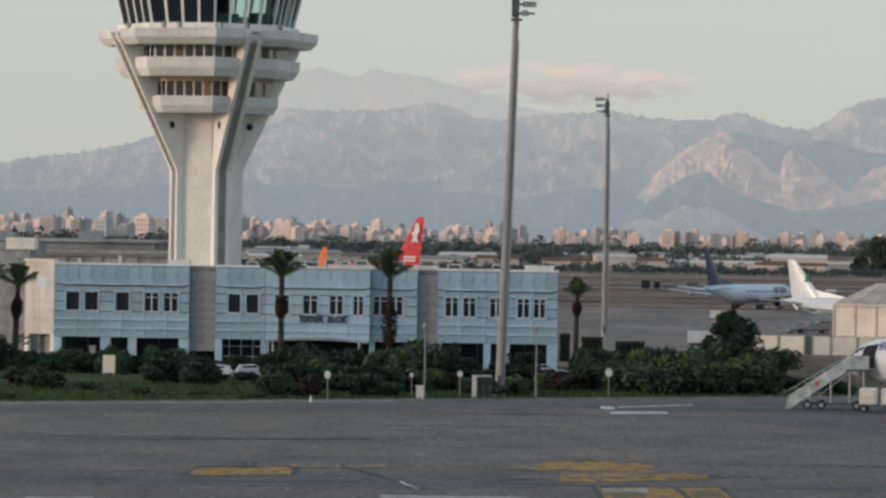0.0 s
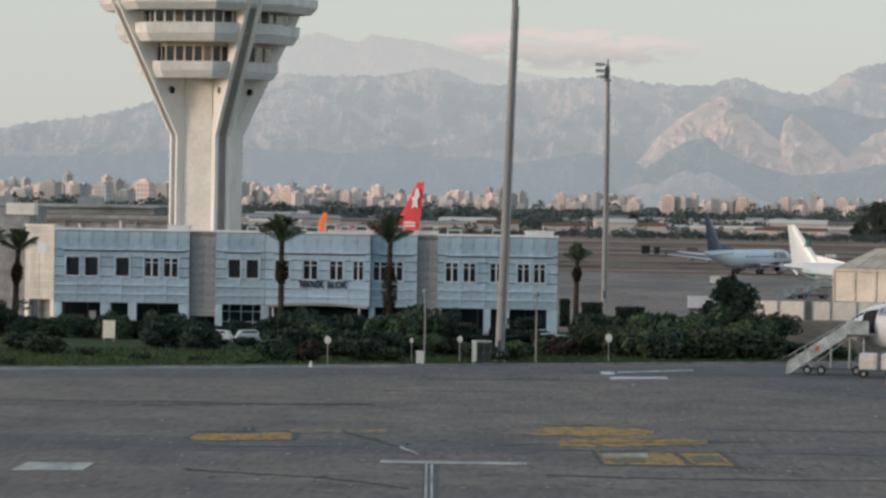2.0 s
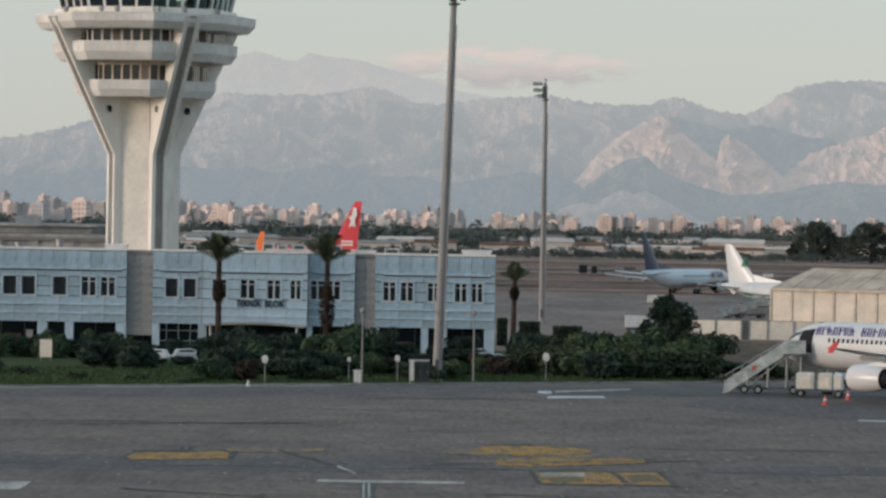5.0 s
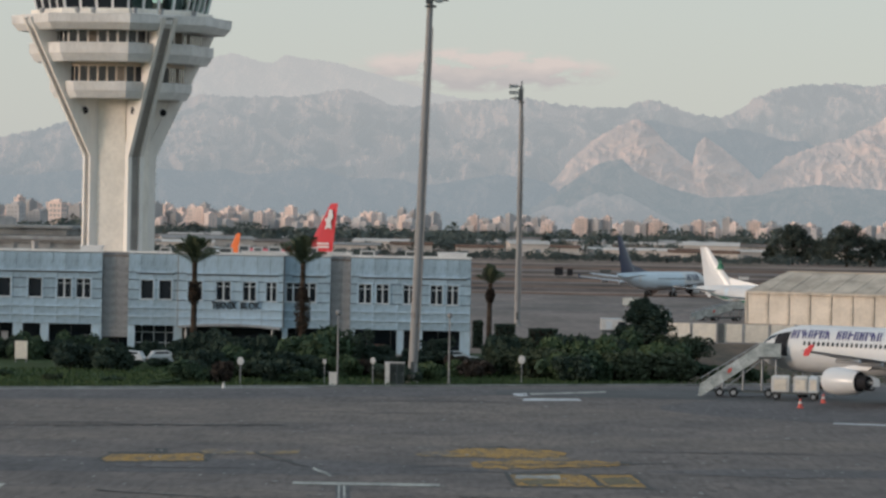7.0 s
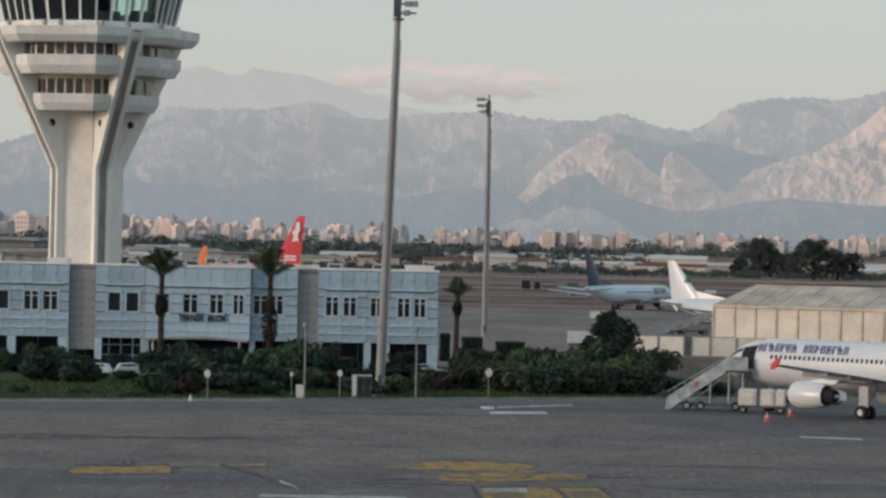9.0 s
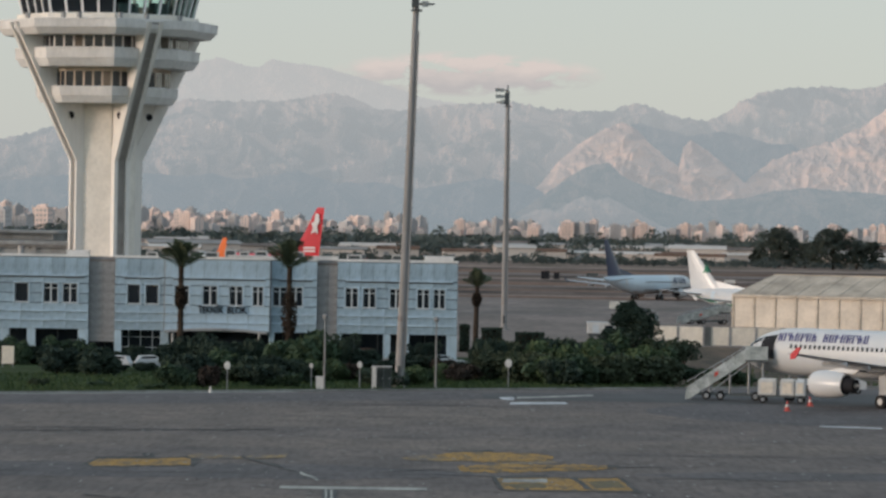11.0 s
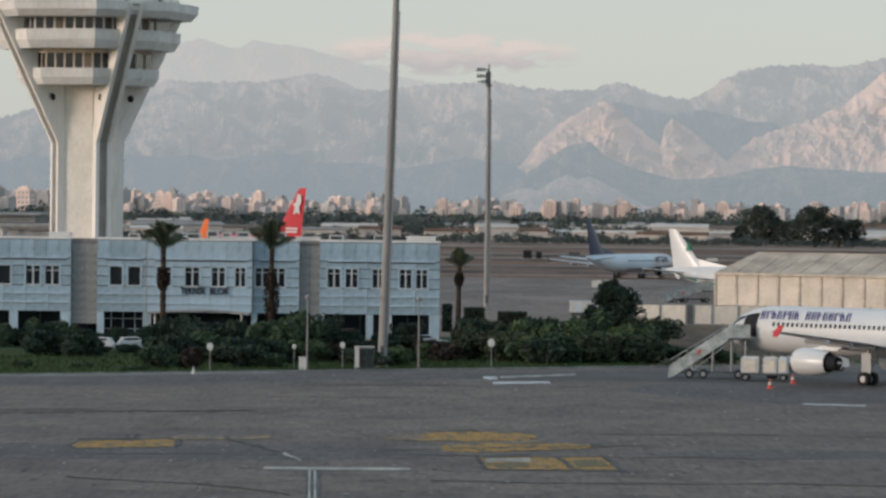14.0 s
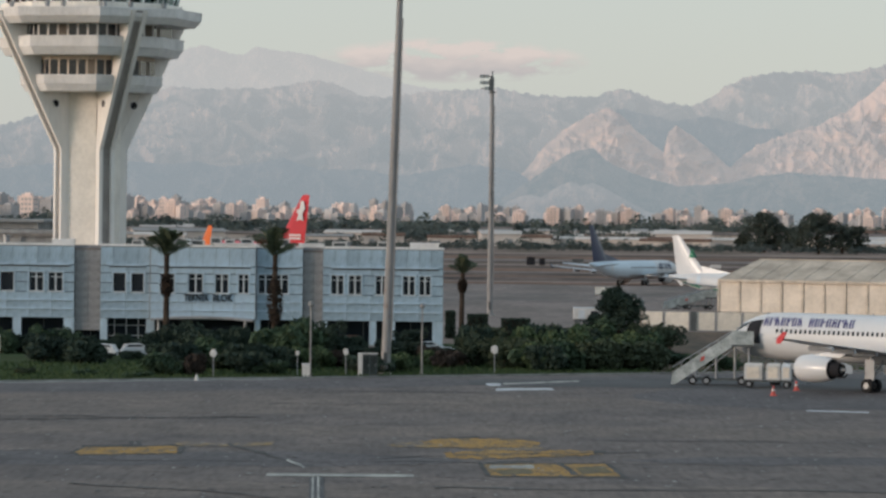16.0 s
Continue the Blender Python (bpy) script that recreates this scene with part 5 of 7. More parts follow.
mark("dust_line", "kerb", ((-120, edge(-120) - 2.2), (-14, edge(-14) - 2.2), (-14, edge(-14) - 0.05), (-120, edge(-120) - 0.05)), "pale gritty strip along the kerb", 0.026)
for k in range(9):
    x0 = -30.6 + k * 1.95
    y0 = 276 + (x0 + 30.6) * .42
    w = 1.35 if k < 6 else 1.9
    mark("paint_mark", "paint_edge", ((x0, y0), (x0 + w, y0 + w * .42), (x0 + w, y0 + w * .42 + 1.3), (x0, y0 + 1.3)), "dark dash of a worn broken line on asphalt", 0.037)
mark("paint_mark", "asphalt_brown", ((-38, 274.6), (-13.4, 285.0), (-13.4, 285.9), (-38, 275.6)), "thin faded pale line on asphalt")
random.seed(5)
for k in range(6):
    y0 = 212 + k * 23 + random.uniform(-2, 2)
    x0 = random.uniform(-60, 20)
    w = random.uniform(18, 70)
    sl = random.choice((0.02, 0.03, 0.05, -0.16))
    d = random.uniform(0.25, 0.6)
    pts = [(x0 + w * i / 16, y0 + sl * w * i / 16 + random.uniform(-.9, .9)) for i in range(17)]
    mark("tar_seam", "tar", [(a, b) for a, b in pts] + [(a, b + d * random.uniform(.1, 2.2)) for a, b in pts[::-1]], "dark tarred crack across the asphalt", 0.045)


def crack(pts, w, mat, label):
    """A wandering crack of uneven width along a line."""
    rng = random.Random(int(abs(pts[0][0]) * 10))
    line = []
    for (ax, ay), (bx, by) in zip(pts, pts[1:]):
        n = max(2, int(abs(bx - ax) / .5))
        line += [(ax + (bx - ax) * i / n + rng.uniform(-.06, .06), ay + (by - ay) * i / n + rng.uniform(-.35, .35)) for i in range(n)]
    mark("tar_seam", mat, [(a, b) for a, b in line] + [(a + rng.uniform(.03, .1), b + w * rng.uniform(.3, 1.6)) for a, b in line[::-1]], label, 0.049)


crack(((-13.5, 249.2), (-12.0, 244.1), (-10.4, 238.1), (-9.2, 234.0)), 1.7, "paint_edge", "dark tarred crack running towards the stop bar")
crack(((-9.2, 234.0), (-8.4, 229.4), (-7.5, 224.1)), 1.2, "white_line", "pale chipped crack running to the stop bar")
crack(((-19.3, 211.7), (-15.6, 209.7), (-13.1, 208.4), (-10.4, 205.9), (-8.5, 203.0), (-7.0, 199.7)), .6, "tar", "dark tarred crack across the asphalt")
crack(((-4.7, 236.5), (-.7, 240.6), (4.0, 243.2), (13.0, 246.7)), .55, "tar", "dark tarred crack beside the yellow strip")
# scattered grit, chips and oil spots
rng = random.Random(77)
vs, fs = [], []
for _ in range(1100):
    y = rng.uniform(195, 352)
    x = rng.uniform(-.125, .115) * y
    if y > edge(x) - 2:
        continue
    w, d = rng.uniform(.04, .22), rng.uniform(.2, 1.0)
    k = len(vs)
    vs += [(x - w, y, .052), (x + w * rng.uniform(-.3, .3), y - d * .6, .052), (x + w, y + d * rng.uniform(-.2, .2), .052), (x + w * rng.uniform(-.3, .3), y + d, .052)]
    fs.append((k, k + 1, k + 2, k + 3))
for mat, sel, lab in (("tar", 0, "dark oil spots scattered over the asphalt"), ("kerb", 1, "pale grit and chips scattered over the asphalt")):
    me = bpy.data.meshes.new("asphalt_spots")
    mine = [f for i, f in enumerate(fs) if (i % 3 == 0) == bool(sel)]
    me.from_pydata([vs[i] for f in mine for i in f], [], [tuple(range(4 * i, 4 * i + 4)) for i in range(len(mine))])
    me.materials.append(M[mat])
    tagged(new("asphalt_spots", me), lab, "stains", kind="stuff")


# ---- foliage ----
def leaves(points, size, seed, flat=0.35):
    """Bent leaf quads at points, each turned at random."""
    rng = random.Random(seed)
    vs, fs = [], []
    for p in points:
        u = Vector((rng.gauss(0, 1), rng.gauss(0, 1), rng.gauss(0, 1) * (1 - flat))).normalized()
        w = u.cross(Vector((rng.gauss(0, 1), rng.gauss(0, 1), rng.gauss(0, 1)))).normalized()
        s = size * rng.uniform(.6, 1.4)
        k = len(vs)
        vs += [tuple(p - u * s), tuple(p + w * s * .5), tuple(p + u * s), tuple(p - w * s * .5)]
        fs.append((k, k + 1, k + 2, k + 3))
    return vs, fs


def foliage_mesh(name, lumps, per, size, mat, seed):
    """A crown: leaves on and in uneven lumps (x, y, z, rx, rz)."""
    rng = random.Random(seed)
    pts = []
    for x, y, z, rx, rz in lumps:
        for _ in range(per):
            d = Vector((rng.gauss(0, 1), rng.gauss(0, 1), rng.gauss(0, 1))).normalized() * (rng.uniform(.45, 1.0) ** .5)
            if rng.random() < .05:
                d *= rng.uniform(1.05, 1.3)
            q = Vector((x + d.x * rx, y + d.y * rx, z + d.z * rz))
            if q.z > 0.03:
                pts.append(q)
    vs, fs = leaves(pts, size, seed)
    me = bpy.data.meshes.new(name)
    me.from_pydata(vs, [], fs)
    me.materials.append(M[mat])
    return me


def bush_mesh(seed, mat, h=1.0, w=1.0, n=11, per=230, size=.10):
    rng = random.Random(seed)
    lumps = [(0, 0, .42 * h, .75 * w, .45 * h)]
    for _ in range(n):
        a, r = rng.uniform(0, 6.3), rng.uniform(.3, .8) * w
        lumps.append((r * math.cos(a), r * math.sin(a), rng.uniform(.2, .78) * h, rng.uniform(.22, .48) * w, rng.uniform(.18, .34) * h))
    return foliage_mesh("foliage", lumps, per, size, mat, seed)


bush_kinds = [(bush_mesh(i, m), lab) for i, (m, lab) in enumerate((("leaf", "dense dark green shrub on the verge"), ("leaf_dark", "dark bushy shrub on the verge"), ("leaf", "rounded green shrub on the verge"), ("leaf_olive", "olive green loose shrub on the verge"), ("leaf_dark", "low dark shrub in the planting"), ("leaf", "mid green uneven shrub in the planting"), ("leaf_light", "light green rounded shrub on the verge"), ("leaf_brown", "reddish brown dry shrub on the verge")))]
stem_me = None


def bush(x, y, r, h, k, z=0.03, rz=0):
    me, lab = bush_kinds[k % len(bush_kinds)]
    t = thing("shrub", lab, "shrub", x, y, z, rz, "shrubs of the verge")
    f = new("foliage", me)
    f.parent = t
    f.matrix_basis = Matrix.Diagonal((r, r, h, 1))
    st = new("stem", stem_mesh)
    st.parent = t
    st.matrix_basis = Matrix.Diagonal((r, r, h, 1))
    return t


bm = bmesh.new()
for i in range(5):
    a = i * 1.3
    tube(bm, (0.05 * math.cos(a), 0.05 * math.sin(a), 0), (0.35 * math.cos(a), 0.35 * math.sin(a), 0.55), .035, .012, n=5)
stem_mesh = bpy.data.meshes.new("stem")
bm.to_mesh(stem_mesh)
bm.free()
stem_mesh.materials.append(M["bark"])

random.seed(11)
# tall planting in front of the building
for i in range(46):
    x = -60 + i * 1.42 + random.uniform(-.5, .5)
    if -37.5 < x < -30.0:
        continue
    h = random.uniform(1.7, 2.6) + (0.5 if -27 < x < -10 else 0)
    if x > -9:
        h *= random.choice((.4, .5, .8))
    bush(x, random.uniform(402, 409), random.uniform(1.3, 2.0), h, random.choice((0, 1, 1, 4, 1, 7)), rz=random.uniform(0, 360))
# thick shrubs towards the apron
for i in range(64):
    x = -30 + i * 1.12 + random.uniform(-.6, .6)
    y = edge(x) + random.uniform(7, 30)
    if -3.5 < x < 0.5 and y < edge(x) + 18 or x > 27 or x < -26:
        continue
    bush(x, y, random.uniform(1.2, 2.3), random.uniform(1.5, 2.6) * (.6 if x > 20 else .75 if -12 < x < 2 else 1.15 if x > -10 else .85), random.choice((0, 1, 2, 3, 4, 5, 6, 6, 7, 1) if x < 2 else (0, 2, 3, 6, 6, 6, 5, 1)), rz=random.uniform(0, 360))
for i in range(13):
    x = 3 + i * 1.45 + random.uniform(-.5, .5)
    bush(x, edge(x) + random.uniform(18, 42), random.uniform(1.8, 2.8), random.uniform(2.6, 3.9), random.choice((0, 1, 6, 3, 1)), rz=random.uniform(0, 360))
# low clumps on the lawn
for i in range(8):
    x = -62 + i * 5.0 + random.uniform(-.9, .9)
    y = edge(x) + random.uniform(4, 34)
    bush(x, y, random.uniform(.8, 1.6), random.uniform(.35, .8), random.choice((0, 2, 3, 5)), rz=random.uniform(0, 360))
for x, y, r, h, k in ((-24.5, 366, 2.2, 2.6, 1), (-21.8, 368, 2.3, 2.7, 0), (-19, 367, 2.2, 2.5, 1), (-16.5, 370, 2.1, 2.4, 4), (-15.2, 392, 3.2, 4.2, 2), (9.6, 374, 3.2, 2.9, 2), (13.8, 376, 2.6, 2.9, 3), (17.5, 379, 3.2, 2.7, 3), (-49.5, 371, 2.4, 1.7, 3), (-46.5, 362, 2.0, 1.6, 3), (-38, 381, 2.4, 2.5, 1), (-34.2, 379, 2.2, 2.2, 1)):
    bush(x, y, r, h, k)


for x in (-37.2, -36, -34.4, -32.6, -31.4, -30.2):
    bush(x, 405 + random.uniform(-2, 2), 1.3, random.uniform(1.5, 2.2), 1)
for x, y, r, h, k in ((-35.6, 389, 1.2, 1.3, 1), (-33.0, 389.5, 1.2, .75, 4), (-30.6, 391, 1.3, .85, 1), (-28.0, 391, 1.4, 1.6, 1)):
    bush(x, y, r, h, k)


def grass_tufts():
    rng = random.Random(3)
    vs, fs = [], []
    for _ in range(16000):
        x = rng.uniform(-64, 40)
        if x > 19 and rng.random() < .8:
            continue
        y = edge(x) + 0.7 + rng.random() ** 1.6 * 45
        for _ in range(2):
            a, h, w = rng.uniform(0, 6.3), rng.uniform(.12, .38), rng.uniform(.05, .12)
            k = len(vs)
            vs += [(x + w * math.cos(a), y + w * math.sin(a), .03), (x - w * math.cos(a), y - w * math.sin(a), .03), (x + rng.gauss(0, .12), y + rng.gauss(0, .12), .03 + h)]
            fs.append((k, k + 1, k + 2))
    me = bpy.data.meshes.new("grass_tufts")
    me.from_pydata(vs, [], fs)
    me.materials.append(M["lawn"])
    tagged(new("grass_tufts", me), "uneven tufts of green grass along the verge", "grass", kind="stuff")


grass_tufts()


def tree(name, label, x, y, lumps, per, size, mat, trunk_h, trunk_r, limbs, seed, group=""):
    t = thing(name, label, "tree", x, y, 0.0, 0, group)
    bm = bmesh.new()
    loft(bm, [[(rr * math.cos(i * math.pi / 4), rr * math.sin(i * math.pi / 4), z) for i in range(8)] for z, rr in ((0, trunk_r * 1.3), (trunk_h * .3, trunk_r), (trunk_h, trunk_r * .5))])
    part("trunk", bm, "bark", t)
    rng = random.Random(seed)
    for k in range(limbs):
        lx, ly, lz, lr, _ = lumps[k % len(lumps)]
        bm = bmesh.new()
        tube(bm, (0, 0, trunk_h * rng.uniform(.5, .95)), (lx * .8, ly * .8, max(lz, trunk_h * .8)), trunk_r * .4, trunk_r * .12, n=6)
        part("limb", bm, "bark", t)
    f = new("crown", foliage_mesh("crown", lumps, per, size, mat, seed))
    f.parent = t
    return t


# the dark pointed tree beside the fence
rng = random.Random(21)
lumps = []
for i in range(90):
    z = .4 + 5.9 * rng.random() ** 1.25
    r = 3.1 * (1 - (z - .4) / 6.6) ** .7
    a, q = rng.uniform(0, 6.3), rng.uniform(.3, 1.0)
    lumps.append((r * q * math.cos(a), r * q * math.sin(a), z, rng.uniform(.55, 1.0), rng.uniform(.45, .85)))
lumps = [(a * 1.5, b * 1.5, c * .97, d * 1.2, e * 1.1) for a, b, c, d, e in lumps]
tree("tree", "dark green bushy pointed tree by the fence", 18.75, 440.0, lumps + [(0, 0, 6.3, .35, .6)], 165, .17, "leaf_dark", 3.0, .22, 7, 21)
for x, y, s, seed in ((-56.6, 405, .9, 31), (-61, 400, 1.0, 33), (-26.5, 409.5, .85, 35), (-11.6, 408, .9, 37), (-3.6, 410, .75, 38), (23.8, 430, .75, 39)):
    rng = random.Random(seed)
    lumps = [(rng.gauss(0, 1.1) * s, rng.gauss(0, 1.1) * s, rng.uniform(1.2, 3.6) * s, rng.uniform(.6, 1.1) * s, rng.uniform(.5, .9) * s) for _ in range(16)]
    tree("tree", "small dark broadleaf tree before the building", x, y, lumps, 110, .15, "leaf_dark", 2.0 * s, .12, 5, seed, "small trees")
# big pines far off on the field's edge
for x, y, w, h, seed in ((133.4, 1702, 11.6, 18.2, 51), (151.8, 1655, 13.2, 18.0, 52), (143.5, 1690, 6.0, 11.0, 55), (172.0, 1700, 5.4, 12.6, 53), (163.5, 1675, 4.5, 11.5, 56), (124.5, 1708, 3.6, 8.5, 54)):
    rng = random.Random(seed)
    lumps = []
    for _ in range(120):
        a, q, e = rng.uniform(0, 6.3), rng.random() ** .45, rng.random()
        z = h * (.16 + .72 * e)
        ww = w * .86 * (1 - max(0, e - .35) ** 2 * 1.75) * (.72 + .28 * min(1, e * 4)) * (1 + .16 * math.sin(3 * a + seed))
        lumps.append((ww * q * math.cos(a), ww * q * math.sin(a), z, rng.uniform(.11, .22) * w, rng.uniform(.08, .15) * w))
    tree("tree", "large dark spreading pine at the field's edge", x, y, lumps, 62, .5 if w > 6 else .35, "pine_leaf", h * .6, .5, 8, seed, "far pines")


# ---- palms ----
def frond_mesh():
    """A hanging feather frond: a bent rib with leaflets on both sides."""
    vs, fs = [], []
    n = 20
    for i in range(n):
        u = i / (n - 1)
        x = 2.5 * math.sin(u * 1.35) / math.sin(1.35)
        z = .62 * math.sin(u * 2.2) - .34 * u * u
        for s in (-1, 1):
            ln = .62 * math.sin(math.pi * (u * .86 + .1)) + .1
            k = len(vs)
            vs += [(x - .05, 0, z), (x + .07, 0, z), (x + .32 * ln, s * ln, z - ln * .5), (x + .26 * ln, s * ln, z - ln * .52)]
            fs.append((k, k + 1, k + 2, k + 3))
        if i:
            k = len(vs)
            u0 = (i - 1) / (n - 1)
            x0, z0 = 2.5 * math.sin(u0 * 1.35) / math.sin(1.35), .62 * math.sin(u0 * 2.2) - .34 * u0 * u0
            vs += [(x0, -.035, z0), (x0, .035, z0), (x, .03, z + .02), (x, -.03, z + .02)]
            fs.append((k, k + 1, k + 2, k + 3))
    me = bpy.data.meshes.new("frond")
    me.from_pydata(vs, [], fs)
    me.materials.append(M["palm"])
    return me


frond_me = frond_mesh()


def palm(x, y, h, seed, shag_z, shag_h, shag_r, size=1.0, bend=0.0, up=72, label="tall palm with a shaggy trunk before the office block"):
    t = thing("palm_tree", label, "palm tree", x, y, 0.03, 0, "palms")
    rng = random.Random(seed)
    th = h - 1.7 * size
    bm = bmesh.new()
    loft(bm, [[(bend * (z / th) ** 2 + rr * (1 + .12 * (j % 2)) * math.cos(i * math.pi / 5), rr * (1 + .12 * (j % 2)) * math.sin(i * math.pi / 5), z) for i in range(10)] for j, (z, rr) in enumerate((th * q, .34 - .1 * q) for q in [k / 22 for k in range(23)])])
    part("trunk", bm, "bark", t)
    pts = []
    for _ in range(900):
        a, z = rng.uniform(0, 6.3), rng.random()
        r = shag_r * (.55 + .45 * math.sin(math.pi * z)) * rng.uniform(.5, 1.0)
        pts.append(Vector((bend * ((shag_z + z * shag_h) / th) ** 2 + r * math.cos(a), r * math.sin(a), shag_z + z * shag_h)))
    vs, fs = leaves(pts, .17, seed)
    me = bpy.data.meshes.new("shag")
    me.from_pydata(vs, [], fs)
    me.materials.append(M["bark"])
    f = new("frond_skirt", me)
    f.parent = t
    for k in range(26):
        el = rng.uniform(46, up + 12) if k % 4 else rng.uniform(12, 38)
        p = new("frond", frond_me)
        p.parent = t
        p.matrix_basis = pose(bend, 0, th - .1, 0, 0, k * 137.5 + rng.uniform(-12, 12)) @ pose(0, 0, 0, 0, -el, 0) @ Matrix.Scale(size * rng.uniform(.95, 1.25), 4)
    return t


palm(-28.7, 414, 11.6, 61, 5.6, 2.2, .62, .95)
palm(-17.6, 414, 11.8, 62, 2.9, 4.6, .85, 1.0)
palm(-55.9, 413, 10.0, 63, 5.2, 2.0, .6, .8, .25)
palm(-58.6, 412, 10.6, 64, 5.0, 2.4, .6, .85)
palm(1.85, 497, 8.6, 65, 4.8, 1.6, .60, .78, .1, label="slender palm beside the far end of the building")

# clipped hedges and a thin cypress beyond the building's end
for x0, x1, y, h in ((2.5, 4.9, 480, 2.6), (6.5, 9.9, 478, 2.2), (-0.1, 1.0, 470, 3.2)):
    t = thing("hedge", "dark clipped hedge block beside the far apron", "hedge", (x0 + x1) / 2, y, 0.02, 0, "clipped hedges")
    rng = random.Random(int(x0 * 10))
    w = (x1 - x0) / 2
    pts = [Vector((rng.uniform(-w, w), rng.uniform(-.8, .8), rng.uniform(.03, h))) for _ in range(2600)]
    vs, fs = leaves(pts, .16, 4)
    me = bpy.data.meshes.new("foliage")
    me.from_pydata(vs, [], fs)
    me.materials.append(M["leaf_dark"])
    f = new("foliage", me)
    f.parent = t
    one("branch", lambda bm: box(bm, -w * .9, w * .9, -.5, .5, 0, h * .92), "bark", parent=t)


# ---- verge furniture ----
def street_lamp(x, y, h):
    t = thing("street_lamp", "slim grey lamp post standing on the verge", "street lamp", x, y, 0.03, group="verge lamp posts")
    one("post", lambda bm: tube(bm, (0, 0, 0), (0, 0, h), .085, .06), "mast", parent=t)
    one("lamp_head", lambda bm: loft(bm, [[(r * math.cos(i * .785), r * math.sin(i * .785), h + z) for i in range(8)] for z, r in ((0, .10), (.1, .24), (.32, .24), (.45, .08))]), "mast", parent=t)
    one("foot", lambda bm: box(bm, -.16, .16, -.16, .16, 0, .25), "kerb", parent=t)


street_lamp(-11.85, 353.4, 6.2)
street_lamp(-2.15, 359.6, 6.0)


def round_sign(x, y, h, r):
    t = thing("round_sign", "round white sign disc on a thin post", "sign", x, y, 0.03, group="round signs")
    one("post", lambda bm: tube(bm, (0, 0, 0), (0, 0, h), .04, n=6), "metal", parent=t)
    d = one("disc", lambda bm: loft(bm, [[(r * .8 * q * math.cos(i * .524), -.06 - dy, h + r * q * math.sin(i * .524)) for i in range(12)] for q, dy in ((1, -.03), (1, 0), (.9, .02))]), "box_white", parent=t)


round_sign(-20.0, 347.6, 2.2, .36)
round_sign(-8.8, 355.2, 2.2, .30)
round_sign(4.35, 362.6, 2.3, .40)
round_sign(-13.1, 356.5, 2.0, .22)
t = thing("cabinet", "white concrete marker block at the apron's edge", "cabinet", -12.2, 352.4, 0.02)
one("body", lambda bm: box(bm, -.32, .32, -.3, .3, 0, 1.15), "box_white", parent=t)
one("cap", lambda bm: box(bm, -.36, .36, -.34, .34, 1.15, 1.25), "box_white", parent=t)
t = thing("electrical_cabinet", "grey electrical cabinet with a pale end panel on the verge", "electrical cabinet", -7.0, 356.6, 0.02)
one("body", lambda bm: box(bm, -.35, .95, -.35, .35, .1, 1.95), "cabinet", parent=t)
one("end_panel", lambda bm: box(bm, -.75, -.35, -.38, .38, 0, 2.0), "box_white", parent=t)
one("roof", lambda bm: box(bm, -.8, 1.0, -.42, .42, 2.0, 2.08), "box_white", parent=t)
for xx in (-.02, .62):
    d = one("door", lambda bm: box(bm, xx - .28, xx + .28, -.38, -.35, .2, 1.85), "cabinet_door", parent=t)
    one("handle", lambda bm: box(bm, xx + .18, xx + .22, -.42, -.38, .95, 1.15), "metal", parent=d)
t = thing("information_board", "pale upright information board standing in the grass", "sign board", -44.2, 395, 0.03)
one("board", lambda bm: box(bm, -.6, .6, -.06, .06, .35, 2.1), "fence", parent=t)
for xx in (-.5, .5):
    one("leg", lambda bm: box(bm, xx - .05, xx + .05, -.05, .05, 0, .35), "metal", parent=t)
t = thing("utility_box", "pale blue utility box before the building", "utility box", -51.0, 405, 0.03)
one("body", lambda bm: box(bm, -.65, .65, -.4, .4, 0, 1.5), "bluewhite", parent=t)
one("lid", lambda bm: box(bm, -.7, .7, -.45, .45, 1.5, 1.62), "frame", parent=t)
t = thing("marker_post", "small pale marker post at the kerb", "marker", -21.2, 344.0, 0.02)
one("post", lambda bm: tube(bm, (0, 0, 0), (0, 0, .55), .2, .05, n=8), "box_white", parent=t)


# ---- vehicles ----
def wheels(t, spots, r=.34, w=.22):
    for x, y in spots:
        s = 1 if y > 0 else -1
        wh = one("wheel", lambda bm: tube(bm, (x, y - w / 2, r), (x, y + w / 2, r), r, n=18), "rubber", parent=t)
        one("rim", lambda bm: tube(bm, (x, y + s * w * .35, r), (x, y + s * w * .56, r), r * .58, n=12), "metal", parent=wh)


def car(x, y, rz, label, mat="white"):
    t = thing("car", label, "car", x, y, 0.03, rz, "parked cars")
    prof = ((-2.1, .35), (-2.15, .75), (-1.95, .95), (-1.75, 1.38), (-.3, 1.45), (.55, 1.0), (1.75, .85), (2.1, .65), (2.1, .35))
    one("body", lambda bm: loft(bm, [[(a, yy * (1 - .12 * (b > 1)), b) for a, b in prof] for yy in (-.84, .84)]), mat, parent=t)
    one("side_glass", lambda bm: loft(bm, [[(a, yy, b) for a, b in ((-1.7, .98), (-1.55, 1.32), (-.35, 1.38), (.35, 1.0))] for yy in (-.80, .80)]), "glass", parent=t)
    one("windscreen", lambda bm: loft(bm, [[(a, yy, b) for a, b in ((-.28, 1.42), (.5, 1.03), (.54, 1.04), (-.24, 1.44))] for yy in (-.66, .66)]), "glass", parent=t)
    for s in (-.6, .6):
        one("headlight", lambda bm: box(bm, 2.05, 2.12, s - .15, s + .15, .62, .75), "frame", parent=t)
    wheels(t, [(a, b) for a in (-1.3, 1.3) for b in (-.78, .78)], .31)


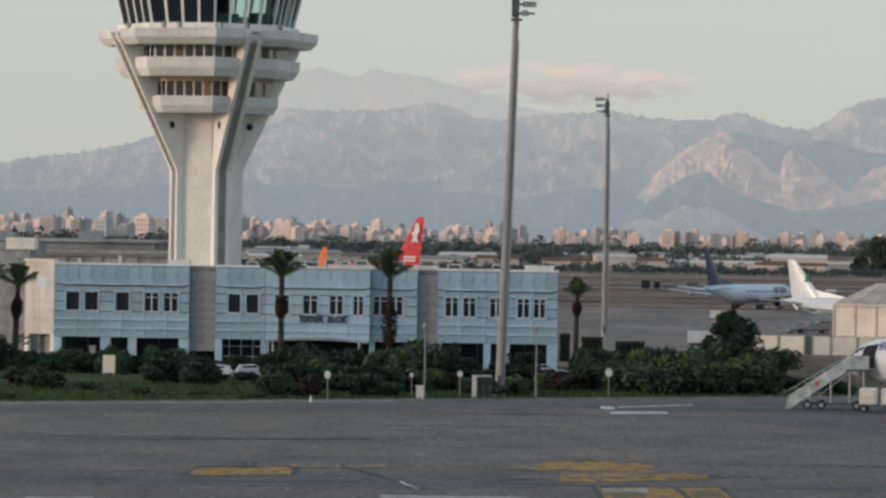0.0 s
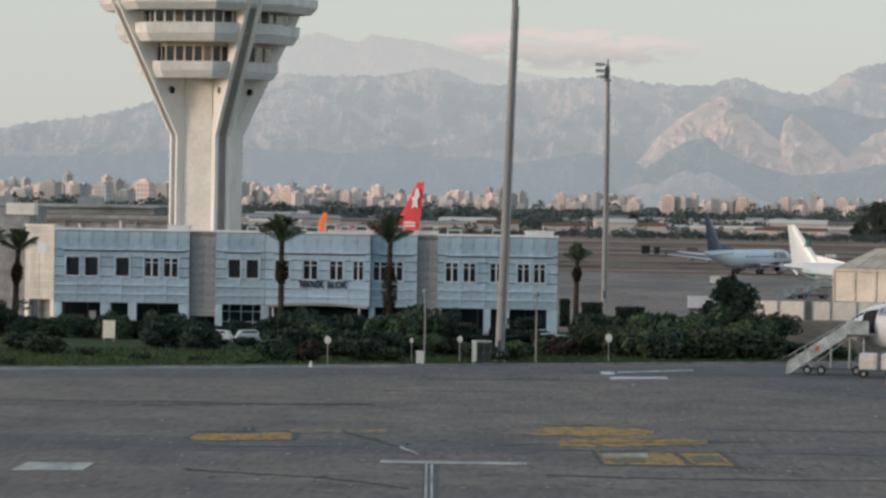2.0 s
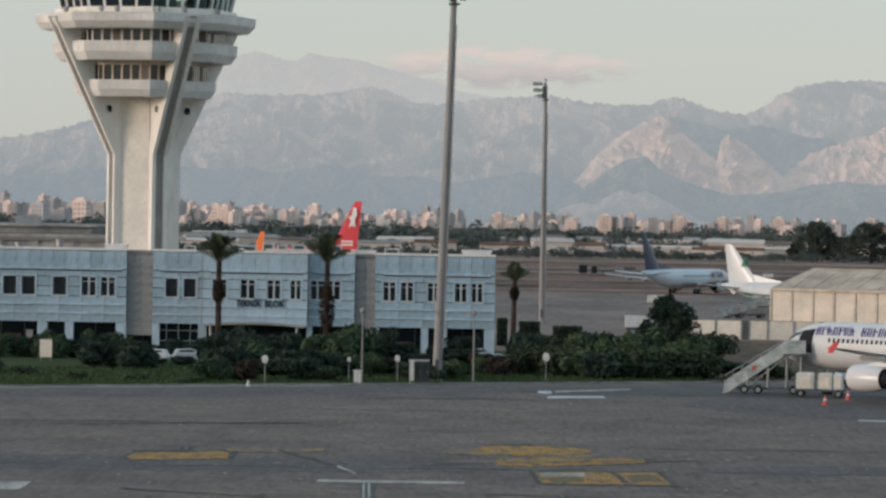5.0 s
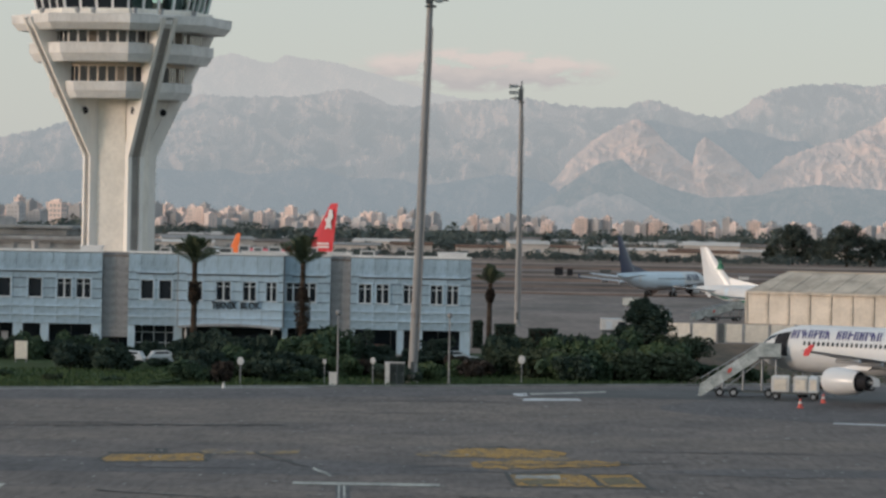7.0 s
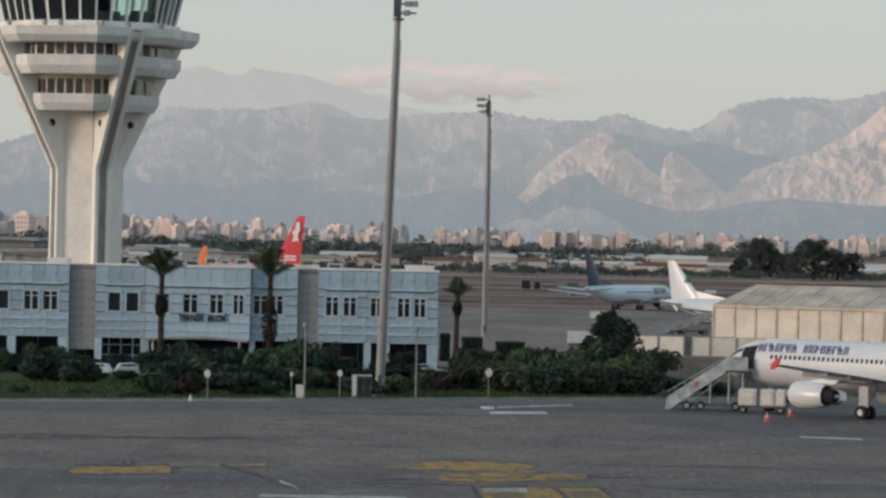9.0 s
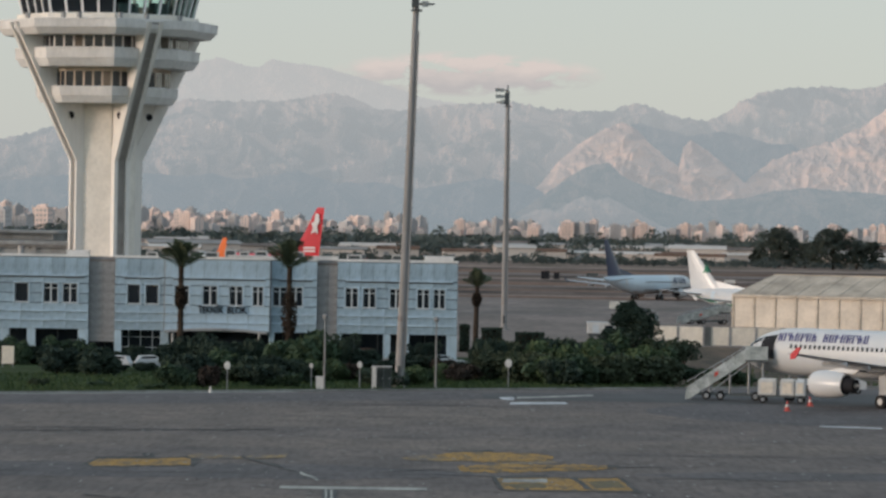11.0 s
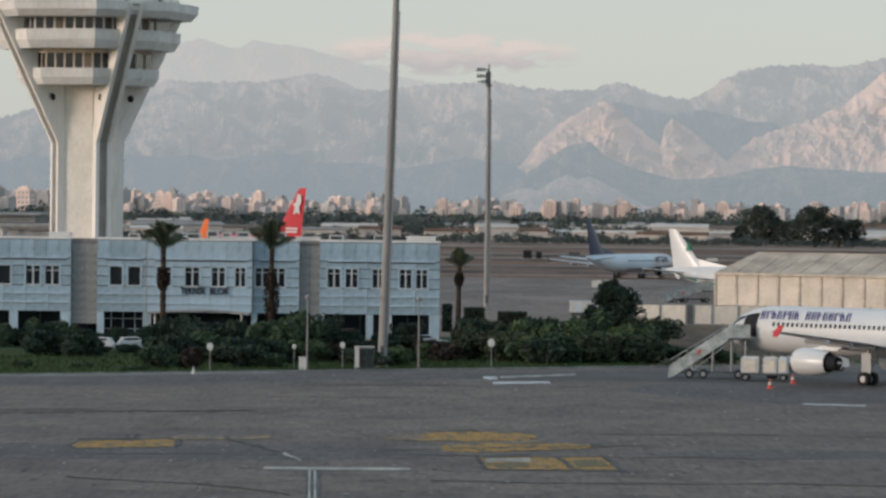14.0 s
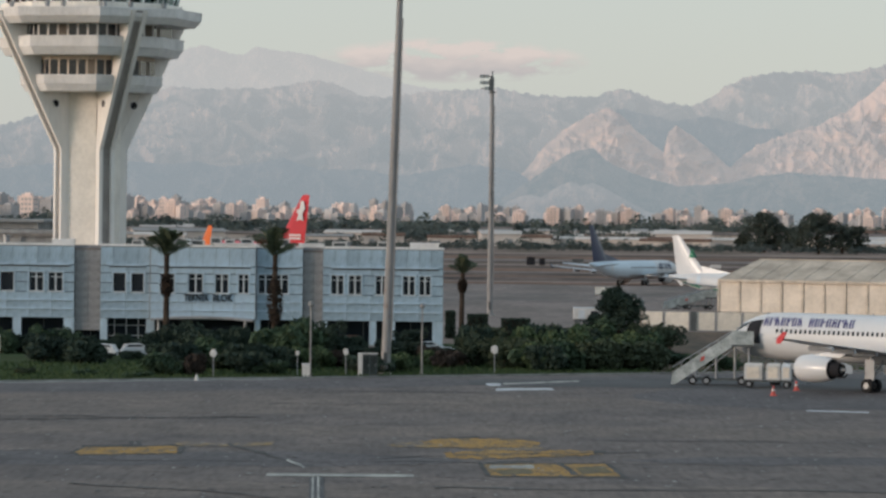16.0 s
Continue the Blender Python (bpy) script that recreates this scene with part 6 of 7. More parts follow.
car(-34.0, 392.5, 172, "white parked car half hidden by shrubs")
car(-29.6, 394.5, 12, "white parked hatchback half hidden by shrubs")
car(-24.2, 412.5, 20, "pale parked car behind the shrubs", "bluewhite")
car(-1.2, 411.0, 8, "white parked car near the building's end")


def pickup(x, y, rz):
    t = thing("dropside_truck", "white crew-cab truck with a navy covered load bed", "truck", x, y, 0.02, rz)
    prof = ((.55, .45), (.55, 2.05), (.8, 2.2), (1.75, 2.2), (2.35, 1.35), (3.0, 1.15), (3.12, .8), (3.1, .4))
    cab = one("cab", lambda bm: loft(bm, [[(a, yy * (1 - .10 * (b > 1.4)), b) for a, b in prof] for yy in (-.98, .98)]), "white", parent=t)
    for yy in (-.97, .97):
        for a0, a1 in ((.75, 1.2), (1.3, 2.05)):
            one("side_window", lambda bm: loft(bm, [[(a0, yy * .97 + d, 1.42), (a1 + (.12 if a1 > 1.5 else 0), yy * .97 + d, 1.42), (a1 - (.28 if a1 > 1.5 else 0), yy * .91 + d, 1.98), (a0, yy * .91 + d, 1.98)] for d in (-.03, .03)]), "glass", parent=cab)
    one("windscreen", lambda bm: loft(bm, [[(2.36, yy, 1.4), (1.84, yy, 2.12), (1.9, yy, 2.14), (2.42, yy, 1.42)] for yy in (-.8, .8)]), "glass", parent=cab)
    for s in (-.7, .7):
        one("headlight", lambda bm: box(bm, 3.04, 3.13, s - .16, s + .16, .82, 1.05), "frame", parent=cab)
    one("load_bed", lambda bm: (box(bm, -2.9, .45, -1.02, 1.02, .72, .84), box(bm, -2.9, -2.82, -1.02, 1.02, .84, 1.28), box(bm, -2.82, .45, -1.02, -.94, .84, 1.25), box(bm, -2.82, .45, .94, 1.02, .84, 1.25)), "white", parent=t)
    one("tarpaulin", lambda bm: loft(bm, [[(a, b, z) for b, z in ((-1.0, 1.27), (-1.0, 2.15), (-.8, 2.3), (.8, 2.3), (1.0, 2.15), (1.0, 1.27))] for a in (-1.6, .42)]), "navy", parent=t)
    one("bed_hoop", lambda bm: (tube(bm, (-2.7, -.95, 1.28), (-2.7, -.95, 2.25), .06), tube(bm, (-2.7, .95, 1.28), (-2.7, .95, 2.25), .06), tube(bm, (-2.7, -.98, 2.25), (-2.7, .98, 2.25), .06)), "navy", parent=t)
    one("beacon", lambda bm: tube(bm, (.8, 0, 2.2), (.8, 0, 2.42), .14), "frame", parent=t)
    one("chassis", lambda bm: box(bm, -2.8, 2.9, -.45, .45, .42, .72), "navy", parent=t)
    wheels(t, [(a, b) for a in (-1.75, 2.3) for b in (-.85, .85)], .37)


pickup(33.6, 366.5, 4)


# ---- passenger stairs ----
def passenger_stairs(x, y, rz, h, run, label, group="passenger stairs"):
    """Mobile stairs: they climb along +x from the foot to a platform."""
    t = thing("passenger_stairs", label, "stairs", x, y, 0.02, rz, group)
    z0 = .5
    n = 17
    sl = (h - z0) / run
    fl = one("flight", lambda bm: loft(bm, [[(a, yy, z0 + a * sl - d) for a, d in ((0, .3), (run, .3), (run, .05), (0, .05))] for yy in (-.75, .75)]), "metal", parent=t)
    for i in range(n):
        a = run * i / n
        one("step", lambda bm: box(bm, a, a + run / n + .04, -.75, .75, z0 + (h - z0) * (i + .75) / n, z0 + (h - z0) * (i + 1) / n), "cabinet", parent=fl)
    for s in (-.82, .82):
        one("side_panel", lambda bm: loft(bm, [[(a, s + d, z0 + a * sl + q) for a, q in ((-.5, -.42), (run, -.25), (run, .95), (-.3, .72))] for d in (-.04, .04)]), "stair_panel", parent=t, label="pale grey panelled side with a red emblem")
        one("handrail", lambda bm: tube(bm, (-.3, s, z0 + 1.0), (run, s, h + 1.1), .045, n=6), "metal", parent=t)
        one("emblem", lambda bm: loft(bm, [[(a, s * 1.07 + d, z0 + a * sl + q) for a, q in ((run * .44, .15), (run * .51, .15), (run * .51, .5), (run * .44, .5))] for d in (-.01, .01)]), "conered", parent=t)
        for k in range(6):
            a = run * (k + .5) / 6
            one("rail_post", lambda bm: tube(bm, (a, s, z0 + a * sl), (a, s, z0 + a * sl + 1.1), .03, n=5), "metal", parent=t)
    pf = one("platform", lambda bm: box(bm, run, run + 1.9, -1.0, 1.0, h - .2, h), "cabinet", parent=t)
    for s in (-1.0, 1.0):
        one("platform_side", lambda bm: box(bm, run, run + 1.9, s - .03, s + .03, h, h + 1.15), "stair_panel", parent=pf)
    for a in (run * .35, run * .72, run + .3, run + 1.5):
        for s in (-.7, .7):
            one("support", lambda bm: tube(bm, (a, s, .55), (a, s, max(.6, min(h - .2, z0 + a * sl - .25))), .09, n=8), "metal", parent=t)
    one("brace", lambda bm: (tube(bm, (run * .35, -.7, .6), (run + .3, -.7, h - .3), .06, n=6), tube(bm, (run * .35, .7, .6), (run + .3, .7, h - .3), .06, n=6)), "metal", parent=t)
    one("chassis", lambda bm: box(bm, .6, run + 1.7, -.7, .7, .38, .62), "cabinet", parent=t)
    wheels(t, [(a, b) for a in (1.4, run * .55, run + .9) for b in (-.8, .8)], .36)
    return t


passenger_stairs(19.9, 348.6, -5.7, 3.5, 4.7, "grey mobile passenger stairs at the parked airliner's door")
passenger_stairs(30.5, 640.0, 150, 2.0, 5.5, "grey mobile passenger stairs on the far apron")
passenger_stairs(34.5, 632.0, 20, 1.9, 6.0, "grey mobile passenger stairs near the tent")


def baggage_cart(x, y, rz):
    t = thing("baggage_cart", "low dark dolly carrying pale cargo containers", "cart", x, y, 0.02, rz)
    one("bed", lambda bm: box(bm, -2.1, 2.1, -.8, .8, .5, .68), "cabinet", parent=t)
    for a, w in ((-1.25, .75), (.45, .6), (1.55, .4)):
        c = one("container", lambda bm: loft(bm, [[(a - w, -.75, .69), (a + w, -.75, .69), (a + w, .75, .69), (a - w, .75, .69)], [(a - w, -.75, 1.9), (a + w, -.75, 1.9), (a + w, .75, 1.9), (a - w, .75, 1.9)], [(a - w + .1, -.65, 2.05), (a + w - .1, -.65, 2.05), (a + w - .1, .65, 2.05), (a - w + .1, .65, 2.05)]]), "box_white" if w > .5 else "frame", parent=t)
        one("container_door", lambda bm: box(bm, a - w * .7, a + w * .7, -.79, -.76, .85, 1.75), "fence", parent=c)
    one("tow_bar", lambda bm: tube(bm, (2.1, 0, .5), (3.2, 0, .4), .05), "metal", parent=t)
    wheels(t, [(a, b) for a in (-1.6, 1.6) for b in (-.7, .7)], .3)


baggage_cart(27.4, 343.4, -10)


def cone(x, y):
    t = thing("traffic_cone", "red traffic cone with a white band on the apron", "traffic cone", x, y, 0.02, group="traffic cones")
    one("body", lambda bm: tube(bm, (0, 0, .05), (0, 0, .80), .22, .05, n=14), "conered", parent=t)
    one("band", lambda bm: tube(bm, (0, 0, .36), (0, 0, .56), .155, .115, n=14), "box_white", parent=t)
    one("foot", lambda bm: box(bm, -.28, .28, -.28, .28, 0, .06), "conered", parent=t)


cone(26.55, 327.7), cone(29.3, 338.0)

# ---- fence, tent, container ----
fence = thing("fence", "beige panel fence with concrete posts along the far apron", "fence", 24.2, 512.0, 0.02, -8)
random.seed(9)
pan = slab(3.0, .12, 2.3, "fence")
for i in range(15):
    piece("fence_panel", pan, fence, 1.65 + i * 3.3, 0, .12)
    one("fence_post", lambda bm: box(bm, i * 3.3 - .1, i * 3.3 + .1, -.14, .14, 0, 2.5), "stone", parent=fence)
one("gate_panel", lambda bm: box(bm, 6.7, 7.5, -.2, -.07, .05, 2.45), "cabinet", parent=fence, label="dark metal gate leaf")
bank = one("earth_bank", lambda bm: loft(bm, [[(x, y, z) for y, z in ((470 - .14 * (x - 24), .03), (492 - .14 * (x - 24), .5), (509 - .14 * (x - 24), .03))] for x in (22, 45, 75)]), "bare")
tagged(bank, "low brown earth bank before the fence", "bank", kind="structure")
t = thing("site_container", "small white site cabin raised on dark legs", "container", 18.2, 520, 0.02)
one("body", lambda bm: box(bm, -1.9, 1.9, -1.2, 1.2, 1.15, 2.5), "box_white", parent=t)
one("roof", lambda bm: box(bm, -1.95, 1.95, -1.25, 1.25, 2.5, 2.62), "frame", parent=t)
one("window", lambda bm: box(bm, .3, 1.3, -1.24, -1.2, 1.5, 2.2), "glass", parent=t)
one("door", lambda bm: box(bm, -1.3, -.5, -1.25, -1.2, 1.2, 2.3), "frame", parent=t)
one("skid", lambda bm: (box(bm, -1.8, 1.8, -1.0, 1.0, .75, 1.15), box(bm, -1.6, -1.3, -1.0, 1.0, 0, .75), box(bm, 1.3, 1.6, -1.0, 1.0, 0, .75)), "cabinet", parent=t)


def tent(x, y, rz, length, width, eave, ridge):
    """A long frame tent: its near long wall runs along +x from the origin."""
    t = thing("storage_tent", "long beige canvas storage tent with a low pitched roof", "tent", x, y, 0.02, rz)
    n = 14
    bay = length / n
    one("end_wall", lambda bm: loft(bm, [[(a, 0, 0), (a, 0, eave), (a + 2.2, width / 2, ridge), (a, width, eave), (a, width, 0)] for a in (.05, .2)]), "tent", parent=t)
    one("end_wall", lambda bm: loft(bm, [[(a, 0, 0), (a, 0, eave), (a - 2.2, width / 2, ridge), (a, width, eave), (a, width, 0)] for a in (length - .2, length - .05)]), "tent", parent=t)
    for i in range(n):
        a, b = i * bay, (i + 1) * bay
        one("wall_panel", lambda bm: loft(bm, [[(a + .1, 0, z0), (a + bay * .5, q, z0), (b - .1, 0, z0), (b - .1, .12, z0), (a + .1, .12, z0)] for z0, q in ((0, -.06), (eave * .5, .03), (eave, -.03))]), "tent", parent=t)
        one("wall_panel", lambda bm: box(bm, a + .1, b - .1, width - .1, width, 0, eave), "tent", parent=t)
        one("frame_leg", lambda bm: box(bm, a - .1, a + .1, -.05, .1, 0, eave), "seam", parent=t)
        one("wall_seam", lambda bm: box(bm, a - .16, a + .16, -.16, -.06, 0, eave), "seam", parent=t)
        e0, e1 = (2.2 if i == 0 else 0), (2.2 if i == n - 1 else 0)
        for y0, y1, z0, z1 in ((-.35, width / 2, eave - .1, ridge), (width + .35, width / 2, eave - .1, ridge)):
            one("roof_panel", lambda bm: loft(bm, [[(a + .03, y0, z0 + q), (b - .03, y0, z0 + q), (b - .03 - e1, y1, z1 + q), (a + .03 + e0, y1, z1 + q)] for q in (0, .12)]), "tent_roof", parent=t)
    for i in range(1, n):
        for y0 in (-.4, width + .4):
            one("roof_rib", lambda bm: loft(bm, [[(i * bay + o, y, z) for o in (-.16, .16)] + [(i * bay + o, y, z + .1) for o in (.12, -.12)] for y, z in ((y0, eave - .02), (width / 2, ridge + .08))]), "tent_roof", parent=t)
    one("eave_band", lambda bm: box(bm, 0, length, -.42, -.36, eave - .35, eave), "seam", parent=t)
    one("ridge_cap", lambda bm: box(bm, 2.2, length - 2.2, width / 2 - .2, width / 2 + .2, ridge, ridge + .2), "tent_roof", parent=t)


tent(41.7, 620.0, -31, 50, 19, 4.95, 7.9)


# ---- far field ----
for x, y, w, h, mat in ((23.8, 1150, 2.4, 2.6, "dark"), (27.0, 1150, 1.6, 2.2, "dark"), (43, 1095, 3.0, 1.1, "yellow"), (62, 1090, 3.2, 1.2, "conered"), (52, 905, 2.5, .9, "box_white"), (40, 1240, 3.5, 1.3, "cabinet"), (75, 1130, 3, 1.2, "box_white")):
    t = thing("taxiway_sign", "low taxiway sign board standing in the dry field", "sign", x, y, 0.0, group="taxiway signs")
    one("board", lambda bm: box(bm, -w / 2, w / 2, -.15, .15, .3, h), mat, parent=t)
    one("leg", lambda bm: box(bm, -w / 2 + .2, -w / 2 + .3, -.05, .05, 0, .3), "metal", parent=t)
    one("leg", lambda bm: box(bm, w / 2 - .3, w / 2 - .2, -.05, .05, 0, .3), "metal", parent=t)


def shed(x, y, w, d, h, rz=0, roof="shed_roof", label="low pale industrial shed beyond the airfield"):
    t = thing("shed", label, "shed", x, y, 0.0, rz, "far sheds")
    one("wall", lambda bm: loft(bm, [[(a, 0, 0), (a, 0, h), (a, d / 2, h * 1.25), (a, d, h), (a, d, 0)] for a in (-w / 2, w / 2)]), "shed", parent=t)
    one("roof", lambda bm: loft(bm, [[(a, -.5, h - .1), (a, d / 2, h * 1.27), (a, d + .5, h - .1), (a, d + .5, h + .25), (a, d / 2, h * 1.27 + .35), (a, -.5, h + .25)] for a in (-w / 2 - .6, w / 2 + .6)]), roof, parent=t)
    k = -w / 2 + 3
    while k < w / 2 - 4:
        one("door", lambda bm: box(bm, k, k + 2.6, -.08, 0.02, 0, h * .6), "stone", parent=t)
        k += 9


random.seed(17)
for i in range(60):
    y = random.uniform(1800, 2650)
    x = random.uniform(-.115, .115) * y
    shed(x, y, random.uniform(16, 48), random.uniform(10, 20), random.uniform(3, 5.5), random.uniform(-14, 14), random.choice(("shed_roof", "shed", "shed_roof", "shed", "concrete", "soil")))
shed(114, 1960, 27, 16, 6.0, -4, "shed", "long cream shed lit by low sun beyond the field")
random.seed(29)
x = -150
while x < 210:   # pale low sheds in a row behind the boundary hedge
    w = random.uniform(14, 40)
    if not 88 < x + w / 2 < 128:
        shed(x + w / 2, random.uniform(1830, 1960), w, random.uniform(9, 14), random.uniform(2.8, 4.6), random.uniform(-5, 5), random.choice(("shed_pale", "shed", "shed_pale", "shed_roof", "soil")), "long low whitewashed shed behind the boundary hedge")
    x += w + random.choice((1.5, 3, 6, 12))
shed(155, 2120, 42, 14, 5.0, 0, "concrete")


def far_trees(name, count, y0, y1, h0, h1, seed, x_half, label, x_mid=0.0):
    rng = random.Random(seed)
    vs, fs = [], []
    for _ in range(count):
        y = rng.uniform(y0, y1)
        x = (x_mid + rng.uniform(-x_half, x_half)) * y
        h = rng.uniform(h0, h1) * (1.6 if rng.random() < .08 else 1)
        w = h * rng.uniform(.5, .95)
        pts = []
        for _ in range(8):
            lx, ly, lz, lr = rng.gauss(0, .4) * w, rng.gauss(0, .4) * w, rng.uniform(.25, .8) * h, rng.uniform(.22, .42) * w
            for _ in range(16):
                d = Vector((rng.gauss(0, 1), rng.gauss(0, 1), rng.gauss(0, 1))).normalized() * lr
                pts.append(Vector((x + lx + d.x, y + ly + d.y, max(.2, lz + d.z * .8))))
        a, b = leaves(pts, .11 * h, rng.random())
        k = len(vs)
        vs += a
        fs += [tuple(i + k for i in f) for f in b]
    me = bpy.data.meshes.new(name)
    me.from_pydata(vs, [], fs)
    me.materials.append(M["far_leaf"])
    tagged(new(name, me), label, "trees", kind="stuff")


far_trees("far_trees", 300, 1900, 2750, 3.5, 8, 71, .125, "scattered dark trees among far sheds")
far_trees("far_trees", 800, 2700, 3350, 4.5, 10.5, 72, .125, "broken dark tree belt before the city")
far_trees("far_trees", 230, 2000, 2600, 5, 10.5, 74, .03, "dense dark trees before the western quarter", -.115)
far_trees("far_trees", 200, 2000, 2700, 4.5, 9.5, 75, .045, "dark trees behind the office block", -.045)
far_trees("far_hedge", 620, 1640, 1730, 1.8, 3.8, 73, .13, "low dark hedge along the airfield boundary")

# ---- city ----
city = []
for i in range(9):
    rng = random.Random(90 + i)
    w, d, h = rng.uniform(8, 15), rng.uniform(9, 14), rng.choice((16, 19, 22, 25, 28, 31))
    bm = bmesh.new()
    box(bm, -w / 2, w / 2, -d / 2, d / 2, 0, h, 0)
    floors = int(h / 3.1)
    for f in range(floors):
        z = f * 3.1 + 1.0
        for s in range(int(w / 3.6)):
            xx = -w / 2 + 1.2 + s * 3.6
            box(bm, xx, xx + 1.9, -d / 2 - .06, -d / 2, z, z + 1.6, 1)
        for s in range(int(d / 4.2)):
            yy = -d / 2 + 1.3 + s * 4.2
            for sx in (-1, 1):
                box(bm, sx * w / 2 - .06, sx * w / 2 + .06, yy, yy + 1.8, z, z + 1.6, 1)
        if i % 2:
            box(bm, -w / 2 + 1, w / 2 - 1, -d / 2 - 1.2, -d / 2, z - .5, z + .35, 0)
    box(bm, -w * .25, w * .2, -2, 2.5, h, h + 2.6, 0)
    box(bm, -w / 2 - .3, w / 2 + .3, -d / 2 - .3, d / 2 + .3, h, h + .5, 0)
    me = bpy.data.meshes.new("apartment_block")
    bm.to_mesh(me)
    bm.free()
    me.materials.append(None), me.materials.append(None)
    city.append((me, h))
# pale tones, windows above all: distance haze is put into the colours
M["flat_a"] = material("flats_cream", (0.88, 0.71, 0.64), 0.9, vary=0.08, scale=0.08, fine=6, per_object=0.12)
M["flat_b"] = material("flats_grey", (0.54, 0.515, 0.51), 0.9, vary=0.08, scale=0.08, fine=6, per_object=0.22)
M["flat_w"] = material("flats_hazed_windows", (0.42, 0.40, 0.40), 0.7, vary=0.08, scale=0.1)
versions = []
for k, (me, h) in enumerate(city):
    for m in ("flat_a", "flat_b"):
        q = me.copy()
        q.materials[0], q.materials[1] = M[m], M["flat_w"]
        versions.append((q, h, "cream" if m == "flat_a" else "grey"))
random.seed(44)
blocks = []
for i in range(1150):
    y = random.uniform(3300, 4060)
    a = random.uniform(-.15, .15)
    if a > -.03 and math.sin(a * 210) + math.sin(a * 470 + 1) < -.75:   # gaps between the quarters
        continue
    me, h, tone = random.choice(versions)
    sc = random.uniform(.65, 1.0) * (1.08 if a < -.04 else .90) * (1.2 if random.random() < .08 else 1.0) * (.80 if random.random() < .6 else .62)
    blocks.append((y, me, tone, pose(a * y, y, 0, 0, 0, random.uniform(-62, -18) if a < -.015 else random.uniform(-45, 5)) @ Matrix.Diagonal((random.uniform(.42, .85), .75, sc, 1))))
for a, y, k in ((-.1085, 2720, 5), (-.1035, 2680, 8), (-.0985, 2760, 13), (-.1140, 2800, 9), (-.1200, 2740, 3), (-.1270, 2700, 7), (-.1340, 2780, 11)):   # nearer quarter in the west
    me, h, tone = versions[k]
    blocks.append((y, me, tone, pose(a * y, y, 0, 0, 0, -20) @ Matrix.Diagonal((.8, .9, 20 / h * (1 + .15 * math.sin(k)), 1))))
blocks.sort(key=lambda q: q[0])
rest = {"cream": bmesh.new(), "grey": bmesh.new()}
for k, (y, me, tone, m) in enumerate(blocks):
    if k < 290:
        ob = new("apartment_block", me)
        ob.matrix_world = m
        tagged(ob, "far pink-cream apartment block in low sun" if tone == "cream" else "far grey apartment block in the hazy city", "apartment block", "city blocks")
    else:   # the farthest quarters, one mesh a tone
        q = me.copy()
        q.transform(m)
        rest[tone].from_mesh(q)
        bpy.data.meshes.remove(q)
for tone, bm in rest.items():
    me = bpy.data.meshes.new("far_city")
    bm.to_mesh(me)
    bm.free()
    me.materials.append(M["flat_a" if tone == "cream" else "flat_b"]), me.materials.append(M["flat_w"])
    tagged(new("far_city", me), "hazy " + tone + " apartment blocks at the far edge of the city", "city", kind="stuff")

# ---- cloud over the crest ----
cm = bpy.data.materials.new("thin_cloud")
cm.use_nodes = True
n, l = cm.node_tree.nodes, cm.node_tree.links
n.clear()
out, mix, tr, em = n.new("ShaderNodeOutputMaterial"), n.new("ShaderNodeMixShader"), n.new("ShaderNodeBsdfTransparent"), n.new("ShaderNodeEmission")
co, mp, tx, gr, mul, rp = n.new("ShaderNodeTexCoord"), n.new("ShaderNodeMapping"), n.new("ShaderNodeTexNoise"), n.new("ShaderNodeTexGradient"), n.new("ShaderNodeMath"), n.new("ShaderNodeValToRGB")
# emission stands in for sunlight on the cloud
em.inputs[0].default_value, em.inputs[1].default_value = (0.69, 0.625, 0.595, 1), 1.0
mp.inputs["Scale"].default_value = (.022, 1, .06)
tx.inputs["Scale"].default_value, tx.inputs["Detail"].default_value = 1.0, 6
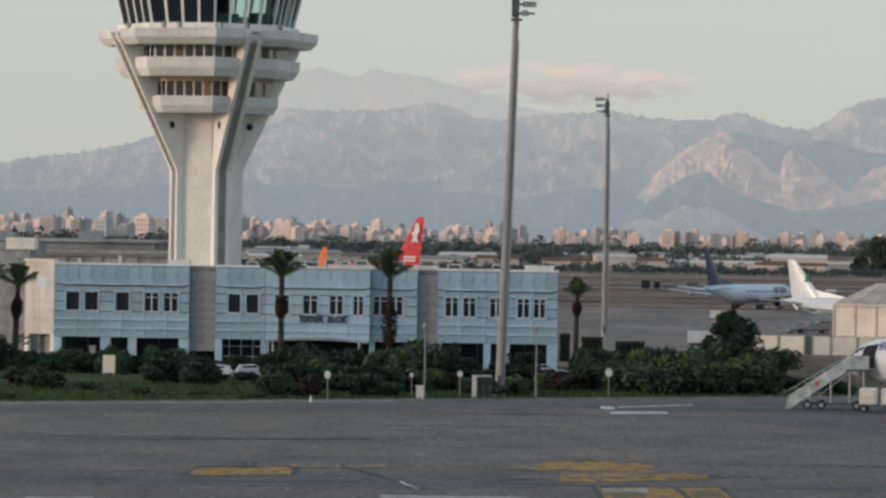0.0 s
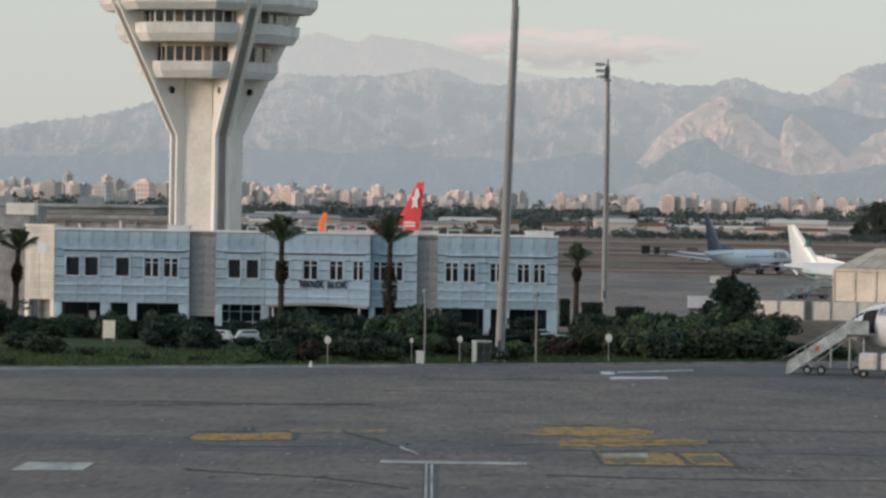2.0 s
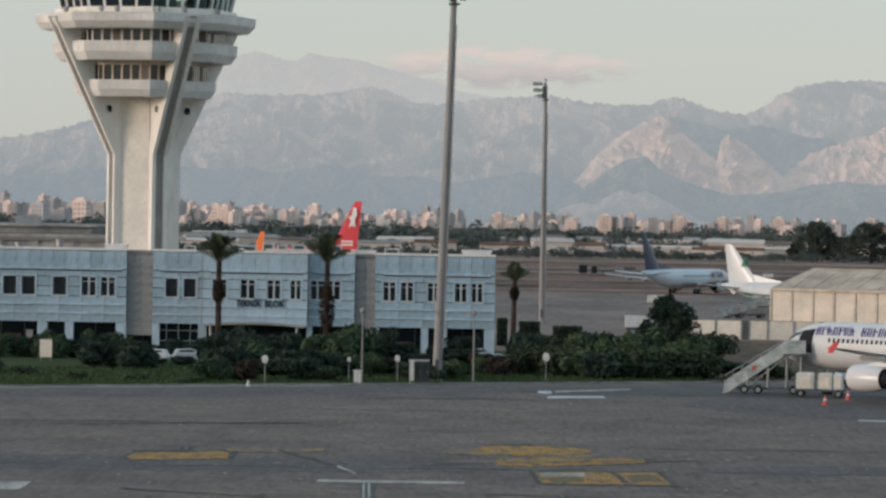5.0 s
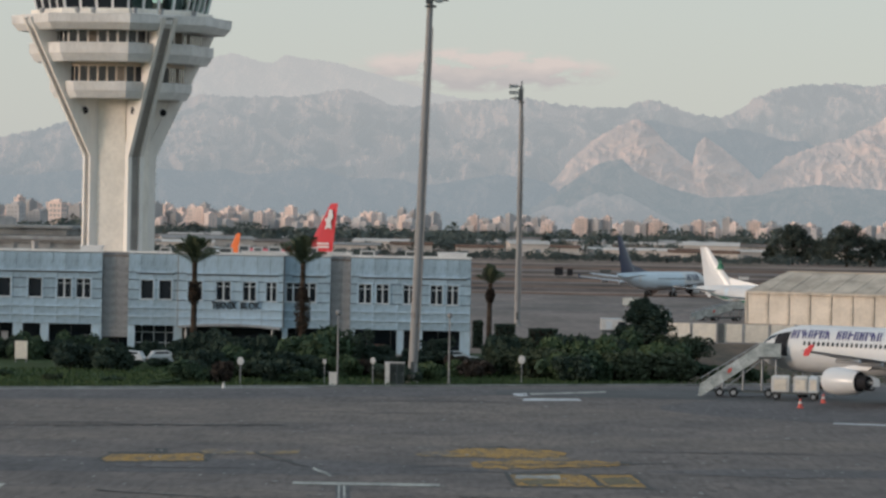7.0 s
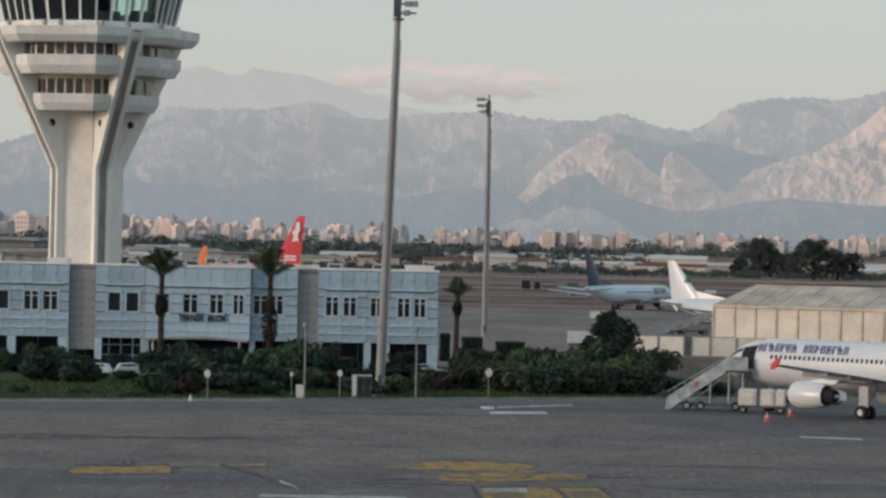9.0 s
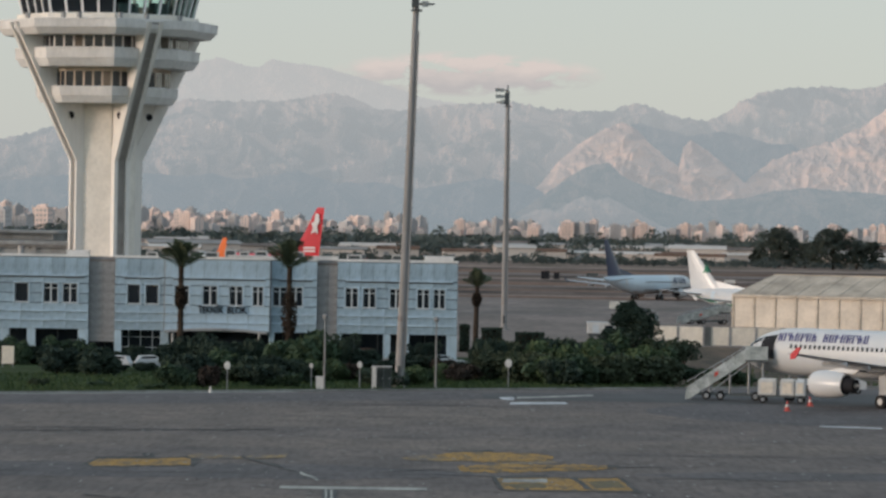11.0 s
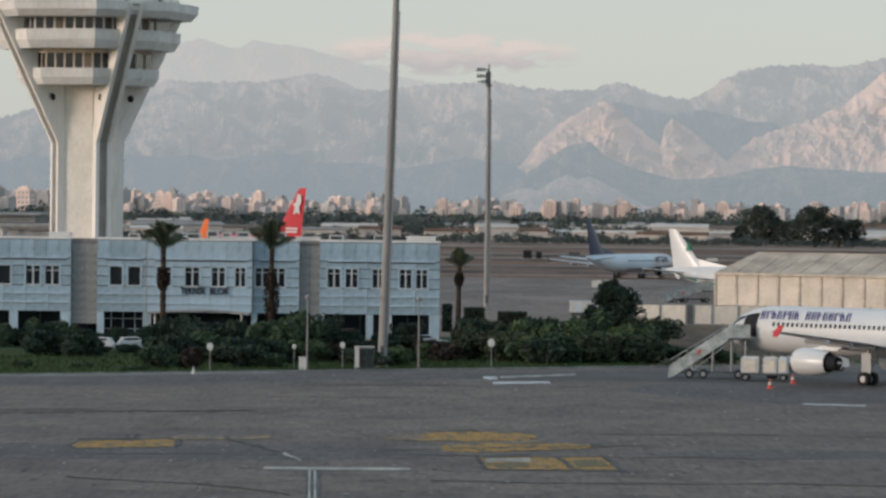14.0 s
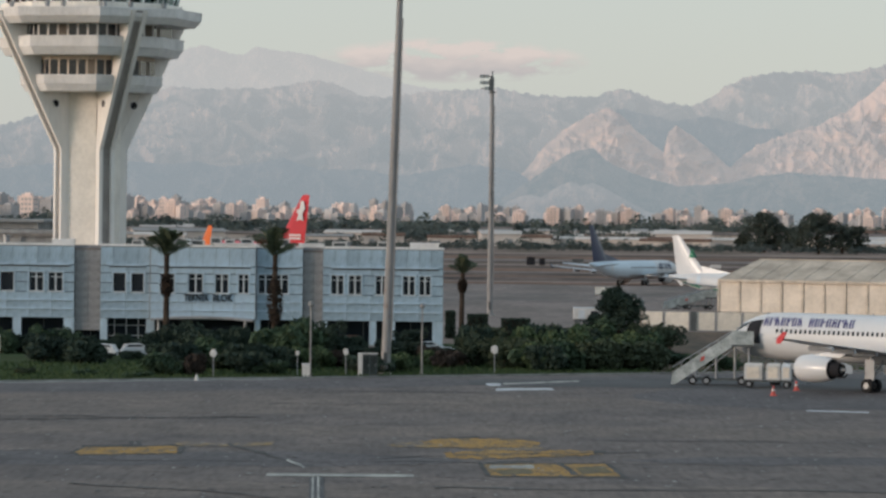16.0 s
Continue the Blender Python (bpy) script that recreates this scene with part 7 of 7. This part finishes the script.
gr.gradient_type = "SPHERICAL"
m2 = n.new("ShaderNodeMapping")
m2.inputs["Scale"].default_value = (1 / 172, 1, 1 / 29)
l.new(co.outputs["Object"], mp.inputs[0]), l.new(mp.outputs[0], tx.inputs["Vector"])
l.new(co.outputs["Object"], m2.inputs[0]), l.new(m2.outputs[0], gr.inputs[0])
rp.color_ramp.elements[0].position, rp.color_ramp.elements[1].position = .40, .58
sp, hz, tone_ramp = n.new("ShaderNodeSeparateXYZ"), n.new("ShaderNodeMath"), n.new("ShaderNodeValToRGB")
hz.operation = "MULTIPLY_ADD"
hz.inputs[1].default_value = 1 / 40
l.new(co.outputs["Object"], sp.inputs[0]), l.new(sp.outputs[2], hz.inputs[0]), l.new(tx.outputs[0], hz.inputs[2])
tone_ramp.color_ramp.elements[0].position, tone_ramp.color_ramp.elements[1].position = .2, .8
tone_ramp.color_ramp.elements[0].color, tone_ramp.color_ramp.elements[1].color = (0.52, 0.495, 0.49, 1), (0.70, 0.62, 0.58, 1)   # shade put into the base colour, sunlit pink into the top
l.new(hz.outputs[0], tone_ramp.inputs[0]), l.new(tone_ramp.outputs[0], em.inputs[0])
l.new(tx.outputs[0], rp.inputs[0])
mul.operation = "MULTIPLY"
l.new(rp.outputs[0], mul.inputs[0]), l.new(gr.outputs[0], mul.inputs[1])
gain = n.new("ShaderNodeMath")
gain.operation, gain.use_clamp = "MULTIPLY", True
gain.inputs[1].default_value = 4.5
l.new(mul.outputs[0], gain.inputs[0]), l.new(gain.outputs[0], mix.inputs[0]), l.new(tr.outputs[0], mix.inputs[1]), l.new(em.outputs[0], mix.inputs[2]), l.new(mix.outputs[0], out.inputs[0])
me = bpy.data.meshes.new("backdrop_cloud")
me.from_pydata([(-190, 0, -36), (190, 0, -36), (190, 0, 36), (-190, 0, 36)], [], [(0, 1, 2, 3)])
me.materials.append(cm)
cl = new("backdrop_cloud", me)
cl.location = (4, 4955, 203)
tagged(cl, "thin pinkish evening cloud above the mountain crest", "cloud", kind="structure")
